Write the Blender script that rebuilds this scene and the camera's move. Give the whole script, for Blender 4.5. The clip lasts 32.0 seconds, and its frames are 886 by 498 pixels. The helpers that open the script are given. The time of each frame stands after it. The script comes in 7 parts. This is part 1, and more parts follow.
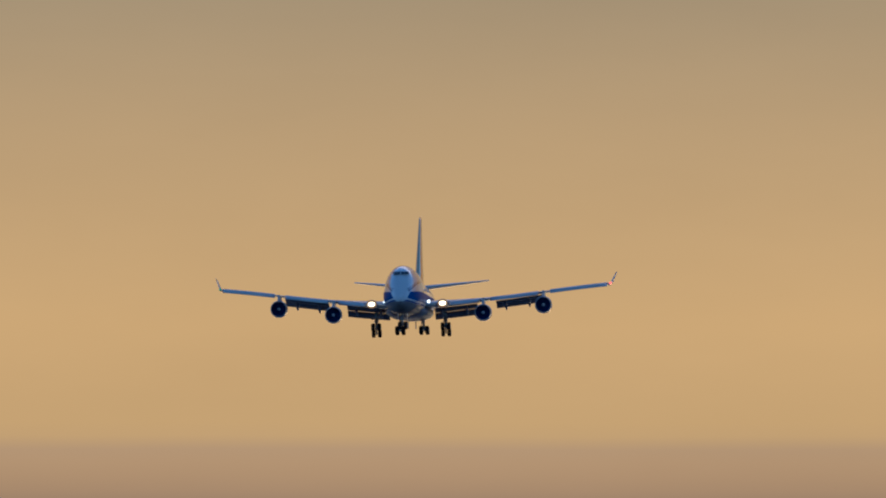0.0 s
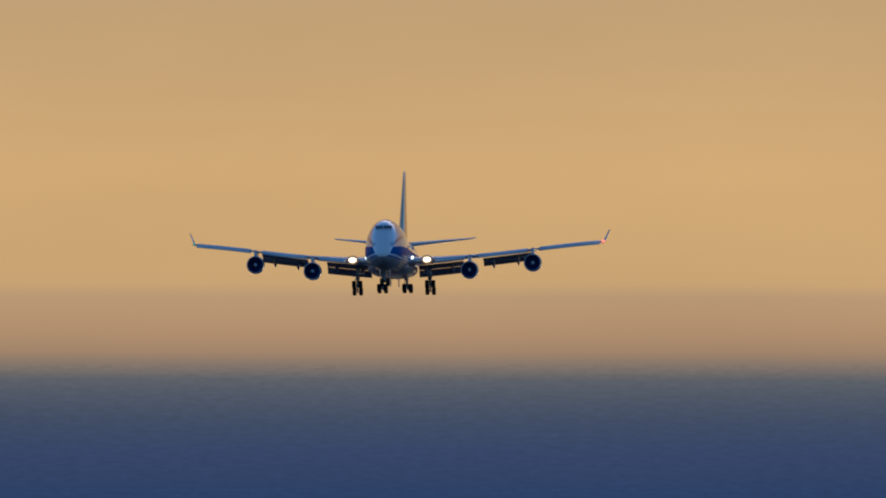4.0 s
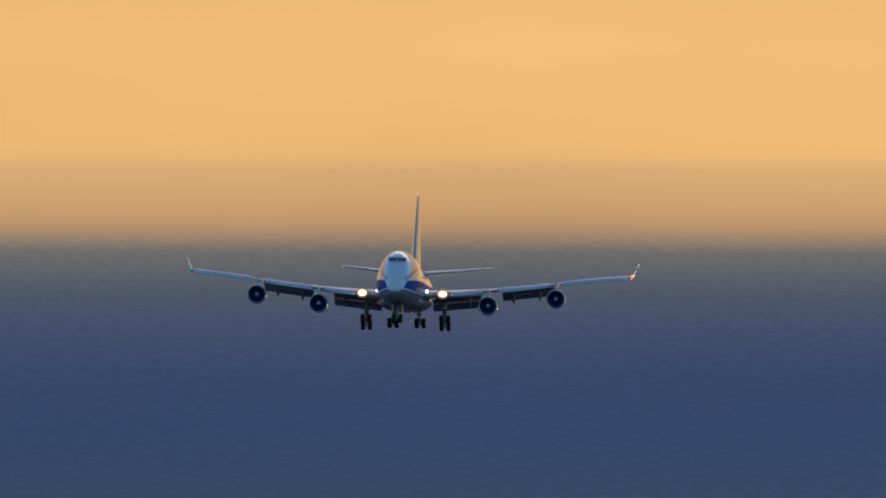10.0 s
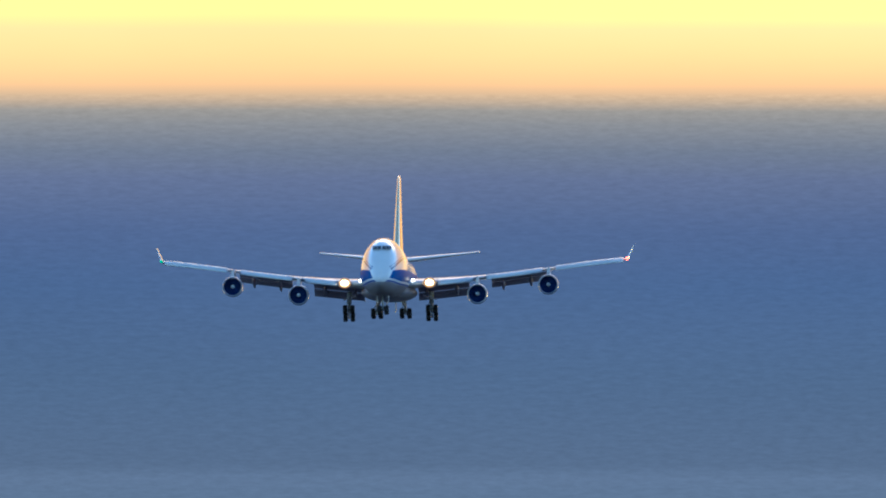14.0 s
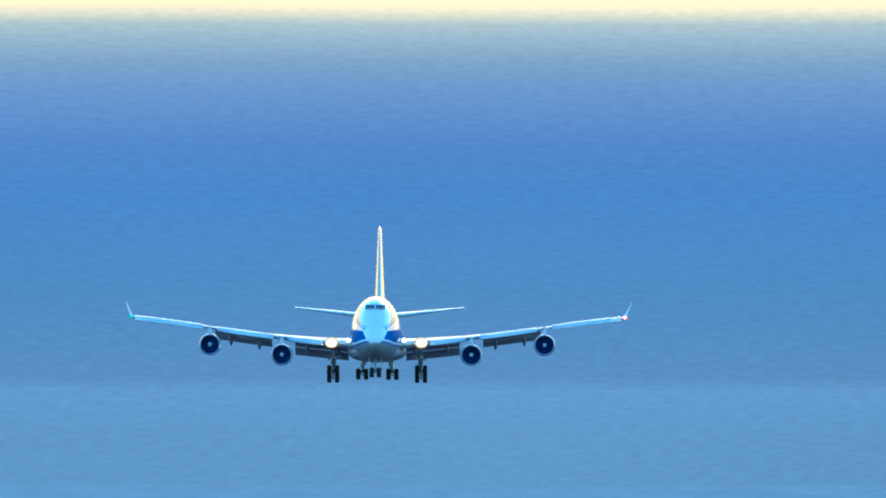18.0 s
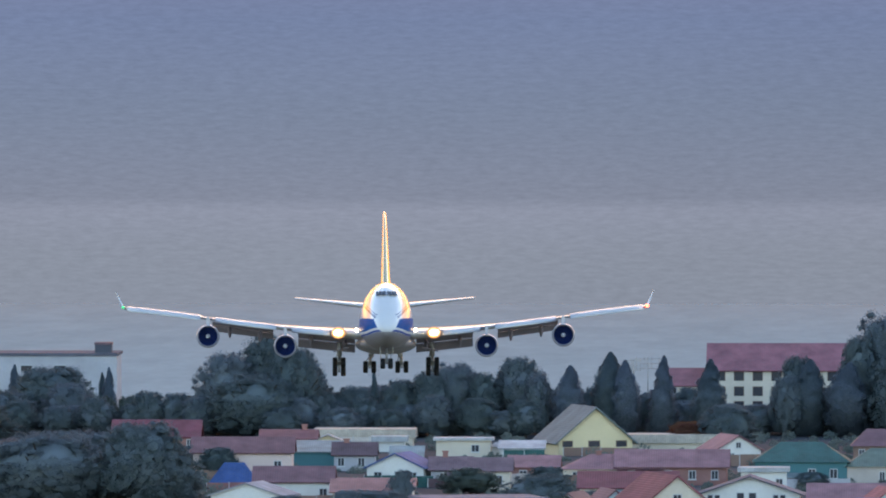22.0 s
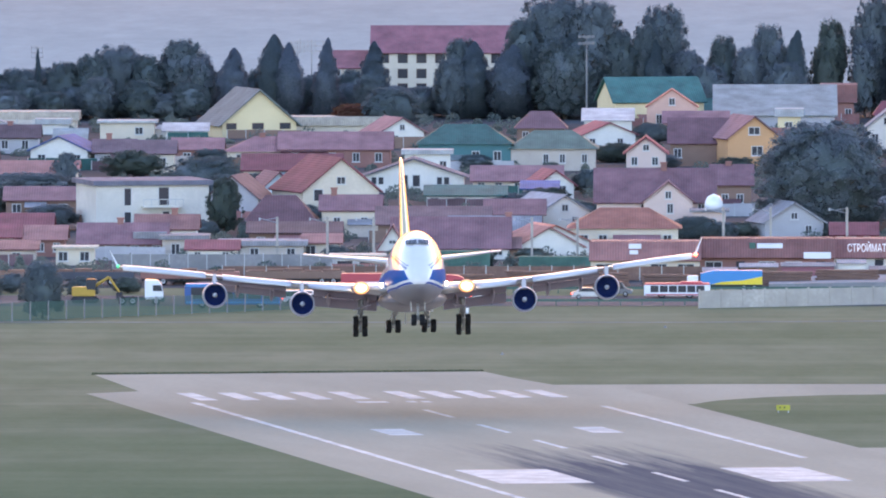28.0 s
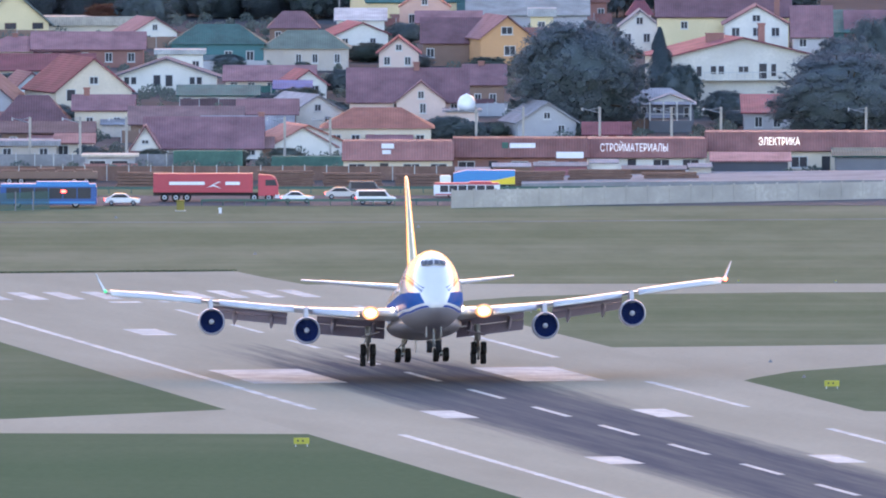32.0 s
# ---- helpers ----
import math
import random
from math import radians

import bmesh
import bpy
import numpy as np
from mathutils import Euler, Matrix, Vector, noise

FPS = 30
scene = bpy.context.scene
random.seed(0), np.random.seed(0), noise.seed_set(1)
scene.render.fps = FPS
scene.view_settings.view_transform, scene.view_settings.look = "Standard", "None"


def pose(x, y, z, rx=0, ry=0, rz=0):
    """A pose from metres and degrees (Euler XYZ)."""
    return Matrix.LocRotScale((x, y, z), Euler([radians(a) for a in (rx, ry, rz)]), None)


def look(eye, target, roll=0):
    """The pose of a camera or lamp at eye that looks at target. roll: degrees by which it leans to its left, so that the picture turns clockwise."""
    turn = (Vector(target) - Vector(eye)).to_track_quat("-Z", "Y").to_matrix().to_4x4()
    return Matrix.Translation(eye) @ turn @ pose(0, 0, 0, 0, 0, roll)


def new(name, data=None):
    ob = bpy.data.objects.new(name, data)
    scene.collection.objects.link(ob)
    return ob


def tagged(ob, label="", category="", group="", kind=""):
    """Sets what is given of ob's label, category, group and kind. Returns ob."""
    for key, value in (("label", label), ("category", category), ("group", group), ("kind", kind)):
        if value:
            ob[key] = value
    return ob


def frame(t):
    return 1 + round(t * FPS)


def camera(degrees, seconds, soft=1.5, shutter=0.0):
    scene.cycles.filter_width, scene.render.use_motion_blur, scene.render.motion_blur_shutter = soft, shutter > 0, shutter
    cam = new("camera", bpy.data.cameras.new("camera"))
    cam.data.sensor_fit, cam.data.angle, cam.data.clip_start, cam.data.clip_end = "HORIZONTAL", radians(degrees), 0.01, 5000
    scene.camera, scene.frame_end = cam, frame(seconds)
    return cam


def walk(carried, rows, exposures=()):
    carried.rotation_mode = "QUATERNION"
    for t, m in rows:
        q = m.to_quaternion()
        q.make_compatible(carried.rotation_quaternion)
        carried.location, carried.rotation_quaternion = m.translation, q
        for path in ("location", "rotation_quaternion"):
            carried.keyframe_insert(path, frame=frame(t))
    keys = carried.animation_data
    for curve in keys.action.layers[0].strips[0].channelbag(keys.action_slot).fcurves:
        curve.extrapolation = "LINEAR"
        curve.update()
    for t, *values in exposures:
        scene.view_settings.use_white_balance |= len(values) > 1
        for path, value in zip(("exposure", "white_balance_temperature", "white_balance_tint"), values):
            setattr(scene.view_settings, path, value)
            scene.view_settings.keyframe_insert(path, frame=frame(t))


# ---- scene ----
cam = camera(2.8, 32.0, soft=2.0)
LOOKOUT = (0.0, 0.0, 99.0)      # the hill from which the runway is watched


def view(tilt, turn):
    return pose(*LOOKOUT, tilt, 0, turn)


walk(cam, [
    (0.0, view(90.8447, 4.6186)),
    (0.5, view(90.7948, 4.5413)),
    (1.0, view(90.7287, 4.4687)),
    (1.5, view(90.6501, 4.4372)),
    (2.0, view(90.5983, 4.4398)),
    (2.5, view(90.5269, 4.3947)),
    (3.0, view(90.4626, 4.2914)),
    (3.5, view(90.4108, 4.207)),
    (5.5, view(90.2626, 4.1649)),
    (6.0, view(90.2447, 4.1074)),
    (6.5, view(90.2304, 3.9862)),
    (7.0, view(90.2125, 3.8874)),
    (7.5, view(90.1786, 3.8269)),
    (8.0, view(90.1447, 3.8662)),
    (8.5, view(90.125, 3.887)),
    (9.0, view(90.1125, 3.8111)),
    (9.5, view(90.0429, 3.6916)),
    (10.0, view(89.9589, 3.5794)),
    (10.5, view(89.9143, 3.4948)),
    (11.0, view(89.875, 3.4797)),
    (11.5, view(89.8071, 3.4682)),
    (12.0, view(89.7214, 3.4043)),
    (12.5, view(89.6285, 3.2861)),
    (13.0, view(89.5767, 3.1563)),
    (13.5, view(89.5446, 3.0763)),
    (15.5, view(89.3838, 2.8138)),
    (16.0, view(89.341, 2.6381)),
    (16.5, view(89.3195, 2.5558)),
    (17.0, view(89.3053, 2.5919)),
    (17.5, view(89.2945, 2.5307)),
    (18.0, view(89.2356, 2.4381)),
    (18.5, view(89.1642, 2.3418)),
    (19.0, view(89.0963, 2.2794)),
    (19.5, view(89.0249, 2.1777)),
    (20.0, view(88.9535, 2.1421)),
    (20.5, view(88.8874, 2.1474)),
    (21.0, view(88.8642, 2.0773)),
    (21.5, view(88.7874, 2.0148)),
    (22.0, view(88.6643, 1.8454)),
    (22.5, view(88.5625, 1.708)),
    (23.0, view(88.5286, 1.7222)),
    (23.5, view(88.5, 1.683)),
    (24.0, view(88.4536, 1.6187)),
    (24.5, view(88.3751, 1.4706)),
    (26.5, view(88.0209, 1.1347)),
    (27.0, view(87.898, 0.9844)),
    (27.5, view(87.7751, 0.9406)),
    (28.0, view(87.6603, 0.7821)),
    (28.5, view(87.5784, 0.5715)),
    (29.0, view(87.5403, 0.4813)),
    (29.5, view(87.5265, 0.4156)),
    (30.0, view(87.4937, 0.2981)),
    (30.5, view(87.4392, 0.2159)),
    (31.0, view(87.3873, 0.1284)),
    (31.5, view(87.3545, 0.0793)),
    (32.0, view(87.3437, 0.0)),
], exposures=[
    (0, 0.0, 4250, 8),
    (3, 0.02, 4300, 8),
    (6, 0.15, 4500, 8),
    (9, 0.28, 4800, 5),
    (11, 0.64, 5250, 8),
    (12, 0.88, 5550, 13),
    (13, 1.22, 5450, 12),
    (15.5, 1.94, 3950, -12),
    (17, 2.2, 3800, -14),
    (19, 2.3, 4450, -15),
    (20.5, 2.3, 5550, -6),
    (21.3, 2.28, 6050, 4),
    (22, 2.3, 6800, 17),
    (24, 2.35, 7200, 26),
    (26.5, 2.6, 6900, 27),
    (28, 2.8, 6700, 29),
    (30, 2.84, 6600, 29),
    (32, 2.74, 6650, 29),
])

# ---------------------------------------------------------------- world and sun
SUN_AZ, SUN_EL = 5.0, 10.0      # degrees to the right of the sea view, above the horizon
world = bpy.data.worlds.new("sky")
scene.world = world
world.use_nodes = True
wn = world.node_tree
wn.nodes.clear()
sky = wn.nodes.new("ShaderNodeTexSky")
sky.sky_type = 'NISHITA'
sky.sun_disc = False
sky.sun_elevation = radians(SUN_EL)
sky.sun_rotation = radians(SUN_AZ)
sky.altitude = 100
sky.air_density, sky.dust_density, sky.ozone_density = 1.0, 1.0, 2.0
wb = wn.nodes.new("ShaderNodeBackground")
wb.inputs[1].default_value = 0.15
wo = wn.nodes.new("ShaderNodeOutputWorld")
wn.links.new(sky.outputs[0], wb.inputs[0])
wn.links.new(wb.outputs[0], wo.inputs[0])

sun_data = bpy.data.lights.new("sun", 'SUN')
sun_data.energy, sun_data.angle, sun_data.color = 0.6, radians(50), (1.0, 0.50, 0.16)
sun = new("sun", sun_data)
a, e = radians(SUN_AZ), radians(SUN_EL)
sun.matrix_world = look((0, 0, 300), (-math.sin(a) * math.cos(e) * 100, -math.cos(a) * math.cos(e) * 100, 300 - math.sin(e) * 100))


# ---------------------------------------------------------------- materials
def nodes(name):
    m = bpy.data.materials.new(name)
    m.use_nodes = True
    t = m.node_tree
    return m, t, t.nodes["Principled BSDF"]


def mix(t, fac, c1, c2, blend='MIX'):
    n = t.nodes.new("ShaderNodeMix")
    n.data_type, n.blend_type = 'RGBA', blend
    for sock, v in ((n.inputs[0], fac), (n.inputs[6], c1), (n.inputs[7], c2)):
        if hasattr(v, "is_output"):
            t.links.new(v, sock)
        else:
            sock.default_value = v if isinstance(v, float) else (*v, 1.0)
    return n.outputs[2]


def coords(t, local):
    if local:
        return t.nodes.new("ShaderNodeTexCoord").outputs["Object"]
    return t.nodes.new("ShaderNodeNewGeometry").outputs["Position"]


def stretch(t, vec, s):
    n = t.nodes.new("ShaderNodeMapping")
    n.inputs["Scale"].default_value = s
    t.links.new(vec, n.inputs[0])
    return n.outputs[0]


def noise_tex(t, vec, scale, detail=4.0, rough=0.6):
    n = t.nodes.new("ShaderNodeTexNoise")
    n.inputs["Scale"].default_value, n.inputs["Detail"].default_value, n.inputs["Roughness"].default_value = scale, detail, rough
    t.links.new(vec, n.inputs[0])
    return n.outputs["Fac"]


def ramp(t, fac, stops):
    n = t.nodes.new("ShaderNodeValToRGB")
    el = n.color_ramp.elements
    while len(el) > 1:
        el.remove(el[-1])
    for i, (p, c) in enumerate(stops):
        k = el[0] if i == 0 else el.new(p)
        k.position = p
        k.color = (*c, 1.0) if isinstance(c, tuple) else (c, c, c, 1.0)
    t.links.new(fac, n.inputs[0])
    return n.outputs[0]


def maths(t, op, *vals):
    n = t.nodes.new("ShaderNodeMath")
    n.operation = op
    for i, v in enumerate(vals):
        if hasattr(v, "is_output"):
            t.links.new(v, n.inputs[i])
        else:
            n.inputs[i].default_value = v
    return n.outputs[0]


def bump(t, bsdf, height, strength, dist=0.05):
    b = t.nodes.new("ShaderNodeBump")
    b.inputs["Strength"].default_value, b.inputs["Distance"].default_value = strength, dist
    t.links.new(height, b.inputs["Height"])
    t.links.new(b.outputs[0], bsdf.inputs["Normal"])


def plain(name, c, rough=0.7, metal=0.0, vary=0.25, big=0.15, fine=2.5, relief=0.2, local=True, per_object=0.0, coat=0.0):
    """A surface with stains at one scale and grain at another."""
    m, t, b = nodes(name)
    v = coords(t, local)
    n1, n2 = noise_tex(t, v, big), noise_tex(t, v, fine, 6.0)
    dark = tuple(x * (1 - vary) for x in c)
    light = tuple(min(1.0, x * (1 + 0.5 * vary)) for x in c)
    col = mix(t, ramp(t, n1, [(0.3, 0.0), (0.7, 1.0)]), dark, light)
    col = mix(t, ramp(t, n2, [(0.35, 0.0), (0.75, 1.0)]), col, tuple(x * (1 - 0.6 * vary) for x in c))
    if per_object:
        r = t.nodes.new("ShaderNodeObjectInfo").outputs["Random"]
        h = t.nodes.new("ShaderNodeHueSaturation")
        t.links.new(col, h.inputs["Color"])
        t.links.new(maths(t, 'ADD', maths(t, 'MULTIPLY', r, per_object), 1.0 - per_object * 0.5), h.inputs["Value"])
        t.links.new(maths(t, 'ADD', maths(t, 'MULTIPLY', r, 0.04), 0.48), h.inputs["Hue"])
        col = h.outputs[0]
    t.links.new(col, b.inputs["Base Color"])
    b.inputs["Roughness"].default_value, b.inputs["Metallic"].default_value = rough, metal
    b.inputs["Coat Weight"].default_value = coat
    if rough > 0.6:
        b.inputs["Specular IOR Level"].default_value = 0.08
    if relief:
        bump(t, b, n2, relief)
    return m


def sheet_roof(name, c, rough=0.7):
    """Ribbed sheet metal or tiles, weathered."""
    m, t, b = nodes(name)
    v = coords(t, True)
    n1, n2 = noise_tex(t, v, 0.35), noise_tex(t, v, 3.0, 6.0)
    col = mix(t, ramp(t, n1, [(0.3, 0.0), (0.7, 1.0)]), tuple(x * 0.7 for x in c), tuple(x * 1.25 for x in c))
    col = mix(t, ramp(t, n2, [(0.5, 0.0), (0.8, 1.0)]), col, tuple(0.5 * x + 0.06 for x in c))
    r = t.nodes.new("ShaderNodeObjectInfo").outputs["Random"]
    h = t.nodes.new("ShaderNodeHueSaturation")
    t.links.new(col, h.inputs["Color"])
    t.links.new(maths(t, 'ADD', maths(t, 'MULTIPLY', r, 0.5), 0.75), h.inputs["Value"])
    t.links.new(h.outputs[0], b.inputs["Base Color"])
    w = t.nodes.new("ShaderNodeTexWave")
    w.inputs["Scale"].default_value = 0.9
    w.inputs["Distortion"].default_value = 0.4
    t.links.new(v, w.inputs[0])
    b.inputs["Roughness"].default_value = rough
    b.inputs["Specular IOR Level"].default_value = 0.12
    bump(t, b, w.outputs["Fac"], 0.5, 0.06)
    return m


def glow(name, c, strength):
    m, t, b = nodes(name)
    b.inputs["Base Color"].default_value = (*c, 1)
    b.inputs["Emission Color"].default_value = (*c, 1)
    b.inputs["Emission Strength"].default_value = strength
    return m


def glare_ring_material():
    """Glare round a landing light, painted as emission: white-hot round the bulb, amber towards the rim."""
    m, t, b = nodes("landing_light_glare")
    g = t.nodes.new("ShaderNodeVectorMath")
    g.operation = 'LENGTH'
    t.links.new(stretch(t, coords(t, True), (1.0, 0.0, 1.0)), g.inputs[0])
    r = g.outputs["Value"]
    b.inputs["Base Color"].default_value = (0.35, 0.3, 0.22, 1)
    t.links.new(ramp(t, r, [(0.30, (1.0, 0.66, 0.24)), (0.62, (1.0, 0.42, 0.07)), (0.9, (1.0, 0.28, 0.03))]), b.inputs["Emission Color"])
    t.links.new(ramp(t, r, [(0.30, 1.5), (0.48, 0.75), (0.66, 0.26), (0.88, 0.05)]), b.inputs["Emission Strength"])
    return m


def backdrop_material():
    """Far water, the haze bank on the horizon and the evening sky above it, painted as emission by height."""
    m = bpy.data.materials.new("far_sea_and_sky")
    m.use_nodes = True
    t = m.node_tree
    t.nodes.clear()
    v = coords(t, False)
    sep = t.nodes.new("ShaderNodeSeparateXYZ")
    t.links.new(v, sep.inputs[0])
    z = sep.outputs[2]
    waver = noise_tex(t, stretch(t, v, (0.004, 1.0, 0.004)), 1.0, 2.0)
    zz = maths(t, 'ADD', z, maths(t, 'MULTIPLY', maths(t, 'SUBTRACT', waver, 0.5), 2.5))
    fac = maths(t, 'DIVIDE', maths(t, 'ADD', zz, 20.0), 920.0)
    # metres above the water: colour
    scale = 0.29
    # from 270 m up: unseen deep orange, added to gild the aeroplane's edges
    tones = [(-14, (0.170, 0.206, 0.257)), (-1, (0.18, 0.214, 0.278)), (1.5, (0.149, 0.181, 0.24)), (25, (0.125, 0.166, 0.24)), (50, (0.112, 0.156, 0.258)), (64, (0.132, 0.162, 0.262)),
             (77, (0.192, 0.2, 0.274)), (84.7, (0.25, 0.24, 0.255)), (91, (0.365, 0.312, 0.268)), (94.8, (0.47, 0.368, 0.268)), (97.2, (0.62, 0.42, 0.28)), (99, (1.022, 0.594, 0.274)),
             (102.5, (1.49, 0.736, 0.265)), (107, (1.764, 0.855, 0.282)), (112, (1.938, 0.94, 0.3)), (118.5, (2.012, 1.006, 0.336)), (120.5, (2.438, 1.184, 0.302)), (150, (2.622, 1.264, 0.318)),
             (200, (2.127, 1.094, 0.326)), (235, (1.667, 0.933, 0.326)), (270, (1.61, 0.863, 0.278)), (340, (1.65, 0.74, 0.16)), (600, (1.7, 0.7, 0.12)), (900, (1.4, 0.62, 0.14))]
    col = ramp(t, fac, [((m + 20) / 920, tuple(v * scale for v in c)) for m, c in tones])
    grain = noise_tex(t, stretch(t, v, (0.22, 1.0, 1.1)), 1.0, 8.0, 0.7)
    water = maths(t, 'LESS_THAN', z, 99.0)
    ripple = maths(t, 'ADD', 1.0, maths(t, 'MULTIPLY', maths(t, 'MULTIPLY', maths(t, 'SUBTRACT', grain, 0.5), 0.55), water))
    cloud = noise_tex(t, stretch(t, v, (0.003, 1.0, 0.010)), 1.0, 5.0)
    cl = maths(t, 'ADD', 0.88, maths(t, 'MULTIPLY', cloud, 0.24))
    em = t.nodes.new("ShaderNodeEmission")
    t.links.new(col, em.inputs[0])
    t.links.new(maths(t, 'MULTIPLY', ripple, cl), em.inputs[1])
    o = t.nodes.new("ShaderNodeOutputMaterial")
    t.links.new(em.outputs[0], o.inputs[0])
    return m


def water_material():
    m, t, b = nodes("sea_water")
    v = coords(t, False)
    n1 = noise_tex(t, stretch(t, v, (0.12, 0.02, 1.0)), 1.0, 8.0, 0.7)
    n2 = noise_tex(t, stretch(t, v, (0.25, 0.08, 1.0)), 1.0, 5.0)
    t.links.new(mix(t, ramp(t, n1, [(0.3, 0.0), (0.7, 1.0)]), (0.298, 0.308, 0.280), (0.365, 0.376, 0.344)), b.inputs["Base Color"])
    b.inputs["Roughness"].default_value = 0.45
    b.inputs["IOR"].default_value = 1.33
    b.inputs["Specular IOR Level"].default_value = 0.0
    bump(t, b, n2, 0.6, 0.6)
    return m


def grass_material():
    m, t, b = nodes("mown_grass")
    v = coords(t, False)
    big = noise_tex(t, stretch(t, v, (0.010, 0.020, 1.0)), 1.0, 5.0)
    band = noise_tex(t, stretch(t, v, (0.006, 0.09, 1.0)), 1.0, 4.0)
    fine = noise_tex(t, v, 0.9, 6.0, 0.75)
    col = mix(t, ramp(t, big, [(0.35, 0.0), (0.65, 1.0)]), (0.161, 0.154, 0.090), (0.226, 0.201, 0.132))
    col = mix(t, ramp(t, band, [(0.4, 0.0), (0.7, 0.6)]), col, (0.120, 0.134, 0.068))
    col = mix(t, ramp(t, fine, [(0.4, 0.0), (0.8, 0.6)]), col, (0.207, 0.189, 0.122))
    patch = noise_tex(t, stretch(t, v, (0.10, 0.035, 1.0)), 1.0, 6.0, 0.7)
    col = mix(t, ramp(t, patch, [(0.40, 0.0), (0.68, 0.42)]), col, (0.107, 0.112, 0.061))
    # the near plots are greener than the dry far field
    sep = t.nodes.new("ShaderNodeSeparateXYZ")
    t.links.new(v, sep.inputs[0])
    near = ramp(t, maths(t, 'DIVIDE', maths(t, 'ADD', sep.outputs[1], maths(t, 'MULTIPLY', big, 120.0)), 2400.0), [(0.73, 0.85), (0.88, 0.0)])
    col = mix(t, near, col, mix(t, fine, (0.044, 0.070, 0.034), (0.108, 0.138, 0.080)))
    t.links.new(col, b.inputs["Base Color"])
    b.inputs["Roughness"].default_value = 0.95
    b.inputs["Specular IOR Level"].default_value = 0.0
    bump(t, b, fine, 0.6, 0.15)
    return m


def asphalt_material(rubber):
    """Worn runway concrete; with rubber, the dark wheel tracks of many landings along the middle."""
    m, t, b = nodes("runway_surface" if rubber else "taxiway_surface")
    v = coords(t, True)
    n1 = noise_tex(t, stretch(t, v, (0.05, 0.012, 1.0)), 1.0, 5.0)
    n2 = noise_tex(t, v, 1.3, 8.0, 0.7)
    streak = noise_tex(t, stretch(t, v, (0.35, 0.012, 1.0)), 1.0, 5.0, 0.7)
    col = mix(t, ramp(t, n1, [(0.3, 0.0), (0.7, 1.0)]), (0.306, 0.260, 0.190), (0.381, 0.328, 0.245))
    col = mix(t, ramp(t, n2, [(0.4, 0.0), (0.8, 0.6)]), col, (0.244, 0.213, 0.175))
    if rubber:
        sep = t.nodes.new("ShaderNodeSeparateXYZ")
        t.links.new(v, sep.inputs[0])
        wander = maths(t, 'MULTIPLY', maths(t, 'SUBTRACT', streak, 0.5), 9.0)
        side = maths(t, 'ABSOLUTE', maths(t, 'ADD', maths(t, 'ADD', sep.outputs[0], 1.2), wander))
        across = ramp(t, maths(t, 'DIVIDE', side, 20.0), [(0.42, 1.0), (0.60, 0.0)])
        feather = noise_tex(t, stretch(t, v, (0.55, 0.02, 1.0)), 1.0, 6.0, 0.7)
        begin = maths(t, 'ADD', maths(t, 'DIVIDE', sep.outputs[1], -300.0), maths(t, 'MULTIPLY', maths(t, 'SUBTRACT', feather, 0.5), 0.42))
        along = ramp(t, begin, [(0.40, 0.0), (0.56, 1.0), (1.0, 1.0)])
        s = ramp(t, feather, [(0.25, 0.7), (0.6, 1.0)])
        amount = maths(t, 'MULTIPLY', maths(t, 'MULTIPLY', across, along), s)
        col = mix(t, amount, col, (0.100, 0.092, 0.098))
    t.links.new(col, b.inputs["Base Color"])
    b.inputs["Roughness"].default_value = 0.9
    b.inputs["Specular IOR Level"].default_value = 0.0
    bump(t, b, n2, 0.3, 0.02)
    return m


def leaf_material(name, c):
    m, t, b = nodes(name)
    isl = t.nodes.new("ShaderNodeNewGeometry").outputs["Random Per Island"]
    r = t.nodes.new("ShaderNodeObjectInfo").outputs["Random"]
    col = ramp(t, isl, [(0.0, tuple(x * 0.88 for x in c)), (0.6, c), (1.0, tuple(x * 1.15 for x in c))])
    h = t.nodes.new("ShaderNodeHueSaturation")
    t.links.new(col, h.inputs["Color"])
    t.links.new(maths(t, 'ADD', maths(t, 'MULTIPLY', r, 0.5), 0.75), h.inputs["Value"])
    t.links.new(maths(t, 'ADD', maths(t, 'MULTIPLY', r, 0.06), 0.47), h.inputs["Hue"])
    t.links.new(h.outputs[0], b.inputs["Base Color"])
    b.inputs["Roughness"].default_value = 0.8
    b.inputs["Specular IOR Level"].default_value = 0.1
    # daylight shines through the leaves
    tr = t.nodes.new("ShaderNodeBsdfTranslucent")
    t.links.new(h.outputs[0], tr.inputs["Color"])
    ms = t.nodes.new("ShaderNodeMixShader")
    ms.inputs[0].default_value = 0.42
    t.links.new(b.outputs[0], ms.inputs[1])
    t.links.new(tr.outputs[0], ms.inputs[2])
    t.links.new(ms.outputs[0], t.nodes["Material Output"].inputs[0])
    return m


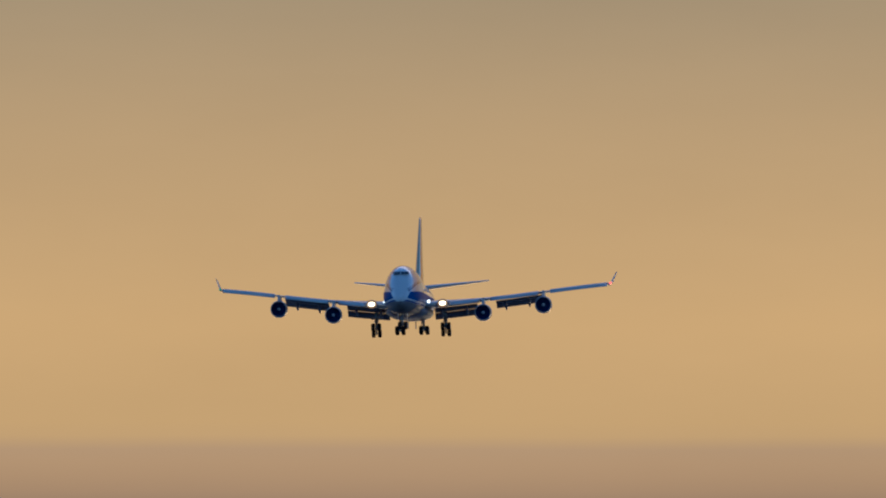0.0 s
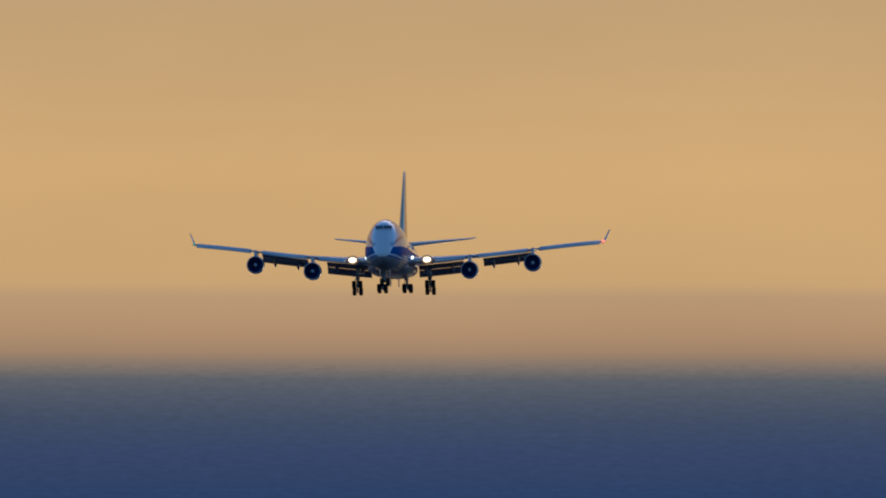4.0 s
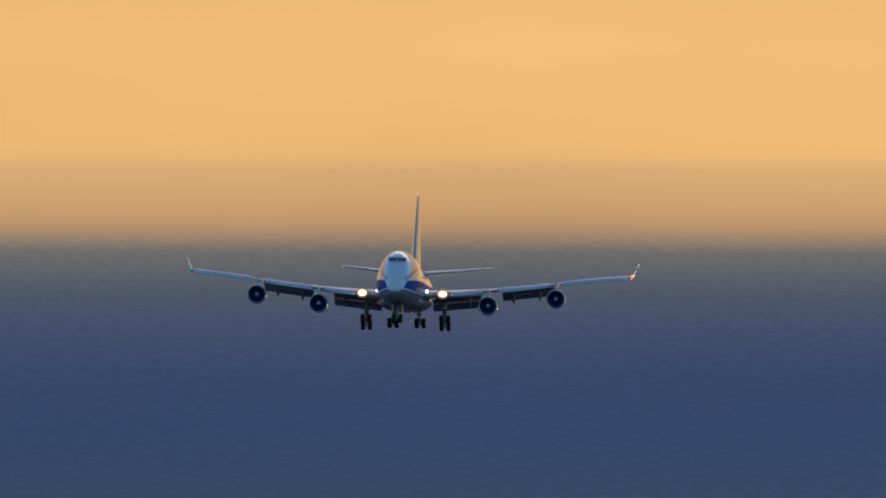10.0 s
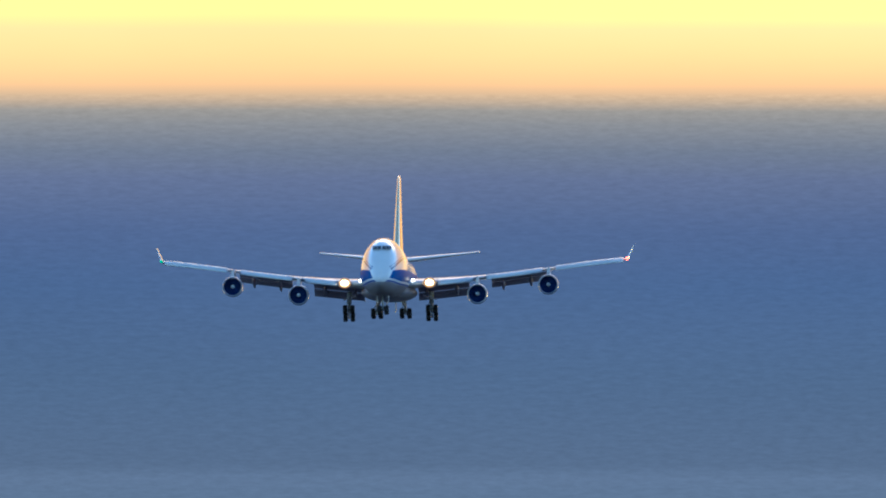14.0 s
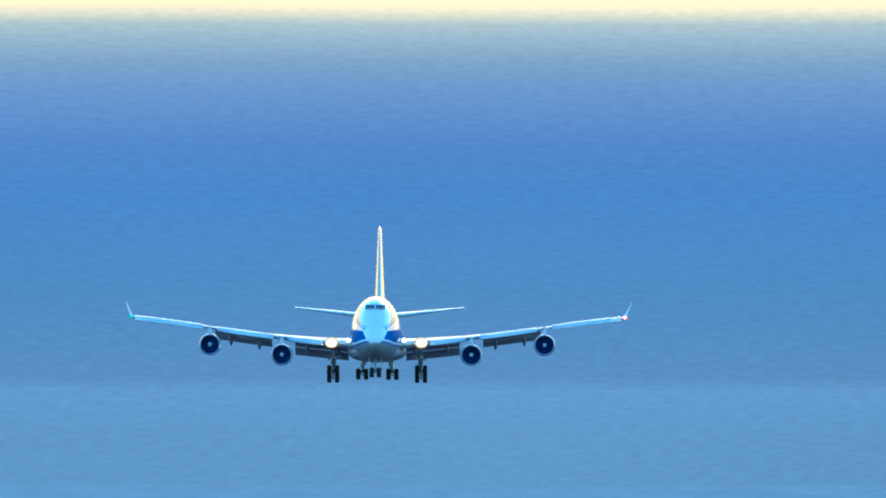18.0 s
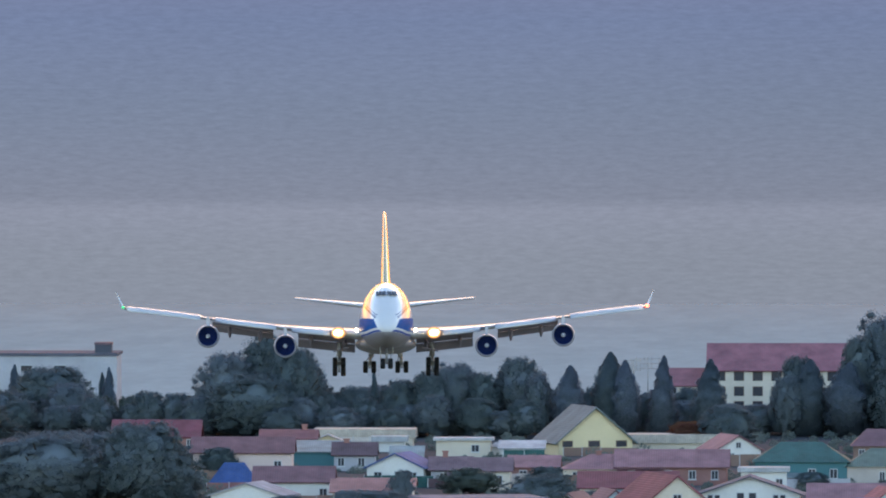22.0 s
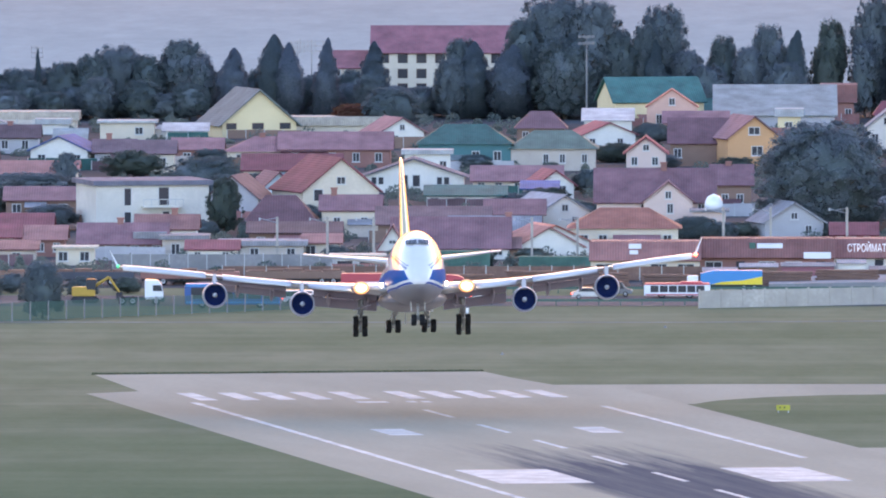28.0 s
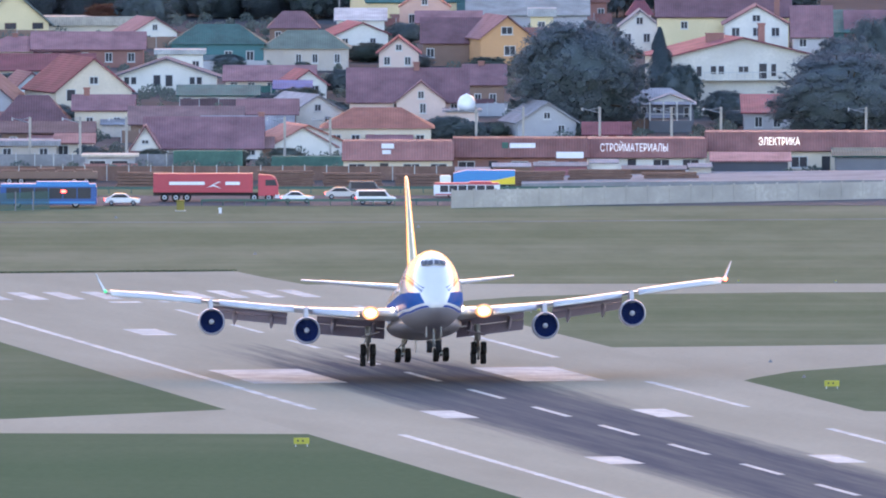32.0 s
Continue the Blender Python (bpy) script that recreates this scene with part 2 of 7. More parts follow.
def fuselage_material():
    """White gloss paint with a blue sweep low on the flanks, thin blue and grey lines and a pale grey belly."""
    m, t, b = nodes("airliner_paint")
    v = coords(t, True)
    sep = t.nodes.new("ShaderNodeSeparateXYZ")
    t.links.new(v, sep.inputs[0])
    y, z = sep.outputs[1], sep.outputs[2]
    aft = maths(t, 'MINIMUM', maths(t, 'MAXIMUM', maths(t, 'ADD', y, 30.0), 0.0), 4.0)   # metres behind the nose
    top = maths(t, 'ADD', 5.80, maths(t, 'MULTIPLY', aft, 0.05))
    low = maths(t, 'SUBTRACT', 4.78, maths(t, 'MULTIPLY', aft, 0.10))

    ax = maths(t, 'MAXIMUM', maths(t, 'SUBTRACT', maths(t, 'ABSOLUTE', sep.outputs[0]), 1.2), 0.0)
    sweep = maths(t, 'ADD', 5.75, maths(t, 'MULTIPLY', maths(t, 'POWER', ax, 1.25), 0.95))

    def band(lo, hi):
        return maths(t, 'MULTIPLY', maths(t, 'GREATER_THAN', z, lo), maths(t, 'LESS_THAN', z, hi))
    start = maths(t, 'GREATER_THAN', y, maths(t, 'ADD', -30.25, maths(t, 'MULTIPLY', maths(t, 'SUBTRACT', z, 4.7), 1.15)))
    blue = maths(t, 'MULTIPLY', band(low, top), start)
    behind = maths(t, 'GREATER_THAN', y, -29.2)
    line = maths(t, 'MULTIPLY', maths(t, 'MAXIMUM', band(sweep, maths(t, 'ADD', sweep, 0.38)), band(maths(t, 'ADD', sweep, 0.52), maths(t, 'ADD', sweep, 0.66))), behind)
    thin = maths(t, 'MULTIPLY', band(maths(t, 'SUBTRACT', low, 0.48), maths(t, 'SUBTRACT', low, 0.26)), start)
    dirt = noise_tex(t, stretch(t, v, (0.5, 0.15, 0.5)), 1.0, 6.0)
    col = mix(t, ramp(t, dirt, [(0.35, 0.0), (0.8, 0.5)]), (0.57, 0.555, 0.545), (0.48, 0.47, 0.475))
    col = mix(t, maths(t, 'LESS_THAN', z, maths(t, 'SUBTRACT', low, 0.5)), col, (0.21, 0.195, 0.215))
    col = mix(t, line, col, (0.012, 0.028, 0.11))
    col = mix(t, thin, col, (0.03, 0.06, 0.24))
    col = mix(t, blue, col, (0.004, 0.075, 0.27))
    t.links.new(col, b.inputs["Base Color"])
    b.inputs["Roughness"].default_value = 0.36
    gloss = maths(t, 'SUBTRACT', 1.0, maths(t, 'MAXIMUM', blue, maths(t, 'LESS_THAN', z, low)))
    t.links.new(maths(t, 'ADD', 0.01, maths(t, 'MULTIPLY', gloss, 0.4)), b.inputs["Specular IOR Level"])
    t.links.new(gloss, b.inputs["Coat Weight"])
    b.inputs["Coat IOR"].default_value = 1.7
    b.inputs["Coat Roughness"].default_value = 0.10
    return m


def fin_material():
    m, t, b = nodes("fin_evening_gold")
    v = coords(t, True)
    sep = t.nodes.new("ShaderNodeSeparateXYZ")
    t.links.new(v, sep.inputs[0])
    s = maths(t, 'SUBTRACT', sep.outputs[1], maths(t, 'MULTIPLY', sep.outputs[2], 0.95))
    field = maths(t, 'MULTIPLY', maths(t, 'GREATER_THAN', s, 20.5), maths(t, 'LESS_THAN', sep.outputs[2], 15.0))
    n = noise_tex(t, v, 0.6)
    # gold of the evening sky on the fin, put into its base colour
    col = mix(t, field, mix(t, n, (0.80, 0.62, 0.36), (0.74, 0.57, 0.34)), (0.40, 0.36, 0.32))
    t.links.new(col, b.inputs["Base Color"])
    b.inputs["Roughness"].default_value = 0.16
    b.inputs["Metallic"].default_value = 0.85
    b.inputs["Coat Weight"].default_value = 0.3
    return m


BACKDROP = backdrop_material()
WATER = water_material()
GRASS = grass_material()
RUNWAY = asphalt_material(True)
TAXI = asphalt_material(False)
MARKING = plain("runway_marking_paint", (0.50, 0.485, 0.45), 0.8, vary=0.45, big=0.25, fine=1.5)
EARTH = plain("town_ground", (0.062, 0.066, 0.072), 0.95, vary=0.5, big=0.03, fine=0.5, local=False)
ROAD = plain("road_asphalt", (0.085, 0.085, 0.092), 0.9, vary=0.3, big=0.05, fine=1.0, local=False)
CONCRETE = plain("weathered_concrete", (0.42, 0.385, 0.345), 0.85, vary=0.35, big=0.2, fine=2.0)
DARK_CONCRETE = plain("dark_concrete", (0.25, 0.245, 0.25), 0.85, vary=0.35, big=0.2, fine=2.0)
STEEL = plain("galvanised_steel", (0.45, 0.46, 0.47), 0.4, 0.7, vary=0.2, big=0.5)
WALLS = {
    "white": plain("white_render", (0.720, 0.684, 0.624), 0.85, vary=0.25),
    "pale": plain("aged_white_render", (0.636, 0.600, 0.540), 0.85, vary=0.3),
    "cream": plain("cream_render", (0.672, 0.576, 0.456), 0.85, vary=0.25),
    "tanwall": plain("beige_render", (0.528, 0.456, 0.396), 0.85, vary=0.3),
    "yellow": plain("yellow_render", (0.720, 0.588, 0.360), 0.85, vary=0.15),
    "pink": plain("pink_render", (0.648, 0.492, 0.432), 0.85, vary=0.2),
    "salmon": plain("salmon_render", (0.600, 0.372, 0.300), 0.85, vary=0.2),
    "rosewall": plain("rose_boards", (0.336, 0.144, 0.168), 0.85, vary=0.2),
    "orange": plain("orange_render", (0.60, 0.33, 0.17), 0.85, vary=0.15),
    "teal": plain("teal_render", (0.072, 0.180, 0.192), 0.8, vary=0.25),
    "grey": plain("grey_render", (0.432, 0.420, 0.432), 0.85, vary=0.25),
    "brown": plain("brown_boards", (0.264, 0.168, 0.132), 0.8, vary=0.3),
    "blue": plain("pale_blue_render", (0.480, 0.576, 0.624), 0.8, vary=0.2),
    "darkgrey": plain("dark_grey_cladding", (0.084, 0.090, 0.108), 0.8, vary=0.2),
    # the grey wall again, darkened for the shadow it stands in
    "dimgrey": plain("shadowed_grey_wall", (0.19, 0.195, 0.215), 0.85, vary=0.3),
    "brick": plain("red_brickwork", (0.336, 0.168, 0.144), 0.85, vary=0.35, fine=4.0),
}
ROOFS = {
    "purple": sheet_roof("plum_roof_sheet", (0.189, 0.096, 0.105)),
    "dark": sheet_roof("dark_plum_roof_sheet", (0.138, 0.085, 0.092)),
    "maroon": sheet_roof("maroon_roof_sheet", (0.216, 0.085, 0.097)),
    "red": sheet_roof("red_roof_sheet", (0.225, 0.069, 0.083)),
    "rose": sheet_roof("faded_rose_roof_sheet", (0.235, 0.115, 0.121)),
    "orange": sheet_roof("orange_tile_roof", (0.386, 0.147, 0.110), 0.7),
    "green": sheet_roof("green_roof_sheet", (0.034, 0.105, 0.096)),
    "olive": sheet_roof("grey_green_roof_sheet", (0.12, 0.165, 0.135)),
    "grey": sheet_roof("grey_slate_roof", (0.230, 0.225, 0.239), 0.8),
    "slate": sheet_roof("dark_slate_roof", (0.120, 0.120, 0.147), 0.8),
    "steel": sheet_roof("pale_blue_grey_sheet_roof", (0.18, 0.215, 0.215)),
    "tan": sheet_roof("pale_tan_roof_edge", (0.423, 0.368, 0.304)),
    "white": sheet_roof("white_sheet_roof", (0.350, 0.350, 0.345)),
    "blue": sheet_roof("blue_roof_sheet", (0.041, 0.078, 0.193)),
    "rust": sheet_roof("rusty_roof_sheet", (0.248, 0.115, 0.106), 0.7),
}
FRAME = plain("white_window_frame", (0.52, 0.52, 0.51), 0.5, vary=0.1, relief=0)
PANE = plain("dark_window_glass", (0.05, 0.053, 0.062), 0.12, vary=0.2, relief=0)
DARK = plain("dark_opening", (0.055, 0.055, 0.062), 0.9, vary=0.2)
WOOD = plain("weathered_timber", (0.21, 0.125, 0.10), 0.85, vary=0.4, big=0.4)
BARK = plain("bark", (0.09, 0.07, 0.055), 0.95, vary=0.4, big=0.8)
# tree greens lifted and blued to carry the haze over the town
LEAF = leaf_material("leaves_haze_lifted", (0.145, 0.182, 0.195))
LEAF2 = leaf_material("leaves_mid_green", (0.124, 0.156, 0.142))
NEEDLE = leaf_material("cypress_needles", (0.125, 0.160, 0.182))
LONG_GRASS = leaf_material("long_grass", (0.10, 0.115, 0.068))
AUTUMN = leaf_material("leaves_turning_brown", (0.17, 0.085, 0.05))
PAINT = fuselage_material()
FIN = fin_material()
WING_GREY = plain("wing_grey_paint", (0.36, 0.36, 0.37), 0.3, vary=0.15, big=0.2, fine=1.5, relief=0.0, coat=0.4)
BARE = plain("polished_leading_edge", (0.46, 0.455, 0.46), 0.35, 0.2, vary=0.08, relief=0)
NACELLE = plain("nacelle_white_paint", (0.33, 0.33, 0.38), 0.28, vary=0.12, relief=0, coat=0.4)
LIP = plain("bare_metal_intake_lip", (0.30, 0.30, 0.34), 0.3, 0.6, vary=0.08, relief=0)
FAN = plain("dark_blue_fan_blades", (0.012, 0.026, 0.105), 0.62, 0.0, vary=0.3, relief=0)
INLET = plain("inlet_lining", (0.03, 0.045, 0.16), 0.5, vary=0.2, relief=0)
SPIN = plain("spinner_paint", (0.55, 0.55, 0.57), 0.4, relief=0)
TYRE = plain("black_rubber", (0.016, 0.016, 0.018), 0.85, vary=0.3, relief=0)
STRUT = plain("grey_gear_paint", (0.36, 0.37, 0.39), 0.4, 0.3, vary=0.2, relief=0)
BELLY = plain("stained_belly_paint", (0.22, 0.20, 0.22), 0.4, vary=0.3, relief=0)
FLAP = plain("flap_grey", (0.24, 0.21, 0.28), 0.5, vary=0.25, relief=0)
LAMP = glow("landing_light", (1.0, 0.74, 0.34), 7.0)
LAMP_RING = glare_ring_material()
LAMP_SMALL = glow("turnoff_light", (1.0, 0.86, 0.6), 4.0)
RED_LAMP = glow("red_navigation_light", (1.0, 0.09, 0.04), 3.0)
GREEN_LAMP = glow("green_navigation_light", (0.05, 1.0, 0.35), 0.05)


# ---------------------------------------------------------------- mesh helpers
def mesh_of(bm, name, material, smooth=False):
    me = bpy.data.meshes.new(name)
    bm.to_mesh(me)
    bm.free()
    if smooth:
        me.polygons.foreach_set("use_smooth", [True] * len(me.polygons))
    me.materials.append(material)
    return me


def part(name, bm, material, parent, label="", smooth=False, at=None):
    """Links a bmesh, or a mesh that is shared, as one object under parent."""
    me = bm if isinstance(bm, bpy.types.Mesh) else mesh_of(bm, name, material, smooth)
    ob = new(name, me)
    ob.parent = parent
    if at is not None:
        ob.matrix_basis = at
    if label:
        ob["label"] = label
    return ob


def thing(name, m, label, category, group="", kind=""):
    ob = new(name)
    ob.empty_display_size = 0.5
    ob.matrix_basis = m
    return tagged(ob, label, category, group, kind)


def box(bm, x0, x1, y0, y1, z0, z1, bevel=0.0):
    vs = [bm.verts.new((x, y, z)) for z in (z0, z1) for y in (y0, y1) for x in (x0, x1)]
    fs = [bm.faces.new([vs[i] for i in q]) for q in ((0, 2, 3, 1), (4, 5, 7, 6), (0, 1, 5, 4), (1, 3, 7, 5), (3, 2, 6, 7), (2, 0, 4, 6))]
    if bevel:
        es = {e for f in fs for e in f.edges}
        bmesh.ops.bevel(bm, geom=list(es), offset=bevel, segments=2, affect='EDGES')
    return bm


def boxed(*a, bevel=0.0):
    return box(bmesh.new(), *a, bevel=bevel)


def prism(pts, y0, y1):
    """A solid from a closed outline in x and z, reaching from y0 to y1."""
    bm = bmesh.new()
    f0 = [bm.verts.new((x, y0, z)) for x, z in pts]
    f1 = [bm.verts.new((x, y1, z)) for x, z in pts]
    bm.faces.new(f0)
    bm.faces.new(f1[::-1])
    n = len(pts)
    for i in range(n):
        bm.faces.new((f0[i], f1[i], f1[(i + 1) % n], f0[(i + 1) % n]))
    bmesh.ops.recalc_face_normals(bm, faces=bm.faces)
    return bm


def loft(rings, caps=True):
    bm = bmesh.new()
    rows = [[bm.verts.new(p) for p in r] for r in rings]
    n = len(rows[0])
    for r0, r1 in zip(rows, rows[1:]):
        for i in range(n):
            bm.faces.new((r0[i], r0[(i + 1) % n], r1[(i + 1) % n], r1[i]))
    if caps:
        bm.faces.new(rows[0][::-1])
        bm.faces.new(rows[-1])
    bmesh.ops.recalc_face_normals(bm, faces=bm.faces)
    return bm


def tube(p, q, r0, r1=None, n=10):
    p, q = Vector(p), Vector(q)
    r1 = r0 if r1 is None else r1
    d = (q - p).normalized()
    s = d.orthogonal().normalized()
    u = d.cross(s)
    ring = lambda c, r: [c + r * (math.cos(2 * math.pi * i / n) * s + math.sin(2 * math.pi * i / n) * u) for i in range(n)]
    return loft([ring(p, r0), ring(q, r1)])


def turned(profile, n=28, axis='Y', caps=False):
    """A turned shape: (position along the axis, radius) pairs."""
    rings = []
    for s, r in profile:
        ring = []
        for i in range(n):
            a = 2 * math.pi * i / n
            c, k = r * math.cos(a), r * math.sin(a)
            ring.append((c, s, k) if axis == 'Y' else ((s, c, k) if axis == 'X' else (c, k, s)))
        rings.append(ring)
    return loft(rings, caps)


def flat(pts, z0=0.0, z1=None):
    """A slab over a closed outline in x and y."""
    bm = bmesh.new()
    if z1 is None:
        bm.faces.new([bm.verts.new((x, y, z0)) for x, y in pts])
        bmesh.ops.recalc_face_normals(bm, faces=bm.faces)
        for f in bm.faces:
            if f.normal.z < 0:
                f.normal_flip()
        return bm
    lo = [bm.verts.new((x, y, z0)) for x, y in pts]
    hi = [bm.verts.new((x, y, z1)) for x, y in pts]
    bm.faces.new(lo)
    bm.faces.new(hi)
    n = len(pts)
    for i in range(n):
        bm.faces.new((lo[i], hi[i], hi[(i + 1) % n], lo[(i + 1) % n]))
    bmesh.ops.recalc_face_normals(bm, faces=bm.faces)
    return bm


def joined(*bms):
    out = bmesh.new()
    for b in bms:
        me = bpy.data.meshes.new("t")
        b.to_mesh(me)
        b.free()
        out.from_mesh(me)
        bpy.data.meshes.remove(me)
    return out


def single(name, bm, material, m, label, category, group="", kind="", smooth=False):
    ob = new(name, bm if isinstance(bm, bpy.types.Mesh) else mesh_of(bm, name, material, smooth))
    ob.matrix_basis = m
    return tagged(ob, label, category, group, kind)


# ---------------------------------------------------------------- ground, sea and backdrop
ID = Matrix.Identity(4)
single("ground", flat([(-1500, -400), (1500, -400), (1500, 3060), (-1500, 3060)]), GRASS, ID, "mown grass of the airfield", "ground", kind="structure")
single("town_ground", flat([(-900, 2300), (900, 2300), (900, 3058), (-900, 3058)], 0.02), EARTH, ID, "bare earth and yards between the houses", "ground", kind="structure")
single("sea", flat([(-9000, 3058), (9000, 3058), (9000, 3850), (-9000, 3850)], -2.5), WATER, ID, "calm grey-blue sea with small ripples", "water", kind="structure")
single("sea_wall", boxed(-1500, 1500, 3056, 3060, -4, 0.3), CONCRETE, ID, "concrete sea wall along the shore", "wall", kind="structure")
# rises unseen to 900 m to mask the low sun and gild the aeroplane
single("backdrop", prism([(-2600, -30), (2200, -30), (2200, 900), (-2600, 900)], 4765, 4770), BACKDROP, ID, "far sea, haze bank and orange evening sky, with unseen glow above", "sky", kind="structure")

# ---------------------------------------------------------------- runway; its own frame: x across, y away from the lookout
RWY = pose(-37.1, 2030, 0, 0, 0, 11.12)
runway = single("runway", flat([(-30.8, 1.7), (-24.1, 5.7), (-22.8, 45), (22.4, 45), (22.9, 30), (24.5, 11.5), (30.7, 9), (30.7, -760), (-30.8, -760)], 0.02), RUNWAY, RWY, "grey worn runway with dark rubber marks", "runway", kind="structure")
single("taxiway_far", flat([(-19, 2046.5), (5, 2048.8), (300, 2054), (300, 2036), (39, 2028.9), (15.7, 2023.6), (8.7, 2019), (3.0, 2011), (0.4, 2003), (-12, 2003)], 0.012), TAXI, ID, "grey concrete taxiway across the grass", "taxiway", kind="structure")
single("taxiway_pad", flat([(16.5, 1909.5), (31, 1912.2), (47, 1915.8), (300, 1926), (300, 1745), (30, 1735), (0, 1800), (-10, 1905)], 0.008), TAXI, ID, "grey concrete taxiway joining the runway", "taxiway", kind="structure")
single("taxiway_near", flat([(-300, 1752), (-43, 1774), (-20, 1792), (10, 1800), (10, 1740), (-12, 1748), (-43, 1749.5), (-300, 1728)], 0.012), TAXI, ID, "grey concrete taxiway leaving the runway", "taxiway", kind="structure")
single("grass_island", flat([(30.3, 1843), (32, 1850), (36, 1862), (46, 1875.5), (60, 1884), (300, 1898), (300, 1792), (43.7, 1787.3), (40, 1789)], 0.016), GRASS, ID, "mown grass island beside the taxiway", "grass", kind="structure")

def mark(x0, x1, y0, y1, label):
    # painted on the surface: a slab as thin as paint
    bm = boxed(x0, x1, y0, y1, 0.022, 0.034)
    ob = part("marking", bm, MARKING, runway, label)
    return ob


for c in (-19.8, -15.1, -11.0, -6.9, -2.6, 3.7, 7.8, 11.7, 15.7, 19.8):
    mark(c - 1.0, c + 1.0, -16.5, 0.5, "white threshold stripe")
for x0, x1, y0, y1 in ((-13.4, -9.8, -94.8, -81.7), (8.9, 12.2, -93.5, -81), (-12.6, -9.1, -257, -244), (8.5, 12.0, -259, -245),
                       (-12.3, -8.9, -336, -324), (9.0, 12.0, -338, -325), (-12.3, -9.0, -420, -408), (9.0, 12.2, -420, -408)):
    mark(x0, x1, y0, y1, "white touchdown zone mark")
mark(-19.3, -9.7, -191.5, -164.8, "broad white aiming point mark")
mark(8.4, 16.9, -192.5, -165.5, "broad white aiming point mark")
for x, y0, y1 in ((-22.3, -239, -20.6), (-22.1, -760, -284), (20.9, -147.5, -36.5), (20.7, -243, -195), (20.6, -420, -282), (20.6, -760, -440)):
    mark(x - 0.45, x + 0.45, y0, y1, "long white edge line")
for k in range(21):
    y1 = -41 - 33.0 * k
    mark(-0.35, 0.35, y1 - 17.5, y1, "white centre line dash")
for x0, x1 in ((-4.4, -1.0), (1.2, 2.2), (2.9, 3.9)):
    mark(x0, x1, -25.0, -22.0, "white runway number bar")


# ---------------------------------------------------------------- aeroplane; nose towards -y, wheels on z = 0
def egg(y, zc, w, zt, zb, n=44):
    ring = []
    for i in range(n):
        a = 2 * math.pi * i / n
        s, c = math.sin(a), math.cos(a)
        ring.append((w * s, y, zc + (zt - zc if c > 0 else zc - zb) * c))
    return ring


def wing_z(x):
    x = abs(x) - 3.0
    return 4.3 + 0.090 * x + 0.0019 * x * x - 0.0042 * max(0.0, x - 19.0) ** 2


def wing_le(x):
    return -11.0 + (abs(x) - 3.0) * 0.945


def wing_te(x):
    x = abs(x)
    return 5.2 + (x - 3.0) * 0.18 if x < 12.3 else 6.87 + (x - 12.3) * 0.655


def foil(x, y0, y1, z, thick, droop=0.0, n=9):
    """A wing section at x: upper side from nose to tail, then the lower side back."""
    ring = []
    for i in range(n + 1):
        s = 0.5 - 0.5 * math.cos(math.pi * i / n)
        t = thick * (2.97 * math.sqrt(s) - 1.26 * s - 3.52 * s * s + 2.84 * s ** 3 - 1.01 * s ** 4) * 0.5
        ring.append((x, y0 + (y1 - y0) * s, z + t - droop * s))
    for i in range(n - 1, 0, -1):
        s = 0.5 - 0.5 * math.cos(math.pi * i / n)
        t = thick * (2.97 * math.sqrt(s) - 1.26 * s - 3.52 * s * s + 2.84 * s ** 3 - 1.01 * s ** 4) * 0.5
        ring.append((x, y0 + (y1 - y0) * s, z - 0.7 * t - droop * s))
    return ring


def wheel_meshes(r, w):
    tyre = mesh_of(turned([(-w / 2, r * 0.62), (-w / 2, r * 0.86), (-w * 0.36, r * 0.97), (0, r), (w * 0.36, r * 0.97), (w / 2, r * 0.86), (w / 2, r * 0.62)], 22, 'X', True), "tyre", TYRE, True)
    rim = mesh_of(turned([(-w * 0.42, r * 0.60), (-w * 0.53, r * 0.55), (-w * 0.53, r * 0.2), (w * 0.53, r * 0.2), (w * 0.53, r * 0.55), (w * 0.42, r * 0.60)], 16, 'X', True), "rim", STRUT, True)
    return tyre, rim


def blade_mesh():
    bm = bmesh.new()
    q = [bm.verts.new((r * math.cos(tw), yy, r * math.sin(tw))) for r, tw, yy in ((0.25, 0.05, 0.9), (1.26, -0.06, 0.95), (1.26, 0.13, 1.12), (0.25, 0.30, 1.08))]
    f = bm.faces.new(q)
    ext = bmesh.ops.extrude_face_region(bm, geom=[f])
    bmesh.ops.translate(bm, vec=(0, 0.03, 0), verts=[v for v in ext["geom"] if isinstance(v, bmesh.types.BMVert)])
    bmesh.ops.recalc_face_normals(bm, faces=bm.faces)
    return mesh_of(bm, "fan_blade", FAN)


BLADE = blade_mesh()


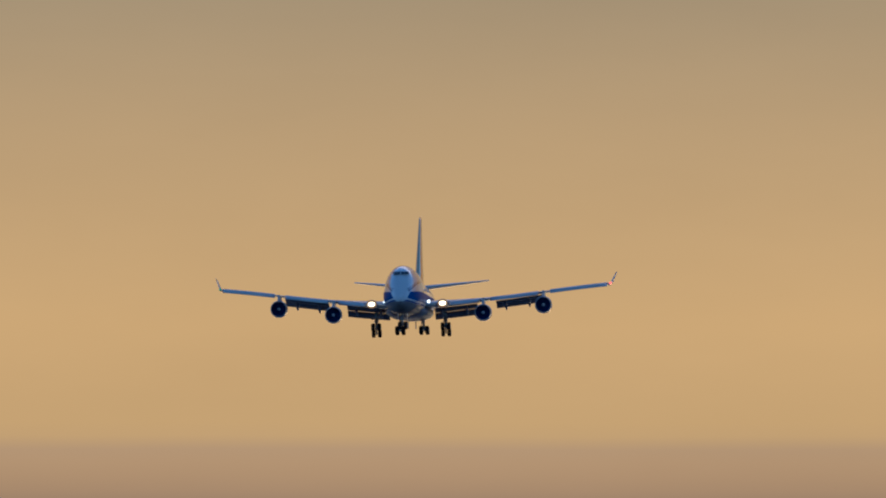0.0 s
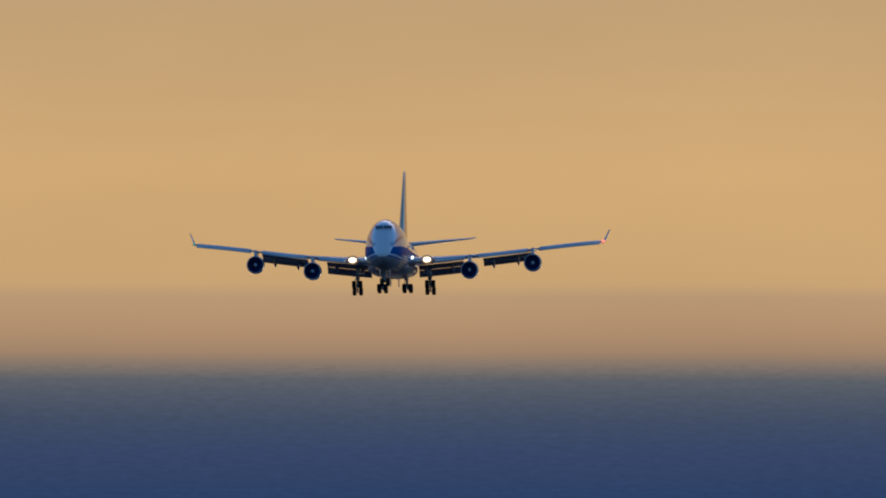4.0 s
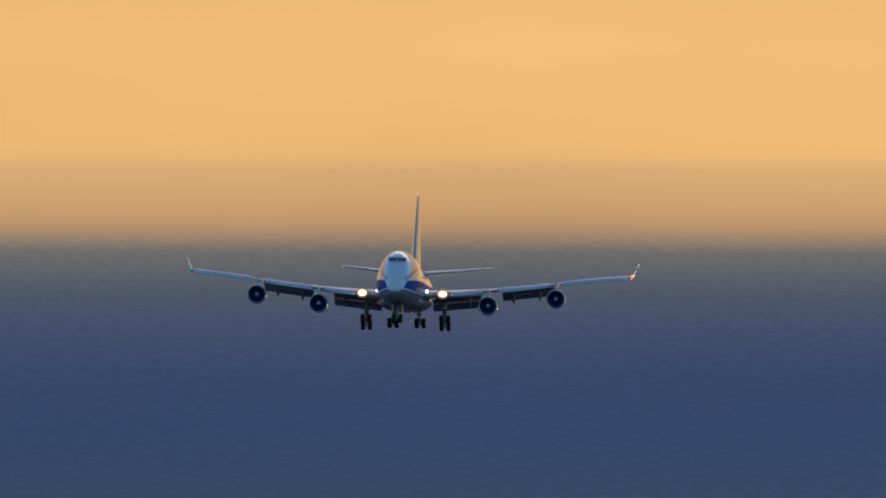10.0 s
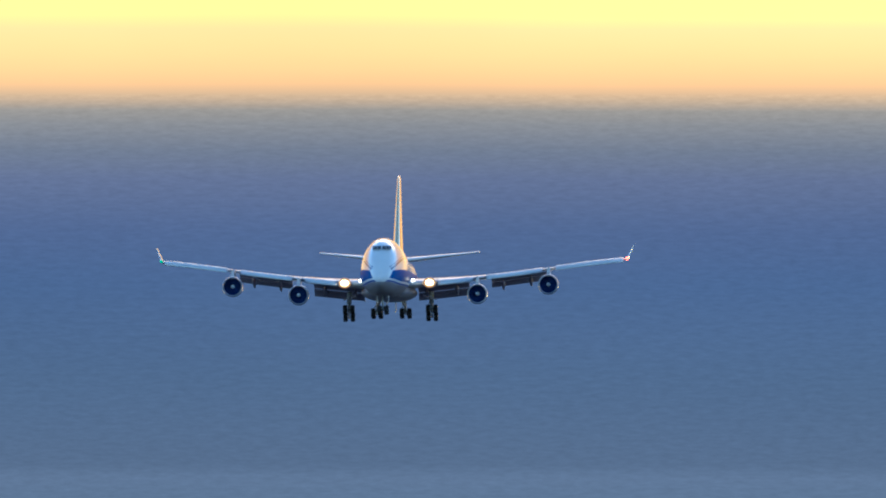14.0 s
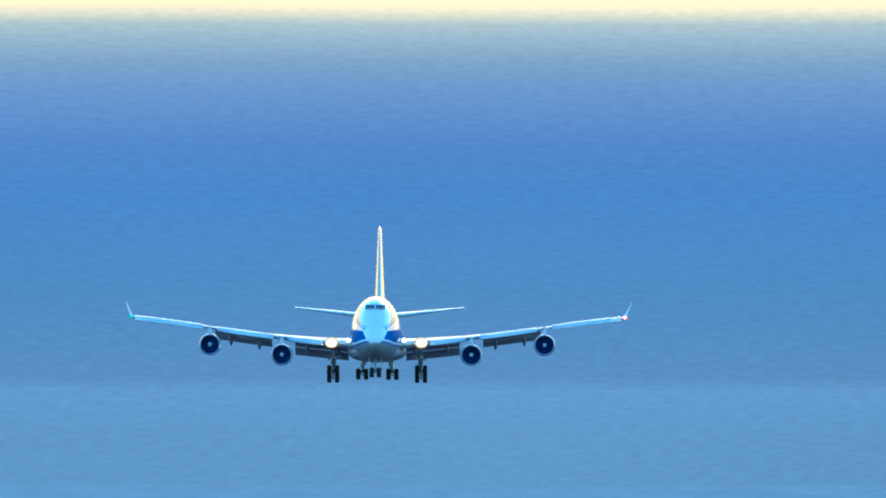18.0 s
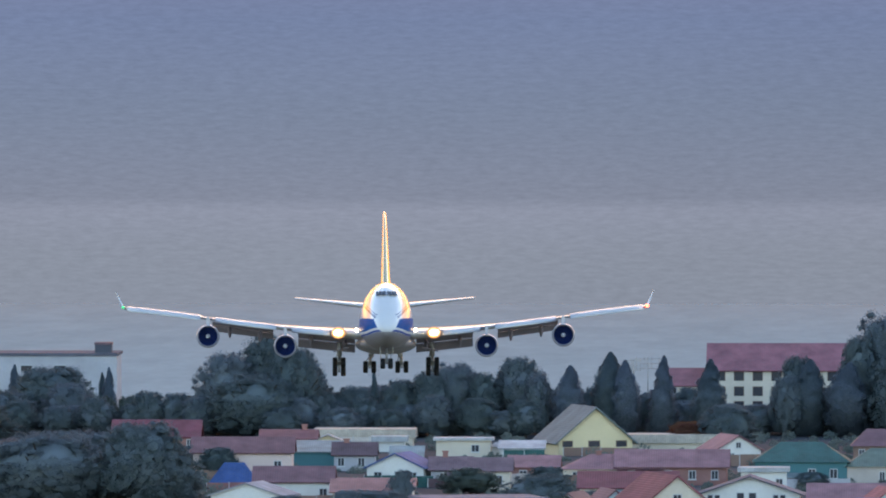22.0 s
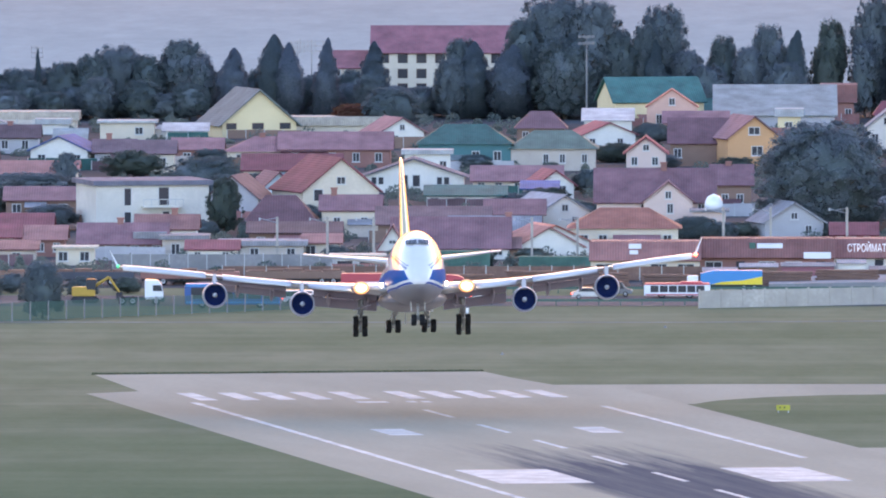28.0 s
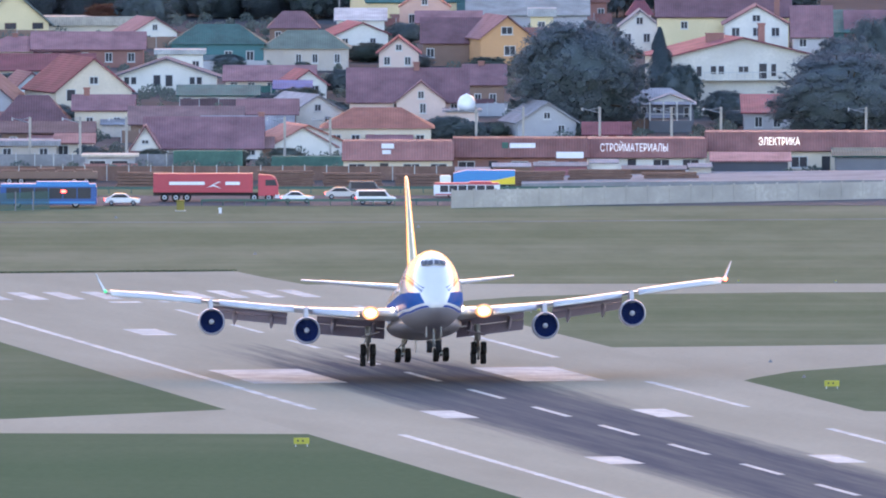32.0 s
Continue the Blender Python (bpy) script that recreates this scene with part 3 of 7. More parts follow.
def aeroplane():
    jet = thing("airliner", ID, "white and blue four-engined cargo jet landing with gear and flaps down", "aeroplane")
    st = [(-31.0, 4.55, 0.08, 4.65, 4.45), (-30.75, 4.55, 0.62, 5.2, 3.98), (-30.2, 4.6, 1.08, 5.9, 3.6), (-29.3, 4.7, 1.55, 6.85, 3.2), (-28.2, 4.8, 1.98, 7.95, 2.85),
          (-27.0, 4.9, 2.36, 9.0, 2.68), (-25.8, 4.95, 2.64, 9.65, 2.55), (-24.2, 5.05, 2.92, 10.1, 2.46), (-22, 5.1, 3.12, 10.32, 2.42), (-18, 5.2, 3.25, 10.4, 2.4),
          (-12, 5.2, 3.25, 10.25, 2.4), (-9, 5.2, 3.25, 9.85, 2.4), (-6, 5.2, 3.25, 9.2, 2.4), (-3, 5.2, 3.25, 8.65, 2.4), (0, 5.2, 3.25, 8.5, 2.4), (14, 5.2, 3.25, 8.5, 2.4),
          (20, 5.4, 3.05, 8.5, 2.9), (25, 6.0, 2.6, 8.7, 3.8), (30, 6.8, 1.85, 8.85, 5.1), (34.5, 7.4, 1.05, 8.6, 6.3), (37.6, 7.8, 0.3, 8.15, 7.5)]
    part("fuselage", loft([egg(*s) for s in st]), PAINT, jet, smooth=True)
    part("belly_fairing", loft([egg(y, 3.3, w, 4.6, b) for y, w, b in ((-13, 1.2, 2.6), (-11, 2.9, 2.3), (-7, 3.6, 2.15), (2, 3.7, 2.1), (8, 3.3, 2.2), (12, 1.6, 2.5))]), BELLY, jet, "grey-brown belly fairing", smooth=True)
    # flight deck windows
    for sx in (-1, 1):
        for i, (a0, a1) in enumerate(((3, 21), (23, 39), (41, 55))):
            bm = bmesh.new()
            quad = []
            for ang, zz in ((a0, 8.76), (a1, 8.69), (a1, 9.14), (a0, 9.24)):
                # on the brow, where the skin slopes back
                y = -27.6 + (zz - 8.7) * 1.5
                quad.append(bm.verts.new((sx * 1.55 * math.sin(radians(ang)), y + 1.7 * (1 - math.cos(radians(ang))), zz)))
            f = bm.faces.new(quad)
            bmesh.ops.recalc_face_normals(bm, faces=bm.faces)
            ext = bmesh.ops.extrude_face_region(bm, geom=[f])
            bmesh.ops.translate(bm, vec=(0, 0.9, 0), verts=[v for v in ext["geom"] if isinstance(v, bmesh.types.BMVert)])
            bmesh.ops.recalc_face_normals(bm, faces=bm.faces)
            part("cockpit_window", bm, PANE, jet, "dark flight deck window")
    # main deck doors and nose door seam are too fine; wings
    for s in (-1, 1):
        xs = (2.2, 4, 6, 8, 10, 12.3, 15, 18, 21.5, 25, 28, 31.8)
        wing = part("wing", loft([foil(s * x, wing_le(x), wing_te(x), wing_z(x), max(0.42, 2.0 - 0.135 * x + 0.0027 * x * x)) for x in xs]), WING_GREY, jet, "grey swept wing with polished leading edge", smooth=True)
        # drooped leading edge flaps in three runs between the engines
        for x0, x1 in ((6.8, 11.4), (13.2, 20.6), (22.4, 31.4)):
            rings = []
            for i in range(6):
                x = x0 + (x1 - x0) * i / 5
                z, y = wing_z(x), wing_le(x)
                c = 1.15 if x < 12 else 0.95
                rings.append([(s * x, y + 0.25, z + 0.30), (s * x, y - 0.25, z + 0.18), (s * x, y - 0.55, z - 0.08), (s * x, y - 0.72, z - 0.35 * c), (s * x, y - 0.66, z - 0.42 * c), (s * x, y - 0.35, z - 0.10), (s * x, y + 0.1, z + 0.12)])
            part("leading_edge_flap", loft(rings), BARE, wing, "pale drooped leading edge flap", smooth=True)
        # trailing edge flaps, in two pieces each
        for x0, x1, drop in ((3.7, 10.6, 1.15), (13.6, 21.0, 0.6)):
            for step in (0, 1):
                rings = []
                for i in range(4):
                    x = x0 + (x1 - x0) * i / 3
                    y, z = wing_te(x) - 0.6 + 1.5 * step, wing_z(x) - 0.25 - step * 0.62 * drop
                    c = (2.0 if x < 12 else 1.6)
                    rings.append(foil(s * x, y, y + c, z, 0.32, 0.55 * drop + 0.35 * step, 5))
                part("flap", loft(rings), FLAP, wing, "lowered grey trailing edge flap", smooth=False)
        for x, ln in ((4.9, 5.0), (9.0, 5.0), (15.2, 4.4), (18.9, 4.0)):
            y, z = wing_te(x) - 1.0, wing_z(x) - 0.75
            prof = [(0, 0.05), (0.12, 0.2), (0.35, 0.34), (0.7, 0.3), (0.92, 0.14), (1.0, 0.03)]
            rings = [[(s * x + 0.75 * r * math.cos(k * math.pi / 5), y - 2.2 + ln * q, z - 1.0 * q * q + 1.5 * r * math.sin(k * math.pi / 5) - 0.1) for k in range(10)] for q, r in prof]
            part("flap_track_fairing", loft(rings), FLAP, wing, smooth=True)
        # winglet
        x, y, z = 31.8, wing_le(31.8), wing_z(31.8)
        rings = [[(s * (x + dx - th), y + y0, z + dz), (s * (x + dx + th), y + y0 + 0.3, z + dz), (s * (x + dx + th), y + y1, z + dz), (s * (x + dx - th), y + y1, z + dz)] for dx, dz, y0, y1, th in ((-0.25, -0.1, 0.2, 4.0, 0.16), (0.2, 0.35, 1.1, 4.4, 0.11), (0.95, 2.05, 3.2, 5.0, 0.05))]
        part("winglet", loft(rings), PAINT_PLAIN, wing, "white upturned winglet")
        part("navigation_light", turned([(-0.18, 0.02), (-0.1, 0.16), (0.05, 0.2), (0.2, 0.05)], 12), RED_LAMP if s > 0 else GREEN_LAMP, wing, "red wingtip light" if s > 0 else "green wingtip light", smooth=True, at=pose(s * 31.9, wing_le(31.9) - 0.1, wing_z(31.8) + 0.1))
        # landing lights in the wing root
        ring = part("landing_light", turned([(0.02, 0.30), (-0.02, 0.45), (-0.04, 0.70), (0.0, 0.86), (0.1, 0.88), (0.12, 0.3)], 24, 'Y'), LAMP_RING, wing, "landing light ring with warm glare painted in", smooth=True, at=pose(s * 5.75, wing_le(5.75) - 1.1, wing_z(5.75) - 0.02) @ Matrix.Diagonal((1.0, 1.0, 0.82, 1.0)))
        for lx in (-0.17, 0.17):
            part("lamp_lens", turned([(-0.12, 0.02), (-0.10, 0.22), (-0.03, 0.34), (0.08, 0.28)], 16, 'Y', True), LAMP, ring, "dazzling lens", smooth=True, at=pose(lx, -0.05, 0))
        part("turnoff_light", turned([(-0.08, 0.02), (-0.05, 0.2), (0.06, 0.16)], 12, 'Y', True), LAMP_SMALL, wing, "small white light beside the fuselage", smooth=True, at=pose(s * 3.55, -10.3, 4.85))
        # engines
        for ex, ey, ez in ((12.13, -7.2, 3.02), (21.5, 1.9, 4.40)):
            eng = part("engine", turned([(0.16, 1.28), (0.04, 1.33), (0.0, 1.37), (0.06, 1.41), (0.35, 1.47), (1.2, 1.53), (2.4, 1.49), (3.4, 1.30), (3.9, 1.12), (3.9, 1.02)], 36), NACELLE, jet, "white engine nacelle", smooth=True, at=pose(s * ex, ey, ez) @ Matrix.Diagonal((0.92, 0.92, 0.92, 1)))
            part("intake_lip", turned([(0.20, 1.27), (0.03, 1.315), (-0.03, 1.37), (0.05, 1.425), (0.24, 1.465)], 36), LIP, eng, "bare metal intake ring", smooth=True)
            part("inlet_duct", turned([(0.10, 1.29), (0.5, 1.25), (1.1, 1.29)], 36), INLET, eng, smooth=True)
            part("fan_disc", turned([(1.16, 0.05), (1.16, 1.3)], 24), FAN, eng, "dark blue fan")
            for k in range(20):
                part("fan_blade", BLADE, FAN, eng, at=pose(0, 0, 0, 0, 18 * k, 0))
            part("spinner", turned([(0.62, 0.01), (0.66, 0.10), (0.8, 0.22), (0.98, 0.30)], 16), SPIN, eng, "grey spinner", smooth=True)
            part("core_nozzle", turned([(3.6, 0.95), (4.6, 0.78), (5.4, 0.55), (5.4, 0.5)], 24), STRUT, eng, smooth=True)
            top = (wing_z(ex) - ez) / 0.92
            part("pylon", prism([(-0.24, 1.2), (0.24, 1.2), (0.20, top + 0.12), (-0.20, top + 0.12)], 0.9, 6.4), NACELLE, eng, "engine pylon")
    # tail
    for s in (-1, 1):
        part("tailplane", loft([foil(s * x, 27.0 + 0.80 * (x - 0.5), 35.2 + 0.28 * (x - 0.5), 8.2 + 0.125 * x, max(0.28, 0.95 - 0.065 * x)) for x in (0.5, 2, 4, 6, 8, 10, 11.05)]), BARE_WHITE, jet, "pale swept tailplane", smooth=True)
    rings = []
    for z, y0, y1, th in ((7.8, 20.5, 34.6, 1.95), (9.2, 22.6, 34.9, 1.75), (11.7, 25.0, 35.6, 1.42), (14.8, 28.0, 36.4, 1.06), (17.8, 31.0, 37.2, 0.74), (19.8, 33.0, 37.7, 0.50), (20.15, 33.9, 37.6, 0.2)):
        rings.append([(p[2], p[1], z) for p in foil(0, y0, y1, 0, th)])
    part("tail_fin", loft(rings), FIN, jet, "tall tail fin coloured with evening gold", smooth=True)
    # landing gear
    tyre, rim = wheel_meshes(0.64, 0.58)

    def wheels(leg, x, y, z):
        w = part("wheel", tyre, TYRE, leg, "black tyre", at=pose(x, y, z))
        w.name = "tyre"
        part("rim", rim, STRUT, w, "grey wheel rim")

    def bogie(x, y, zt, tilt, name, topx):
        leg = part(name, joined(tube((x, y, 0.75), (x + topx * 0.35, y, 2.0), 0.2), tube((x + topx * 0.35, y, 1.9), (x + topx, y, zt), 0.32), tube((x, y - 0.2, 1.6), (x + topx * 1.6, y - 1.8, zt - 0.2), 0.09), tube((x - 0.5, y, 1.3), (x + topx, y + 0.3, zt - 0.2), 0.06)), STRUT, jet, "grey landing gear leg", smooth=True)
        part("bogie_beam", tube((x, y - 0.95, 0.66 + tilt), (x, y + 0.95, 0.66 - tilt), 0.13), STRUT, leg)
        for sx in (-1, 1):
            for sy in (-1, 1):
                wheels(leg, x + sx * 0.50, y + sy * 0.78, 0.64 - sy * tilt * 0.8)
        return leg

    for s in (-1, 1):
        leg = bogie(s * 5.65, 2.0, 3.6, 0.62, "wing_gear", -s * 0.1)
        part("gear_door", prism([(s * 4.55, 3.0), (s * 6.3, 2.55), (s * 6.35, 2.4), (s * 4.5, 2.85)], 0.0, 3.0), FLAP, leg, "open gear door")
        leg = bogie(s * 1.95, 5.2, 2.6, 0.1, "body_gear", -s * 0.35)
        part("gear_door", boxed(s * 0.62 - 0.04, s * 0.62 + 0.04, 3.6, 6.6, 0.9, 2.2), WING_GREY, leg, "hanging gear door")
    nose = part("nose_gear", joined(tube((0, -23.5, 0.55), (0, -23.3, 2.9), 0.14), tube((0, -23.4, 1.6), (0, -21.6, 2.7), 0.08), tube((-0.62, -23.5, 0.6), (0.62, -23.5, 0.6), 0.08)), STRUT, jet, "slim grey nose gear leg", smooth=True)
    for sx in (-1, 1):
        wheels(nose, sx * 0.46, -23.5, 0.6)
        part("gear_door", boxed(sx * 0.75 - 0.03, sx * 0.75 + 0.03, -24.6, -22.4, 1.55, 2.6), WING_GREY, nose, "open nose gear door")
    return jet


PAINT_PLAIN = plain("white_gloss_paint", (0.60, 0.60, 0.61), 0.25, vary=0.1, relief=0, coat=0.4)
BARE_WHITE = plain("pale_grey_gloss_paint", (0.54, 0.54, 0.56), 0.25, vary=0.1, relief=0, coat=0.4)
airliner = aeroplane()


# ---------------------------------------------------------------- houses
WINDOW_SETS = {}
HOUSE_BOXES = []          # centre x, front y, half width, depth


def window(parent, x, y, z, w, h, dark=False):
    """A window set in the wall: frame with a mullion, and the pane behind it."""
    key = (round(w, 1), round(h, 1))
    if key not in WINDOW_SETS:
        w, h = key
        f = joined(boxed(-w / 2, w / 2, -0.07, 0.02, h / 2 - 0.1, h / 2), boxed(-w / 2, w / 2, -0.07, 0.02, -h / 2, -h / 2 + 0.1),
                   boxed(-w / 2, -w / 2 + 0.1, -0.07, 0.02, -h / 2 + 0.1, h / 2 - 0.1), boxed(w / 2 - 0.1, w / 2, -0.07, 0.02, -h / 2 + 0.1, h / 2 - 0.1),
                   boxed(-0.04, 0.04, -0.06, 0.02, -h / 2 + 0.1, h / 2 - 0.1))
        WINDOW_SETS[key] = (mesh_of(f, "window", FRAME), mesh_of(boxed(-w / 2 + 0.1, w / 2 - 0.1, -0.03, 0.015, -h / 2 + 0.1, h / 2 - 0.1), "pane", PANE),
                            mesh_of(boxed(-w / 2 - 0.12, w / 2 + 0.12, -0.16, 0.0, -h / 2 - 0.09, -h / 2 - 0.01), "sill", FRAME))
    f, p, s = WINDOW_SETS[key]
    ob = part("window", f, FRAME, parent, at=pose(x, y, z))
    part("pane", p, PANE, ob)
    part("sill", s, FRAME, ob)
    return ob


def slope(p, q, r, s, thick=0.18):
    """A roof plane with thickness through four corners."""
    bm = bmesh.new()
    vs = [bm.verts.new(c) for c in (p, q, r, s)]
    f = bm.faces.new(vs)
    bm.normal_update()
    n = f.normal if f.normal.z > 0 else -f.normal
    lo = [bm.verts.new(v.co - n * thick) for v in vs]
    bm.faces.new(lo[::-1])
    for i in range(4):
        bm.faces.new((vs[i], lo[i], lo[(i + 1) % 4], vs[(i + 1) % 4]))
    bmesh.ops.recalc_face_normals(bm, faces=bm.faces)
    return bm


def house(x, y, w, hw, hr, style, wall, roof, label, depth=9.0, yaw=0.0, rows=1, cols=3, ww=1.1, wh=1.4, over=0.5, chimney=None, attic=True, door=False, holes=(), ledge=0.0, span=(0.02, 0.98), trim=None, category="house"):
    """style: f gable end in front, s ridge along the front, h hipped, flat, mono."""
    ob = thing("house", pose(x, y, 0, 0, 0, yaw), label, category, "houses of the town")
    W, R = WALLS[wall], ROOFS[roof]
    a, d = w / 2, depth
    if style == 'f':
        body = prism([(-a, 0), (a, 0), (a, hw), (0, hw + hr), (-a, hw)], 0, d)
        k = hr / a
        e = over
        parts = [slope((-a - e, -e, hw - k * e + 0.12), (0, -e, hw + hr + 0.12), (0, d + e, hw + hr + 0.12), (-a - e, d + e, hw - k * e + 0.12)),
                 slope((a + e, -e, hw - k * e + 0.12), (0, -e, hw + hr + 0.12), (0, d + e, hw + hr + 0.12), (a + e, d + e, hw - k * e + 0.12))]
    elif style in ('s', 'h'):
        c = d / 2
        k = hr / c
        e = over
        z0, z1 = hw - k * e + 0.12, hw + hr + 0.12
        if style == 's':
            bm = bmesh.new()
            pr = [(0, 0), (d, 0), (d, hw), (c, hw + hr), (0, hw)]
            f0 = [bm.verts.new((-a, yy, zz)) for yy, zz in pr]
            f1 = [bm.verts.new((a, yy, zz)) for yy, zz in pr]
            bm.faces.new(f0)
            bm.faces.new(f1[::-1])
            for i in range(5):
                bm.faces.new((f0[i], f1[i], f1[(i + 1) % 5], f0[(i + 1) % 5]))
            bmesh.ops.recalc_face_normals(bm, faces=bm.faces)
            body = bm
            parts = [slope((-a - e, -e, z0), (a + e, -e, z0), (a + e, c, z1), (-a - e, c, z1)), slope((-a - e, d + e, z0), (a + e, d + e, z0), (a + e, c, z1), (-a - e, c, z1))]
        else:
            body = boxed(-a, a, 0, d, 0, hw)
            t = min(c, a * 0.55)
            bm = bmesh.new()
            v = [bm.verts.new(p) for p in ((-a - e, -e, z0), (a + e, -e, z0), (a + e, d + e, z0), (-a - e, d + e, z0), (-a + t, c, z1), (a - t, c, z1))]
            for q in ((0, 1, 5, 4), (1, 2, 5), (2, 3, 4, 5), (3, 0, 4), (3, 2, 1, 0)):
                bm.faces.new([v[i] for i in q])
            bmesh.ops.recalc_face_normals(bm, faces=bm.faces)
            parts = [bm]
    elif style == 'flat':
        body = boxed(-a, a, 0, d, 0, hw)
        parts = [boxed(-a - over, a + over, -over, d + over, hw + 0.02, hw + max(0.25, hr))]
    else:
        body = boxed(-a, a, 0, d, 0, hw)
        e = over
        parts = [slope((-a - e, -e, hw + 0.1), (a + e, -e, hw + 0.1), (a + e, d + e, hw + hr + 0.1), (-a - e, d + e, hw + hr + 0.1))]
        if hr > 0.4:
            parts.append(boxed(-a, a, d - 0.3, d, hw, hw + hr - 0.15))
    wl = part("wall", body, W, ob)
    for p in parts:
        part("roof", p, R, ob)
    rows = 2 if rows == 1 and hw > 4.6 else rows
    sh = hw / rows
    wh = min(wh, max(0.5, sh - 0.7))
    HOUSE_BOXES.append((x, y, a + 0.6, d))
    rng = random.Random(int(x * 31 + y * 7))
    ww, wh = ww * rng.uniform(0.8, 1.25), wh * rng.uniform(0.85, 1.1)
    for r in range(rows):
        for cx in range(cols):
            px = -a + w * (cx + 0.5 + (rng.uniform(-0.16, 0.16) if rows < 3 else 0)) / cols
            if rows < 3 and cols > 1 and rng.random() < 0.22:
                continue
            if door and r == 0 and cx == cols // 2:
                part("door", boxed(px - 0.5, px + 0.5, -0.06, 0.02, 0.05, 2.1), WOOD, ob, "brown door")
                continue
            if sh > wh + 0.2:
                window(ob, px, 0.0, r * sh + sh * 0.55, ww, wh)
    if style == 'f' and attic and hr > 2.0:
        window(ob, 0.0, 0.0, hw + hr * 0.30, ww, wh * 0.8)
    for fx, fz, ow, oh in holes:
        px, pz = -a + w * fx, hw * fz
        op = part("opening", boxed(px - ow / 2, px + ow / 2, -0.05, 0.02, max(0.05, pz - oh / 2), pz + oh / 2), PANE, ob, "dark opening")
        part("frame", joined(boxed(px - ow / 2 - 0.1, px - ow / 2, -0.07, 0.02, max(0.05, pz - oh / 2), pz + oh / 2), boxed(px + ow / 2, px + ow / 2 + 0.1, -0.07, 0.02, max(0.05, pz - oh / 2), pz + oh / 2), boxed(px - ow / 2 - 0.1, px + ow / 2 + 0.1, -0.07, 0.02, pz + oh / 2, pz + oh / 2 + 0.1)), trim or FRAME, op)
    if ledge:
        zz = hw * ledge
        b0, b1 = -a + w * span[0], -a + w * span[1]
        bal = part("balcony", boxed(b0, b1, -1.3, 0.0, zz - 0.2, zz), W, ob, "pale balcony slab")
        part("rail", boxed(b0, b1, -1.3, -1.24, zz + 0.9, zz + 1.0), STEEL, bal)
        n = max(4, int((b1 - b0) / 1.1))
        for k in range(n + 1):
            px = b0 + 0.04 + k * (b1 - b0 - 0.08) / n
            part("baluster", boxed(px - 0.03, px + 0.03, -1.29, -1.25, zz, zz + 0.9), STEEL, bal)
    if category == "house" and style in ('s', 'h') and w > 5 and hr > 0.9 and rows < 3:
        # what owners have added: dormer, lean-to, chimney
        other = rng.choice([R, R, ROOFS["grey"], ROOFS["rust"], ROOFS["rose"], ROOFS["steel"]])
        if rng.random() < 0.12 and hr > 1.6:
            dx, dw, dz = rng.uniform(-a * 0.5, a * 0.5), rng.uniform(0.8, 1.2), hw + 0.15
            dh = min(1.2, hr * 0.45)
            dormer = part("dormer", prism([(dx - dw, dz), (dx + dw, dz), (dx + dw, dz + dh * 0.5), (dx, dz + dh), (dx - dw, dz + dh * 0.5)], 0.2, d * 0.4), W, ob, "small gabled dormer")
            part("roof", joined(slope((dx - dw - 0.2, 0.0, dz + dh * 0.42), (dx, 0.0, dz + dh + 0.1), (dx, d * 0.42, dz + dh + 0.1), (dx - dw - 0.2, d * 0.42, dz + dh * 0.42), 0.1), slope((dx + dw + 0.2, 0.0, dz + dh * 0.42), (dx, 0.0, dz + dh + 0.1), (dx, d * 0.42, dz + dh + 0.1), (dx + dw + 0.2, d * 0.42, dz + dh * 0.42), 0.1)), R, dormer)
            part("pane", boxed(dx - 0.4, dx + 0.4, 0.12, 0.22, dz + 0.1, dz + dh * 0.55), PANE, dormer)
        if rng.random() < 0.45 and hw > 2.2:
            lx, lw, lh = rng.uniform(-a * 0.5, a * 0.5), rng.uniform(0.25, 0.45) * a, min(hw - 0.3, 2.3)
            lean = part("lean_to", boxed(lx - lw, lx + lw, -2.0, -0.05, 0, lh - 0.5), rng.choice([W, WALLS["grey"], WALLS["brown"], WALLS["tanwall"]]), ob, "low lean-to porch")
            part("roof", slope((lx - lw - 0.2, -2.4, lh - 0.55), (lx + lw + 0.2, -2.4, lh - 0.55), (lx + lw + 0.2, -0.02, lh + 0.1), (lx - lw - 0.2, -0.02, lh + 0.1), 0.1), other, lean)
        if rng.random() < 0.22 and not chimney:
            chimney = (rng.uniform(-a * 0.6, a * 0.6), rng.uniform(0.3, 0.9))
    if chimney:
        cx, cz = chimney
        part("chimney", joined(boxed(cx - 0.4, cx + 0.4, d * 0.45, d * 0.45 + 0.8, hw, hw + hr + cz), boxed(cx - 0.5, cx + 0.5, d * 0.45 - 0.1, d * 0.45 + 0.9, hw + hr + cz, hw + hr + cz + 0.2)), WALLS["brick"], ob, "red brick chimney")
    return ob


house(-43.1, 2343.6, 6.4, 2.2, 0.3, "flat", "grey", "tan", "open-fronted kiosk with a cream fascia", cols=0, depth=5, holes=[(0.25, 0.45, 2.0, 1.4), (0.7, 0.45, 2.0, 1.4)], category="kiosk")
house(-39.2, 2384.0, 3.9, 1.6, 3.0, "f", "white", "purple", "white gable end with a small window", depth=6, cols=0, attic=True, ww=0.9, wh=1.2)
house(-27.0, 2390.0, 8.6, 1.5, 1.2, "s", "brown", "dark", "low brown house with a dark plum roof", cols=3, depth=7)
house(-56.4, 2385.8, 11.0, 1.9, 0.7, "flat", "tanwall", "grey", "long beige flat-roofed workshop", cols=4, depth=7, category="building")
house(-66.7, 2385.8, 5.7, 2.7, 0.6, "flat", "tanwall", "grey", "beige flat-roofed workshop in the town", cols=2, depth=7, category="building")
house(-74.9, 2388.3, 11.3, 2.2, 2.4, "s", "brown", "purple", "brown house with a plum roof", cols=4)
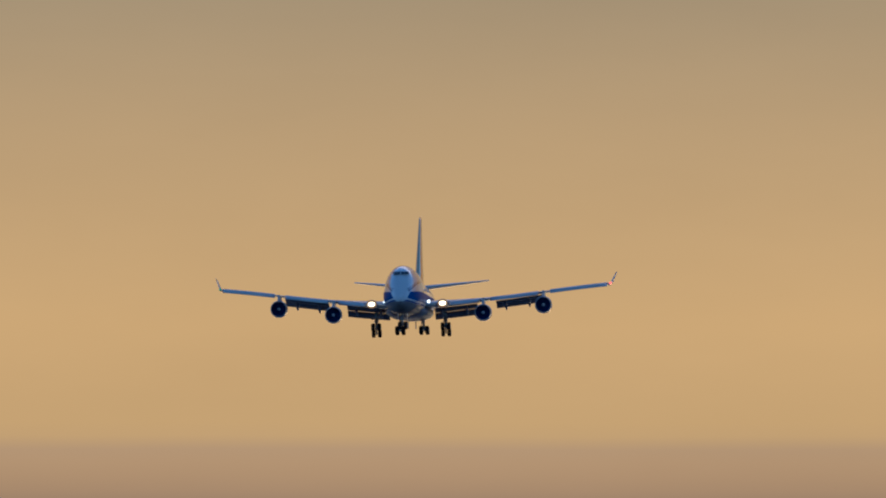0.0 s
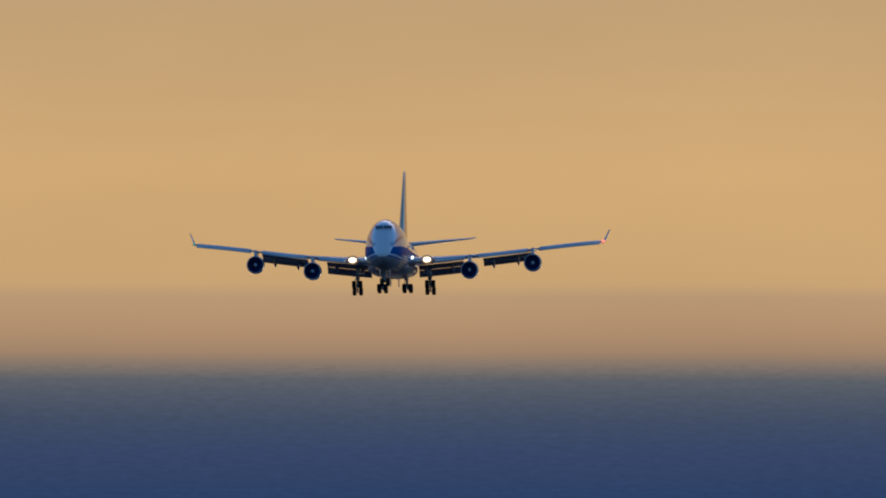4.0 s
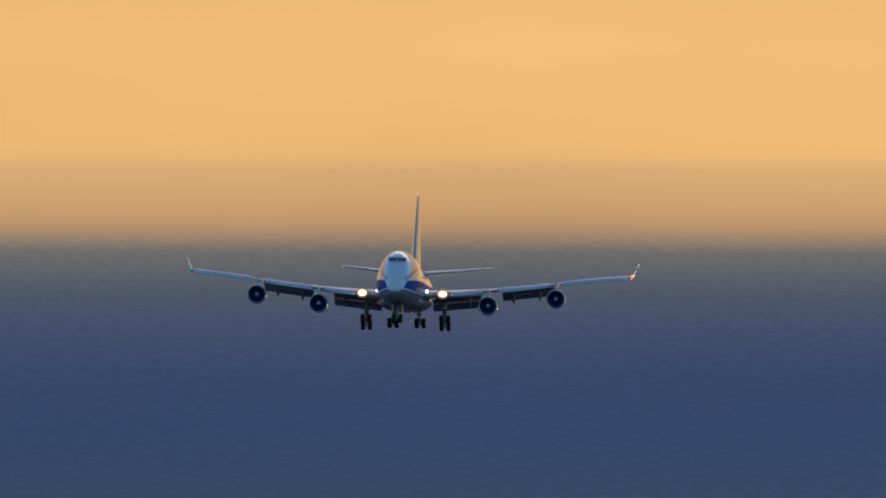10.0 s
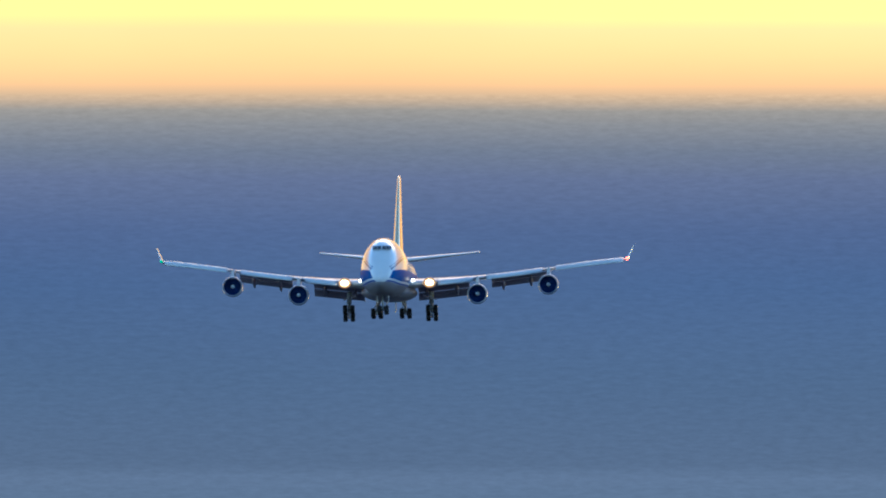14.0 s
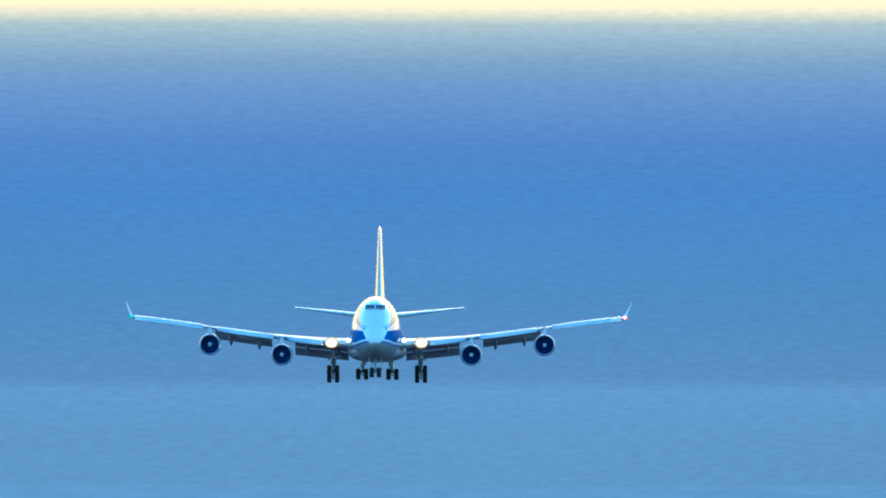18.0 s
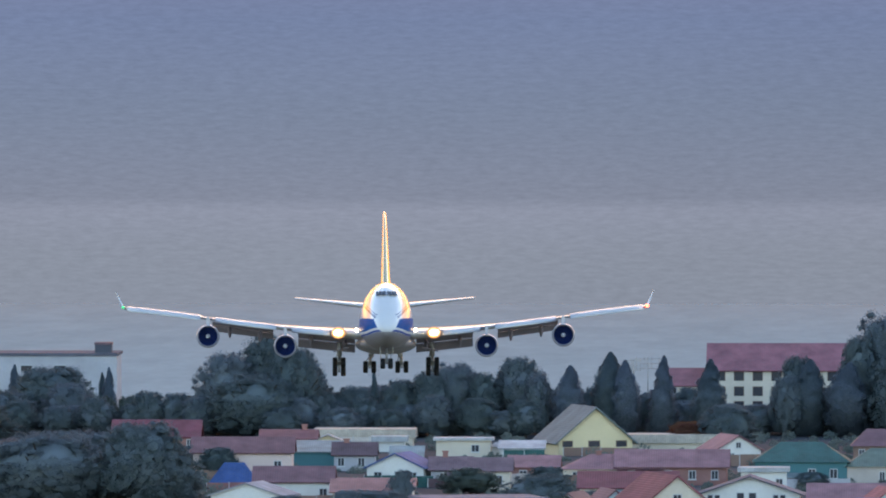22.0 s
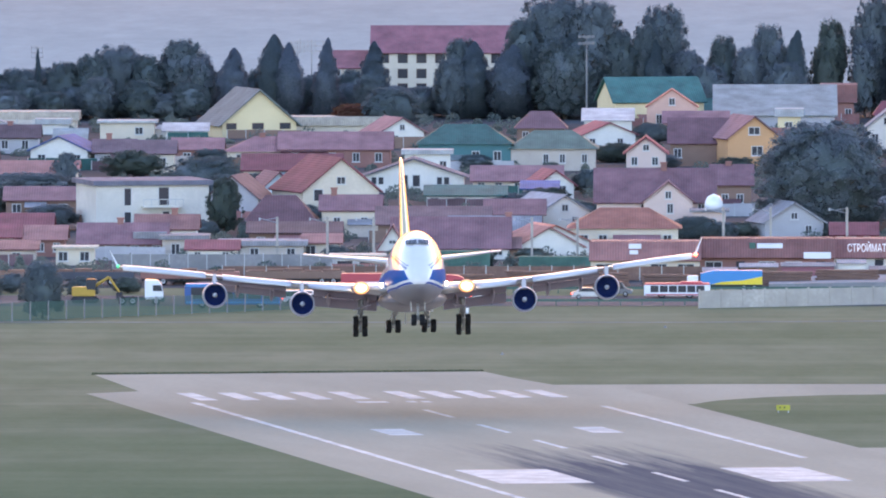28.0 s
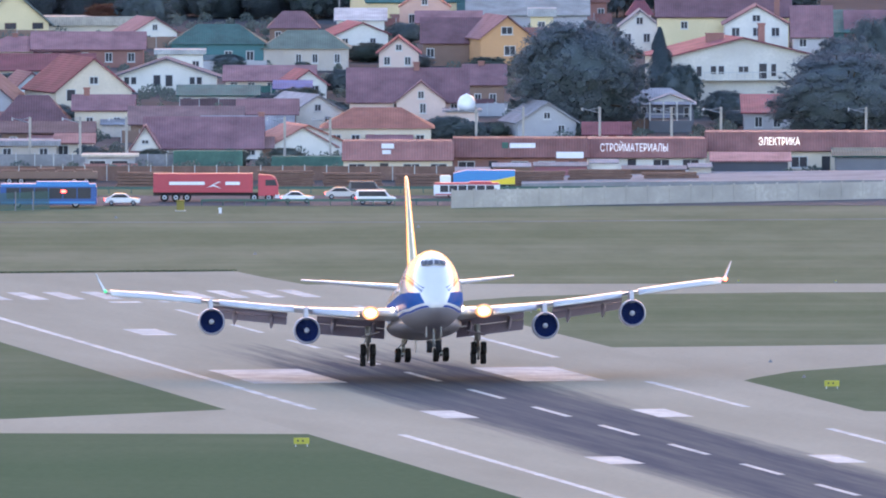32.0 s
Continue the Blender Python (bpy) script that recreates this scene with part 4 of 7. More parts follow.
house(-31.6, 2389.4, 15.1, 1.6, 3.7, "s", "white", "purple", "wide low house with a big plum roof", cols=5, depth=12)
house(-48.6, 2389.4, 4.6, 2.2, 1.0, "s", "cream", "rust", "cream house with a rusty roof", cols=2, depth=7)
house(-71.3, 2389.4, 3.4, 2.7, 0.9, "flat", "cream", "grey", "cream flat-roofed building in the town", cols=1, depth=6)
house(-18.6, 2393.0, 9.1, 1.6, 2.5, "f", "white", "rust", "white gabled house with a rusty roof", cols=2, depth=10, yaw=16, attic=False)
house(-85.9, 2395.6, 6.1, 2.4, 1.6, "s", "brick", "rust", "brick house with a rust-coloured roof", cols=3)
house(-92.7, 2395.6, 7.6, 2.7, 1.5, "s", "tanwall", "red", "beige house with a red roof", cols=3)
house(-17.9, 2396.3, 9.6, 2.1, 2.1, "f", "white", "orange", "white house with an orange roof", cols=3, yaw=16, depth=10)
house(-101.5, 2399.2, 9.7, 2.9, 1.9, "s", "tanwall", "purple", "beige house with a plum roof", cols=3)
house(-26.0, 2407.2, 11.6, 2.1, 2.7, "s", "brown", "grey", "brown house with a grey-violet roof", cols=4)
house(-52.7, 2411.2, 12.0, 2.7, 1.2, "s", "brown", "dark", "low brown house with a dark roof", cols=4, depth=8)
house(-8.8, 2411.2, 14.4, 3.3, 2.4, "h", "cream", "orange", "cream house with an orange tile hipped roof", cols=5, depth=11)
house(-70.0, 2420.4, 7.9, 2.8, 1.7, "s", "white", "rust", "white house with a rusty roof", cols=3)
house(22.0, 2433.0, 5.8, 1.6, 1.4, "s", "brick", "red", "low brick house with a red roof", cols=3, depth=7)
house(-34.7, 2444.6, 14.9, 2.5, 2.1, "s", "brown", "dark", "brown house with a wide dull plum roof", cols=4, depth=12)
house(14.1, 2455.6, 8.2, 2.4, 2.6, "f", "grey", "grey", "grey gabled house with a slate roof", cols=2, yaw=14)
house(-55.7, 2459.8, 9.2, 2.3, 3.2, "h", "cream", "purple", "cream house under a broad plum hipped roof", cols=3, depth=11)
house(2.6, 2459.8, 4.4, 3.5, 0.3, "flat", "pink", "grey", "pink flat-roofed annex in the town", cols=1, depth=6)
house(-46.2, 2463.6, 7.8, 3.7, 1.8, "s", "cream", "purple", "cream house with a plum roof", cols=2, depth=8)
house(-124.2, 2463.8, 10.9, 3.8, 2.5, "s", "white", "red", "white house with a red roof", cols=4)
house(-3.0, 2469.3, 6.7, 4.7, 2.6, "f", "pink", "purple", "pink gable front with tall windows", depth=5, cols=1, rows=2, attic=True)
house(-4.8, 2471.2, 15.9, 4.6, 4.2, "s", "pink", "purple", "large pink house with a plum roof", depth=12, cols=4, rows=2)
house(-24.0, 2477.0, 7.7, 2.6, 1.8, "s", "brown", "purple", "brown house with a plum roof", cols=2, depth=9)
house(-73.6, 2478.4, 15.8, 6.4, 0.7, "flat", "pale", "slate", "white three-storey block with dark tall openings", depth=13, yaw=14,  cols=0, holes=[(0.28, 0.76, 0.9, 2.3), (0.6, 0.77, 1.4, 2.4), (0.28, 0.30, 0.9, 1.7), (0.62, 0.30, 0.9, 1.8), (0.55, 0.26, 0.5, 1.5)], ledge=0.56, span=(0.40, 0.76), category="building")
house(44.4, 2478.6, 6.3, 2.6, 2.2, "mono", "grey", "red", "grey shed with a red sloping roof", cols=2, category="shed")


def porch(x, y, w, z, rise, depth=3.0):
    """An open porch: a small pediment on posts, with a rail between them."""
    ob = thing("porch", pose(x, y, 0), "white pediment porch on posts before a grey house", "porch")
    part("floor_slab", boxed(-w / 2, w / 2, 0, depth, 0, 1.6), WALLS["dimgrey"], ob)
    part("pediment", prism([(-w / 2, z), (w / 2, z), (0, z + rise)], 0.15, 0.4), WALLS["white"], ob, "white boarded pediment")
    for s in (-1, 1):
        part("roof", slope((s * (w / 2 + 0.35), -0.1, z - 0.05), (0, -0.1, z + rise + 0.12), (0, depth + 1.5, z + rise + 0.12), (s * (w / 2 + 0.35), depth + 1.5, z - 0.05), 0.12), ROOFS["grey"], ob)
    for k in range(4):
        px = -w / 2 + 0.12 + k * (w - 0.24) / 3
        part("post", boxed(px - 0.09, px + 0.09, 0.15, 0.33, 1.6, z), WALLS["white"], ob)
    part("rail", boxed(-w / 2, w / 2, 0.18, 0.26, 2.45, 2.55), WALLS["white"], ob)
    return ob


porch(31.1, 2478.0, 5.8, 4.2, 0.95)
house(-110.3, 2485.0, 13.0, 3.3, 1.9, "s", "brown", "rust", "brown house with a rusty roof", cols=4)
house(28.6, 2486.3, 11.6, 3.6, 1.9, "h", "dimgrey", "grey", "grey house with shadow-dark walls and a slate hipped roof", cols=0, depth=9, holes=[((k + 0.5) / 6, 0.68, 0.6, 1.3) for k in range(6)])
house(-17.2, 2486.7, 8.4, 2.3, 2.5, "f", "white", "grey", "white gabled house with a pale grey roof", yaw=22, cols=2, depth=12)
house(-48.4, 2510.3, 11.0, 4.6, 4.4, "f", "cream", "red", "cream gabled house with a bright red roof", depth=15, yaw=18, cols=2, holes=[(0.2, 0.85, 1.2, 1.5)])
house(-63.6, 2514.3, 7.4, 3.4, 3.0, "f", "grey", "dark", "grey gabled house with a dark roof", cols=1, depth=10, yaw=-10)
house(-90.5, 2524.5, 9.8, 2.7, 1.6, "s", "brown", "purple", "low brown house with a plum roof", cols=3)
house(5.8, 2536.4, 5.4, 4.5, 2.5, "s", "brown", "purple", "brown brick house with a plum roof", cols=2)
big_house = house(41.9, 2538.0, 20.9, 8.4, 2.5, "f", "pale", "red", "large pale house with a wide red gable and balcony", depth=13, yaw=15, cols=0, over=0.9, attic=False, chimney=(4.6, 1.6), holes=[(0.30, 0.76, 0.8, 1.1), (0.355, 0.76, 0.8, 1.1), (0.20, 0.74, 0.7, 1.4), (0.645, 0.735, 1.1, 2.1), (0.72, 0.75, 0.7, 1.7), (0.3, 0.2, 1.2, 1.4), (0.7, 0.2, 1.2, 1.4)], ledge=0.61, span=(0.22, 0.84))
part("chimney", joined(boxed(-3.9, -1.5, 4.0, 5.0, 9.4, 11.3), boxed(-4.0, -1.4, 3.9, 5.1, 11.3, 11.45)), WALLS["brick"], big_house, "broad red brick chimney")
window(big_house, 0.2, 0.0, 6.4, 1.6, 1.1)
house(-31.8, 2563.0, 11.0, 1.9, 1.2, "s", "white", "green", "low house with a green roof", cols=4)
house(-58.2, 2563.0, 5.4, 2.7, 2.4, "f", "blue", "purple", "pale blue gabled house with a plum roof", cols=1, yaw=14)
house(-21.5, 2588.0, 4.8, 1.8, 1.0, "mono", "white", "blue", "small shed with a blue roof", cols=1, depth=5, category="shed")
house(-19.3, 2598.6, 5.3, 2.2, 1.9, "f", "white", "red", "small white house with a red roof", cols=2, yaw=12)
house(-112.1, 2601.0, 10.5, 2.9, 1.7, "f", "white", "grey", "white gabled house with a slate roof", cols=3, yaw=-12)
house(-95.7, 2602.2, 8.1, 3.4, 1.6, "s", "cream", "rust", "cream house with a rusty roof", cols=3)
house(-25.0, 2612.0, 12.6, 2.2, 1.9, "s", "cream", "purple", "long cream house with a plum roof", cols=5)
house(-40.1, 2622.2, 14.6, 2.4, 2.5, "f", "white", "slate", "white gabled house with a dark roof and balcony", cols=0, attic=False, holes=[(0.11, 0.72, 0.7, 1.0), (0.18, 0.72, 0.7, 1.0), (0.41, 0.72, 1.0, 1.6), (0.53, 0.72, 1.0, 1.6), (0.76, 0.72, 0.7, 1.0), (0.83, 0.72, 0.7, 1.0)], over=0.8)
house(-94.6, 2631.2, 10.8, 3.0, 1.1, "s", "cream", "rust", "low cream house with a rusty roof", cols=4)
house(-58.1, 2639.7, 14.0, 2.7, 2.1, "s", "cream", "red", "cream house with a long red roof", cols=4, depth=11)
house(-106.9, 2639.9, 11.2, 3.5, 2.0, "s", "white", "purple", "white house with a plum roof", cols=4)
house(-38.9, 2679.8, 6.7, 3.5, 0.7, "flat", "white", "white", "white terrace building with a flat roof", cols=4, depth=5, category="building")
house(-117.8, 2689.1, 6.7, 1.6, 2.7, "h", "blue", "blue", "low shelter under a blue tarpaulin dome", cols=0, depth=6, category="shelter")
house(-79.8, 2695.0, 5.9, 3.2, 1.7, "s", "cream", "dark", "cream house with a dark roof", cols=2, depth=7)
house(-6.6, 2704.2, 5.9, 3.0, 2.2, "f", "pink", "red", "small pink house with a red roof", cols=2)
house(-20.5, 2708.8, 12.7, 3.4, 2.4, "h", "tanwall", "olive", "beige house with a grey-green hipped roof", cols=4, depth=11)
house(-33.7, 2708.8, 13.8, 4.1, 2.6, "h", "teal", "green", "teal house with a hipped green roof", cols=4, depth=11)
house(-82.4, 2713.4, 2.6, 2.4, 0.3, "flat", "rosewall", "dark", "small rose-painted outbuilding in the town", cols=0, depth=4, category="shed")
house(-86.3, 2713.4, 5.9, 2.7, 1.7, "s", "grey", "dark", "low grey house with a dark roof", cols=2, depth=7)
house(-94.6, 2713.4, 8.7, 3.0, 2.0, "f", "white", "blue", "white gabled house with a pale blue roof", cols=3, yaw=-12)
house(55.3, 2716.0, 5.5, 5.1, 4.2, "s", "grey", "purple", "grey house with a plum roof", cols=2)
house(-53.3, 2721.1, 16.5, 2.9, 2.3, "s", "brick", "rose", "brick house with a wide faded rose roof", cols=5, depth=10)
house(-62.2, 2721.1, 14.8, 2.5, 2.0, "h", "cream", "rose", "cream house with a broad faded rose roof", cols=4, depth=10)
house(9.6, 2722.7, 8.2, 4.6, 3.1, "f", "orange", "purple", "bright orange gabled house with a dark window", cols=1, ww=1.9, wh=1.6, depth=11, yaw=16)
house(59.1, 2725.3, 5.4, 5.1, 3.1, "mono", "teal", "green", "green sheet-clad shed in the town", cols=0, category="shed")
house(65.9, 2725.3, 10.2, 4.9, 3.4, "s", "cream", "purple", "cream house with a plum roof", cols=3)
house(-74.2, 2727.4, 7.2, 2.6, 1.5, "s", "brick", "rose", "low brick house with a faded red roof", cols=2, depth=8)
house(1.7, 2727.4, 9.4, 3.7, 3.4, "s", "brown", "purple", "brown house with a plum roof", cols=3, depth=10)
house(-118.7, 2740.2, 14.9, 4.3, 2.1, "s", "pink", "rose", "pink-cream house with a faded rose roof", cols=4)
house(47.6, 2752.0, 9.6, 5.6, 2.7, "f", "white", "purple", "white gabled house with a plum roof and brick chimney", cols=3, rows=1, depth=11, chimney=(3.2, 1.6))
house(3.8, 2760.6, 10.5, 3.1, 2.2, "s", "brown", "olive", "brown house with a grey-green roof", depth=9, cols=2)
house(42.8, 2764.2, 20.0, 6.4, 3.4, "s", "yellow", "purple", "yellow house with a plum roof", rows=1, cols=3, depth=11)
house(-103.2, 2779.9, 6.2, 2.6, 1.7, "s", "grey", "dark", "grey house with a dark roof", cols=2, depth=7)
house(-12.4, 2779.9, 8.2, 3.1, 1.7, "f", "white", "red", "white gabled house with a red roof", cols=2, yaw=14)
house(30.2, 2782.6, 5.9, 4.3, 2.3, "f", "white", "grey", "white house with two dark windows", cols=2, depth=9)
house(-95.4, 2784.8, 4.5, 1.6, 1.9, "mono", "white", "steel", "shed under a pale blue roof", cols=0, depth=5, category="shed")
house(-109.2, 2789.7, 8.9, 2.6, 1.5, "mono", "teal", "steel", "teal sheet-clad shed with a blue-grey roof", cols=0, depth=7, category="shed")
house(-134.2, 2790.7, 13.0, 5.0, 2.3, "s", "brick", "red", "brick-red house with a red roof", cols=4)
house(-44.6, 2804.5, 7.2, 2.6, 2.1, "f", "white", "rose", "small white gabled house with a rose roof", cols=1, depth=9, yaw=18)
house(-23.2, 2811.2, 7.4, 3.0, 2.3, "h", "brown", "purple", "brown house with a plum hipped roof", cols=3)
house(30.6, 2817.2, 3.5, 4.9, 1.9, "h", "white", "red", "small house with a red hipped roof", cols=1, depth=6)
house(-79.0, 2834.5, 6.5, 1.6, 1.1, "mono", "white", "white", "long white lean-to roof", cols=0, depth=5, category="shed")
house(-12.9, 2836.3, 7.4, 3.2, 1.6, "mono", "white", "white", "white shed with a sloping roof", cols=2, category="shed")
house(-115.8, 2839.6, 8.4, 3.0, 1.2, "s", "white", "maroon", "white house with a plum roof", cols=2)
house(-88.3, 2839.6, 8.5, 2.7, 0.4, "flat", "cream", "white", "small cream flat-roofed building", cols=2, depth=6, category="building")
house(-83.1, 2844.7, 1.8, 1.6, 0.5, "h", "white", "white", "small white shed in the town", cols=0, depth=3, category="shed")
house(-67.8, 2849.8, 12.0, 2.5, 5.1, "f", "yellow", "steel", "yellow gabled house with a steep grey roof", depth=14, yaw=16, cols=0, over=0.8, holes=[(0.12, 0.74, 1.5, 0.9), (0.48, 0.74, 1.7, 0.9), (0.85, 0.74, 1.6, 0.9)], trim=WOOD, attic=False)
house(15.6, 2854.9, 3.6, 3.2, 1.3, "flat", "yellow", "white", "small yellow outbuilding in the town", cols=1, depth=5)
house(-55.7, 2860.0, 14.2, 1.6, 1.4, "flat", "cream", "tan", "long low cream building with a pale flat roof edge", cols=0, depth=8, category="building")
house(-100.8, 2865.2, 4.8, 1.6, 0.9, "flat", "white", "white", "low white outbuilding with a pale roof", cols=0, depth=4, category="shed")
house(-110.6, 2865.2, 5.5, 1.6, 1.1, "f", "yellow", "white", "yellow gabled end with a white roof edge", cols=0, depth=4, attic=False)
house(0.9, 2865.2, 9.8, 2.0, 1.6, "s", "salmon", "rose", "salmon house with a low rose roof", depth=7, cols=3)
house(-2.9, 2870.4, 8.0, 4.3, 2.7, "f", "salmon", "orange", "salmon pink gabled house front", depth=6, cols=2, rows=1, over=0.25)
house(13.5, 2880.8, 18.9, 2.5, 4.4, "mono", "grey", "steel", "pale grey warehouse with a sloping sheet roof", depth=16, cols=0, category="warehouse")
house(-105.4, 2883.4, 15.2, 1.6, 1.4, "flat", "cream", "tan", "long low building with a wide pale roof edge", cols=0, depth=9, category="building")
house(-4.9, 2891.3, 14.6, 4.5, 3.6, "s", "yellow", "green", "yellow house with a large green roof", depth=12, yaw=14, rows=1, cols=4)
house(23.9, 2917.0, 4.9, 3.4, 2.9, "flat", "brick", "rust", "red brick building in the town", cols=2, rows=1)
house(6.5, 2917.8, 7.1, 1.6, 1.3, "f", "white", "white", "white gable strip of a low shed", depth=3, cols=0, attic=False, category="shed")
house(3.7, 2928.6, 11.7, 1.6, 1.8, "mono", "grey", "green", "low shed with a green sloping roof", depth=8, cols=0, category="shed")
house(-41.3, 3013.1, 23.0, 8.7, 4.1, "s", "cream", "maroon", "three-storey cream building under a long red roof behind trees", depth=14, cols=0, holes=[((c + 0.6) / 7.4, f, 1.5, 1.5) for c in range(7) for f in (0.30, 0.58, 0.87)], trim=WOOD, category="building")
house(-56.4, 3013.1, 7.3, 6.1, 2.6, "s", "cream", "maroon", "cream three-storey wing with a plum roof", depth=12, rows=3, cols=3, category="building")
house(-176.0, 3027.5, 47.7, 10.4, 0.5, "flat", "grey", "slate", "long pale modern building with dark window bays near the shore", depth=16, cols=0, over=0.2, holes=[(0.257, 0.70, 5.4, 3.1), (0.392, 0.70, 5.2, 3.1), (0.487, 0.70, 3.0, 3.1), (0.257, 0.36, 5.4, 2.6), (0.392, 0.36, 5.2, 2.6), (0.487, 0.36, 3.0, 2.6), (0.683, 0.80, 1.9, 1.0), (0.80, 0.80, 1.9, 1.0), (0.08, 0.7, 5.4, 3.1)], category="building")
house(-154.6, 3030.4, 2.7, 12.2, 0.4, "flat", "darkgrey", "dark", "small dark rooftop stair tower", over=0.1, depth=5, cols=0, category="tower")

house(-112.0, 2391.5, 9.2, 2.3, 1.5, "s", "cream", "rose", "low cream house with a faded rose roof", cols=3, depth=7)
house(-121.8, 2396.0, 8.0, 2.6, 1.8, "s", "tanwall", "rust", "beige house with a rusty roof", cols=3, depth=8)
house(-97.0, 2372.0, 6.0, 2.0, 0.9, "mono", "brown", "purple", "brown shed under a plum sheet roof", cols=1, depth=5, category="shed")
house(-105.5, 2374.0, 5.2, 2.1, 0.3, "flat", "darkgrey", "grey", "dark grey garage with a flat roof", cols=1, depth=5, category="garage")
house(-88.5, 2370.5, 5.6, 2.0, 1.0, "mono", "tanwall", "rose", "beige shed under a rose sheet roof", cols=1, depth=5, category="shed")
house(-80.5, 2369.0, 5.0, 2.2, 0.3, "flat", "cream", "tan", "cream garage with a flat tan roof", cols=2, depth=5, category="garage")
house(-115.0, 2371.0, 6.8, 2.2, 1.2, "s", "brick", "dark", "brick shed with a dark roof", cols=2, depth=6, category="shed")
house(-62.6, 2371.5, 6.4, 2.1, 1.0, "s", "white", "red", "low white house with a red roof", cols=2, depth=6)
house(-107.0, 2430.0, 9.0, 2.6, 1.7, "s", "cream", "purple", "cream house with a plum roof", cols=3, depth=8)
house(-118.5, 2432.0, 8.4, 2.5, 1.6, "s", "grey", "rust", "grey house with a rusty roof", cols=3, depth=8)
house(-90.0, 2440.0, 7.6, 2.4, 1.5, "s", "tanwall", "red", "beige house with a red roof", cols=2, depth=8)


# ---------------------------------------------------------------- trees
def leaf_mesh(rng, spots, size, mid):
    """Small leaf clumps at the given places: each spot is a point and the way out of the crown there."""
    vs, fs, ns = [], [], []
    for c, n in spots:
        t1 = (n.orthogonal().normalized() + n * rng.uniform(-0.6, 0.6)).normalized()
        t1.rotate(Matrix.Rotation(rng.uniform(0, 6.28), 3, n))
        t2 = (n.cross(t1) + n * rng.uniform(-0.5, 0.5)).normalized()
        s = size * rng.uniform(0.6, 1.4)
        k = len(vs)
        vs += [c - t1 * s, c - t2 * s * 0.6 + n * s * 0.25, c + t1 * s, c + t2 * s * 0.6 + n * s * 0.2]
        fs += [(k, k + 1, k + 2, k + 3)]
        out = c - Vector(mid)
        out.z *= 0.6
        soft = (out.normalized() * 0.9 + n * 0.12 + Vector((rng.uniform(-0.25, 0.25), rng.uniform(-0.25, 0.25), rng.uniform(-0.3, 0.2)))).normalized()
        ns += [soft] * 4
    me = bpy.data.meshes.new("crown")
    me.from_pydata([tuple(v) for v in vs], [], fs)
    me.shade_smooth()
    me.normals_split_custom_set_from_vertices([tuple(q) for q in ns])
    return me


def even_core(core, leaf, mid=(0, 0, 4.0)):
    """The dense inside of a crown, shaded as one mass with the leaves round it."""
    me = mesh_of(core, "inner_foliage", leaf, True)
    me.normals_split_custom_set_from_vertices([tuple(((v.co - Vector(mid)) * Vector((1, 1, 0.5)) - Vector((0, 0, 0.4))).normalized()) for v in me.vertices])
    return me


def broad_tree_meshes(seed, leaf, h=10.0, w=9.0, count=42000, size=0.115, lobes=170):
    rng = random.Random(seed)
    blobs = []
    for i in range(lobes):
        a, r, z = rng.uniform(0, 6.28), rng.uniform(0, 1) ** 0.5, rng.uniform(0.10, 0.93)
        env = math.sin(math.pi * min(1, (z + 0.12) / 1.14)) ** 0.5
        blobs.append((0.43 * w * env * r * math.cos(a), 0.43 * w * env * r * math.sin(a), h * z * 0.96, w * rng.uniform(0.055, 0.12)))
    for i in range(lobes // 2):       # sprigs on the outline
        a, z = rng.uniform(0, 6.28), rng.uniform(0.15, 0.98)
        env = math.sin(math.pi * min(1, (z + 0.12) / 1.14)) ** 0.5
        r = rng.uniform(0.44, 0.52) * w * env
        blobs.append((r * math.cos(a), r * math.sin(a), h * z * 0.98, w * rng.uniform(0.02, 0.05)))
    wts = [b[3] ** 2 for b in blobs]
    spots = []
    for bx, by, bz, br in rng.choices(blobs, wts, k=count):
        u, th = rng.uniform(-0.75, 1), rng.uniform(0, 2 * math.pi)
        q = math.sqrt(1 - u * u)
        n = Vector((q * math.cos(th), q * math.sin(th), u))
        spots.append((Vector((bx, by, bz)) + n * br * (0.5 + 0.85 * rng.random() ** 1.5), n))
    me = leaf_mesh(rng, spots, size, (0, 0, 4.0))
    me.materials.append(leaf)
    limbs = [tube((0, 0, 0), (0.1, 0, h * 0.35), 0.32, 0.22, 8)]
    for b in blobs[::9]:
        limbs.append(tube((0.1, 0, h * 0.28), (b[0], b[1], b[2]), 0.14, 0.04, 5))
    core = bmesh.new()
    for b in blobs:
        bmesh.ops.create_icosphere(core, subdivisions=1, radius=b[3] * 0.56, matrix=Matrix.Translation(b[:3]))
    n0 = len(core.verts)
    core.verts.ensure_lookup_table()
    bmesh.ops.create_icosphere(core, subdivisions=4, radius=1.0, matrix=Matrix.Translation((0, 0, h * 0.5)) @ Matrix.Diagonal((0.34 * w, 0.34 * w, 0.36 * h, 1)))
    core.verts.ensure_lookup_table()
    for v in core.verts[n0:]:
        d = noise.noise(v.co * 0.9 + Vector((seed, 0, 0))) * 0.22 + noise.noise(v.co * 2.3) * 0.12
        v.co = Vector((0, 0, h * 0.5)) + (v.co - Vector((0, 0, h * 0.5))) * (1 + d)
    return me, mesh_of(joined(*limbs), "trunk", BARK), even_core(core, leaf)


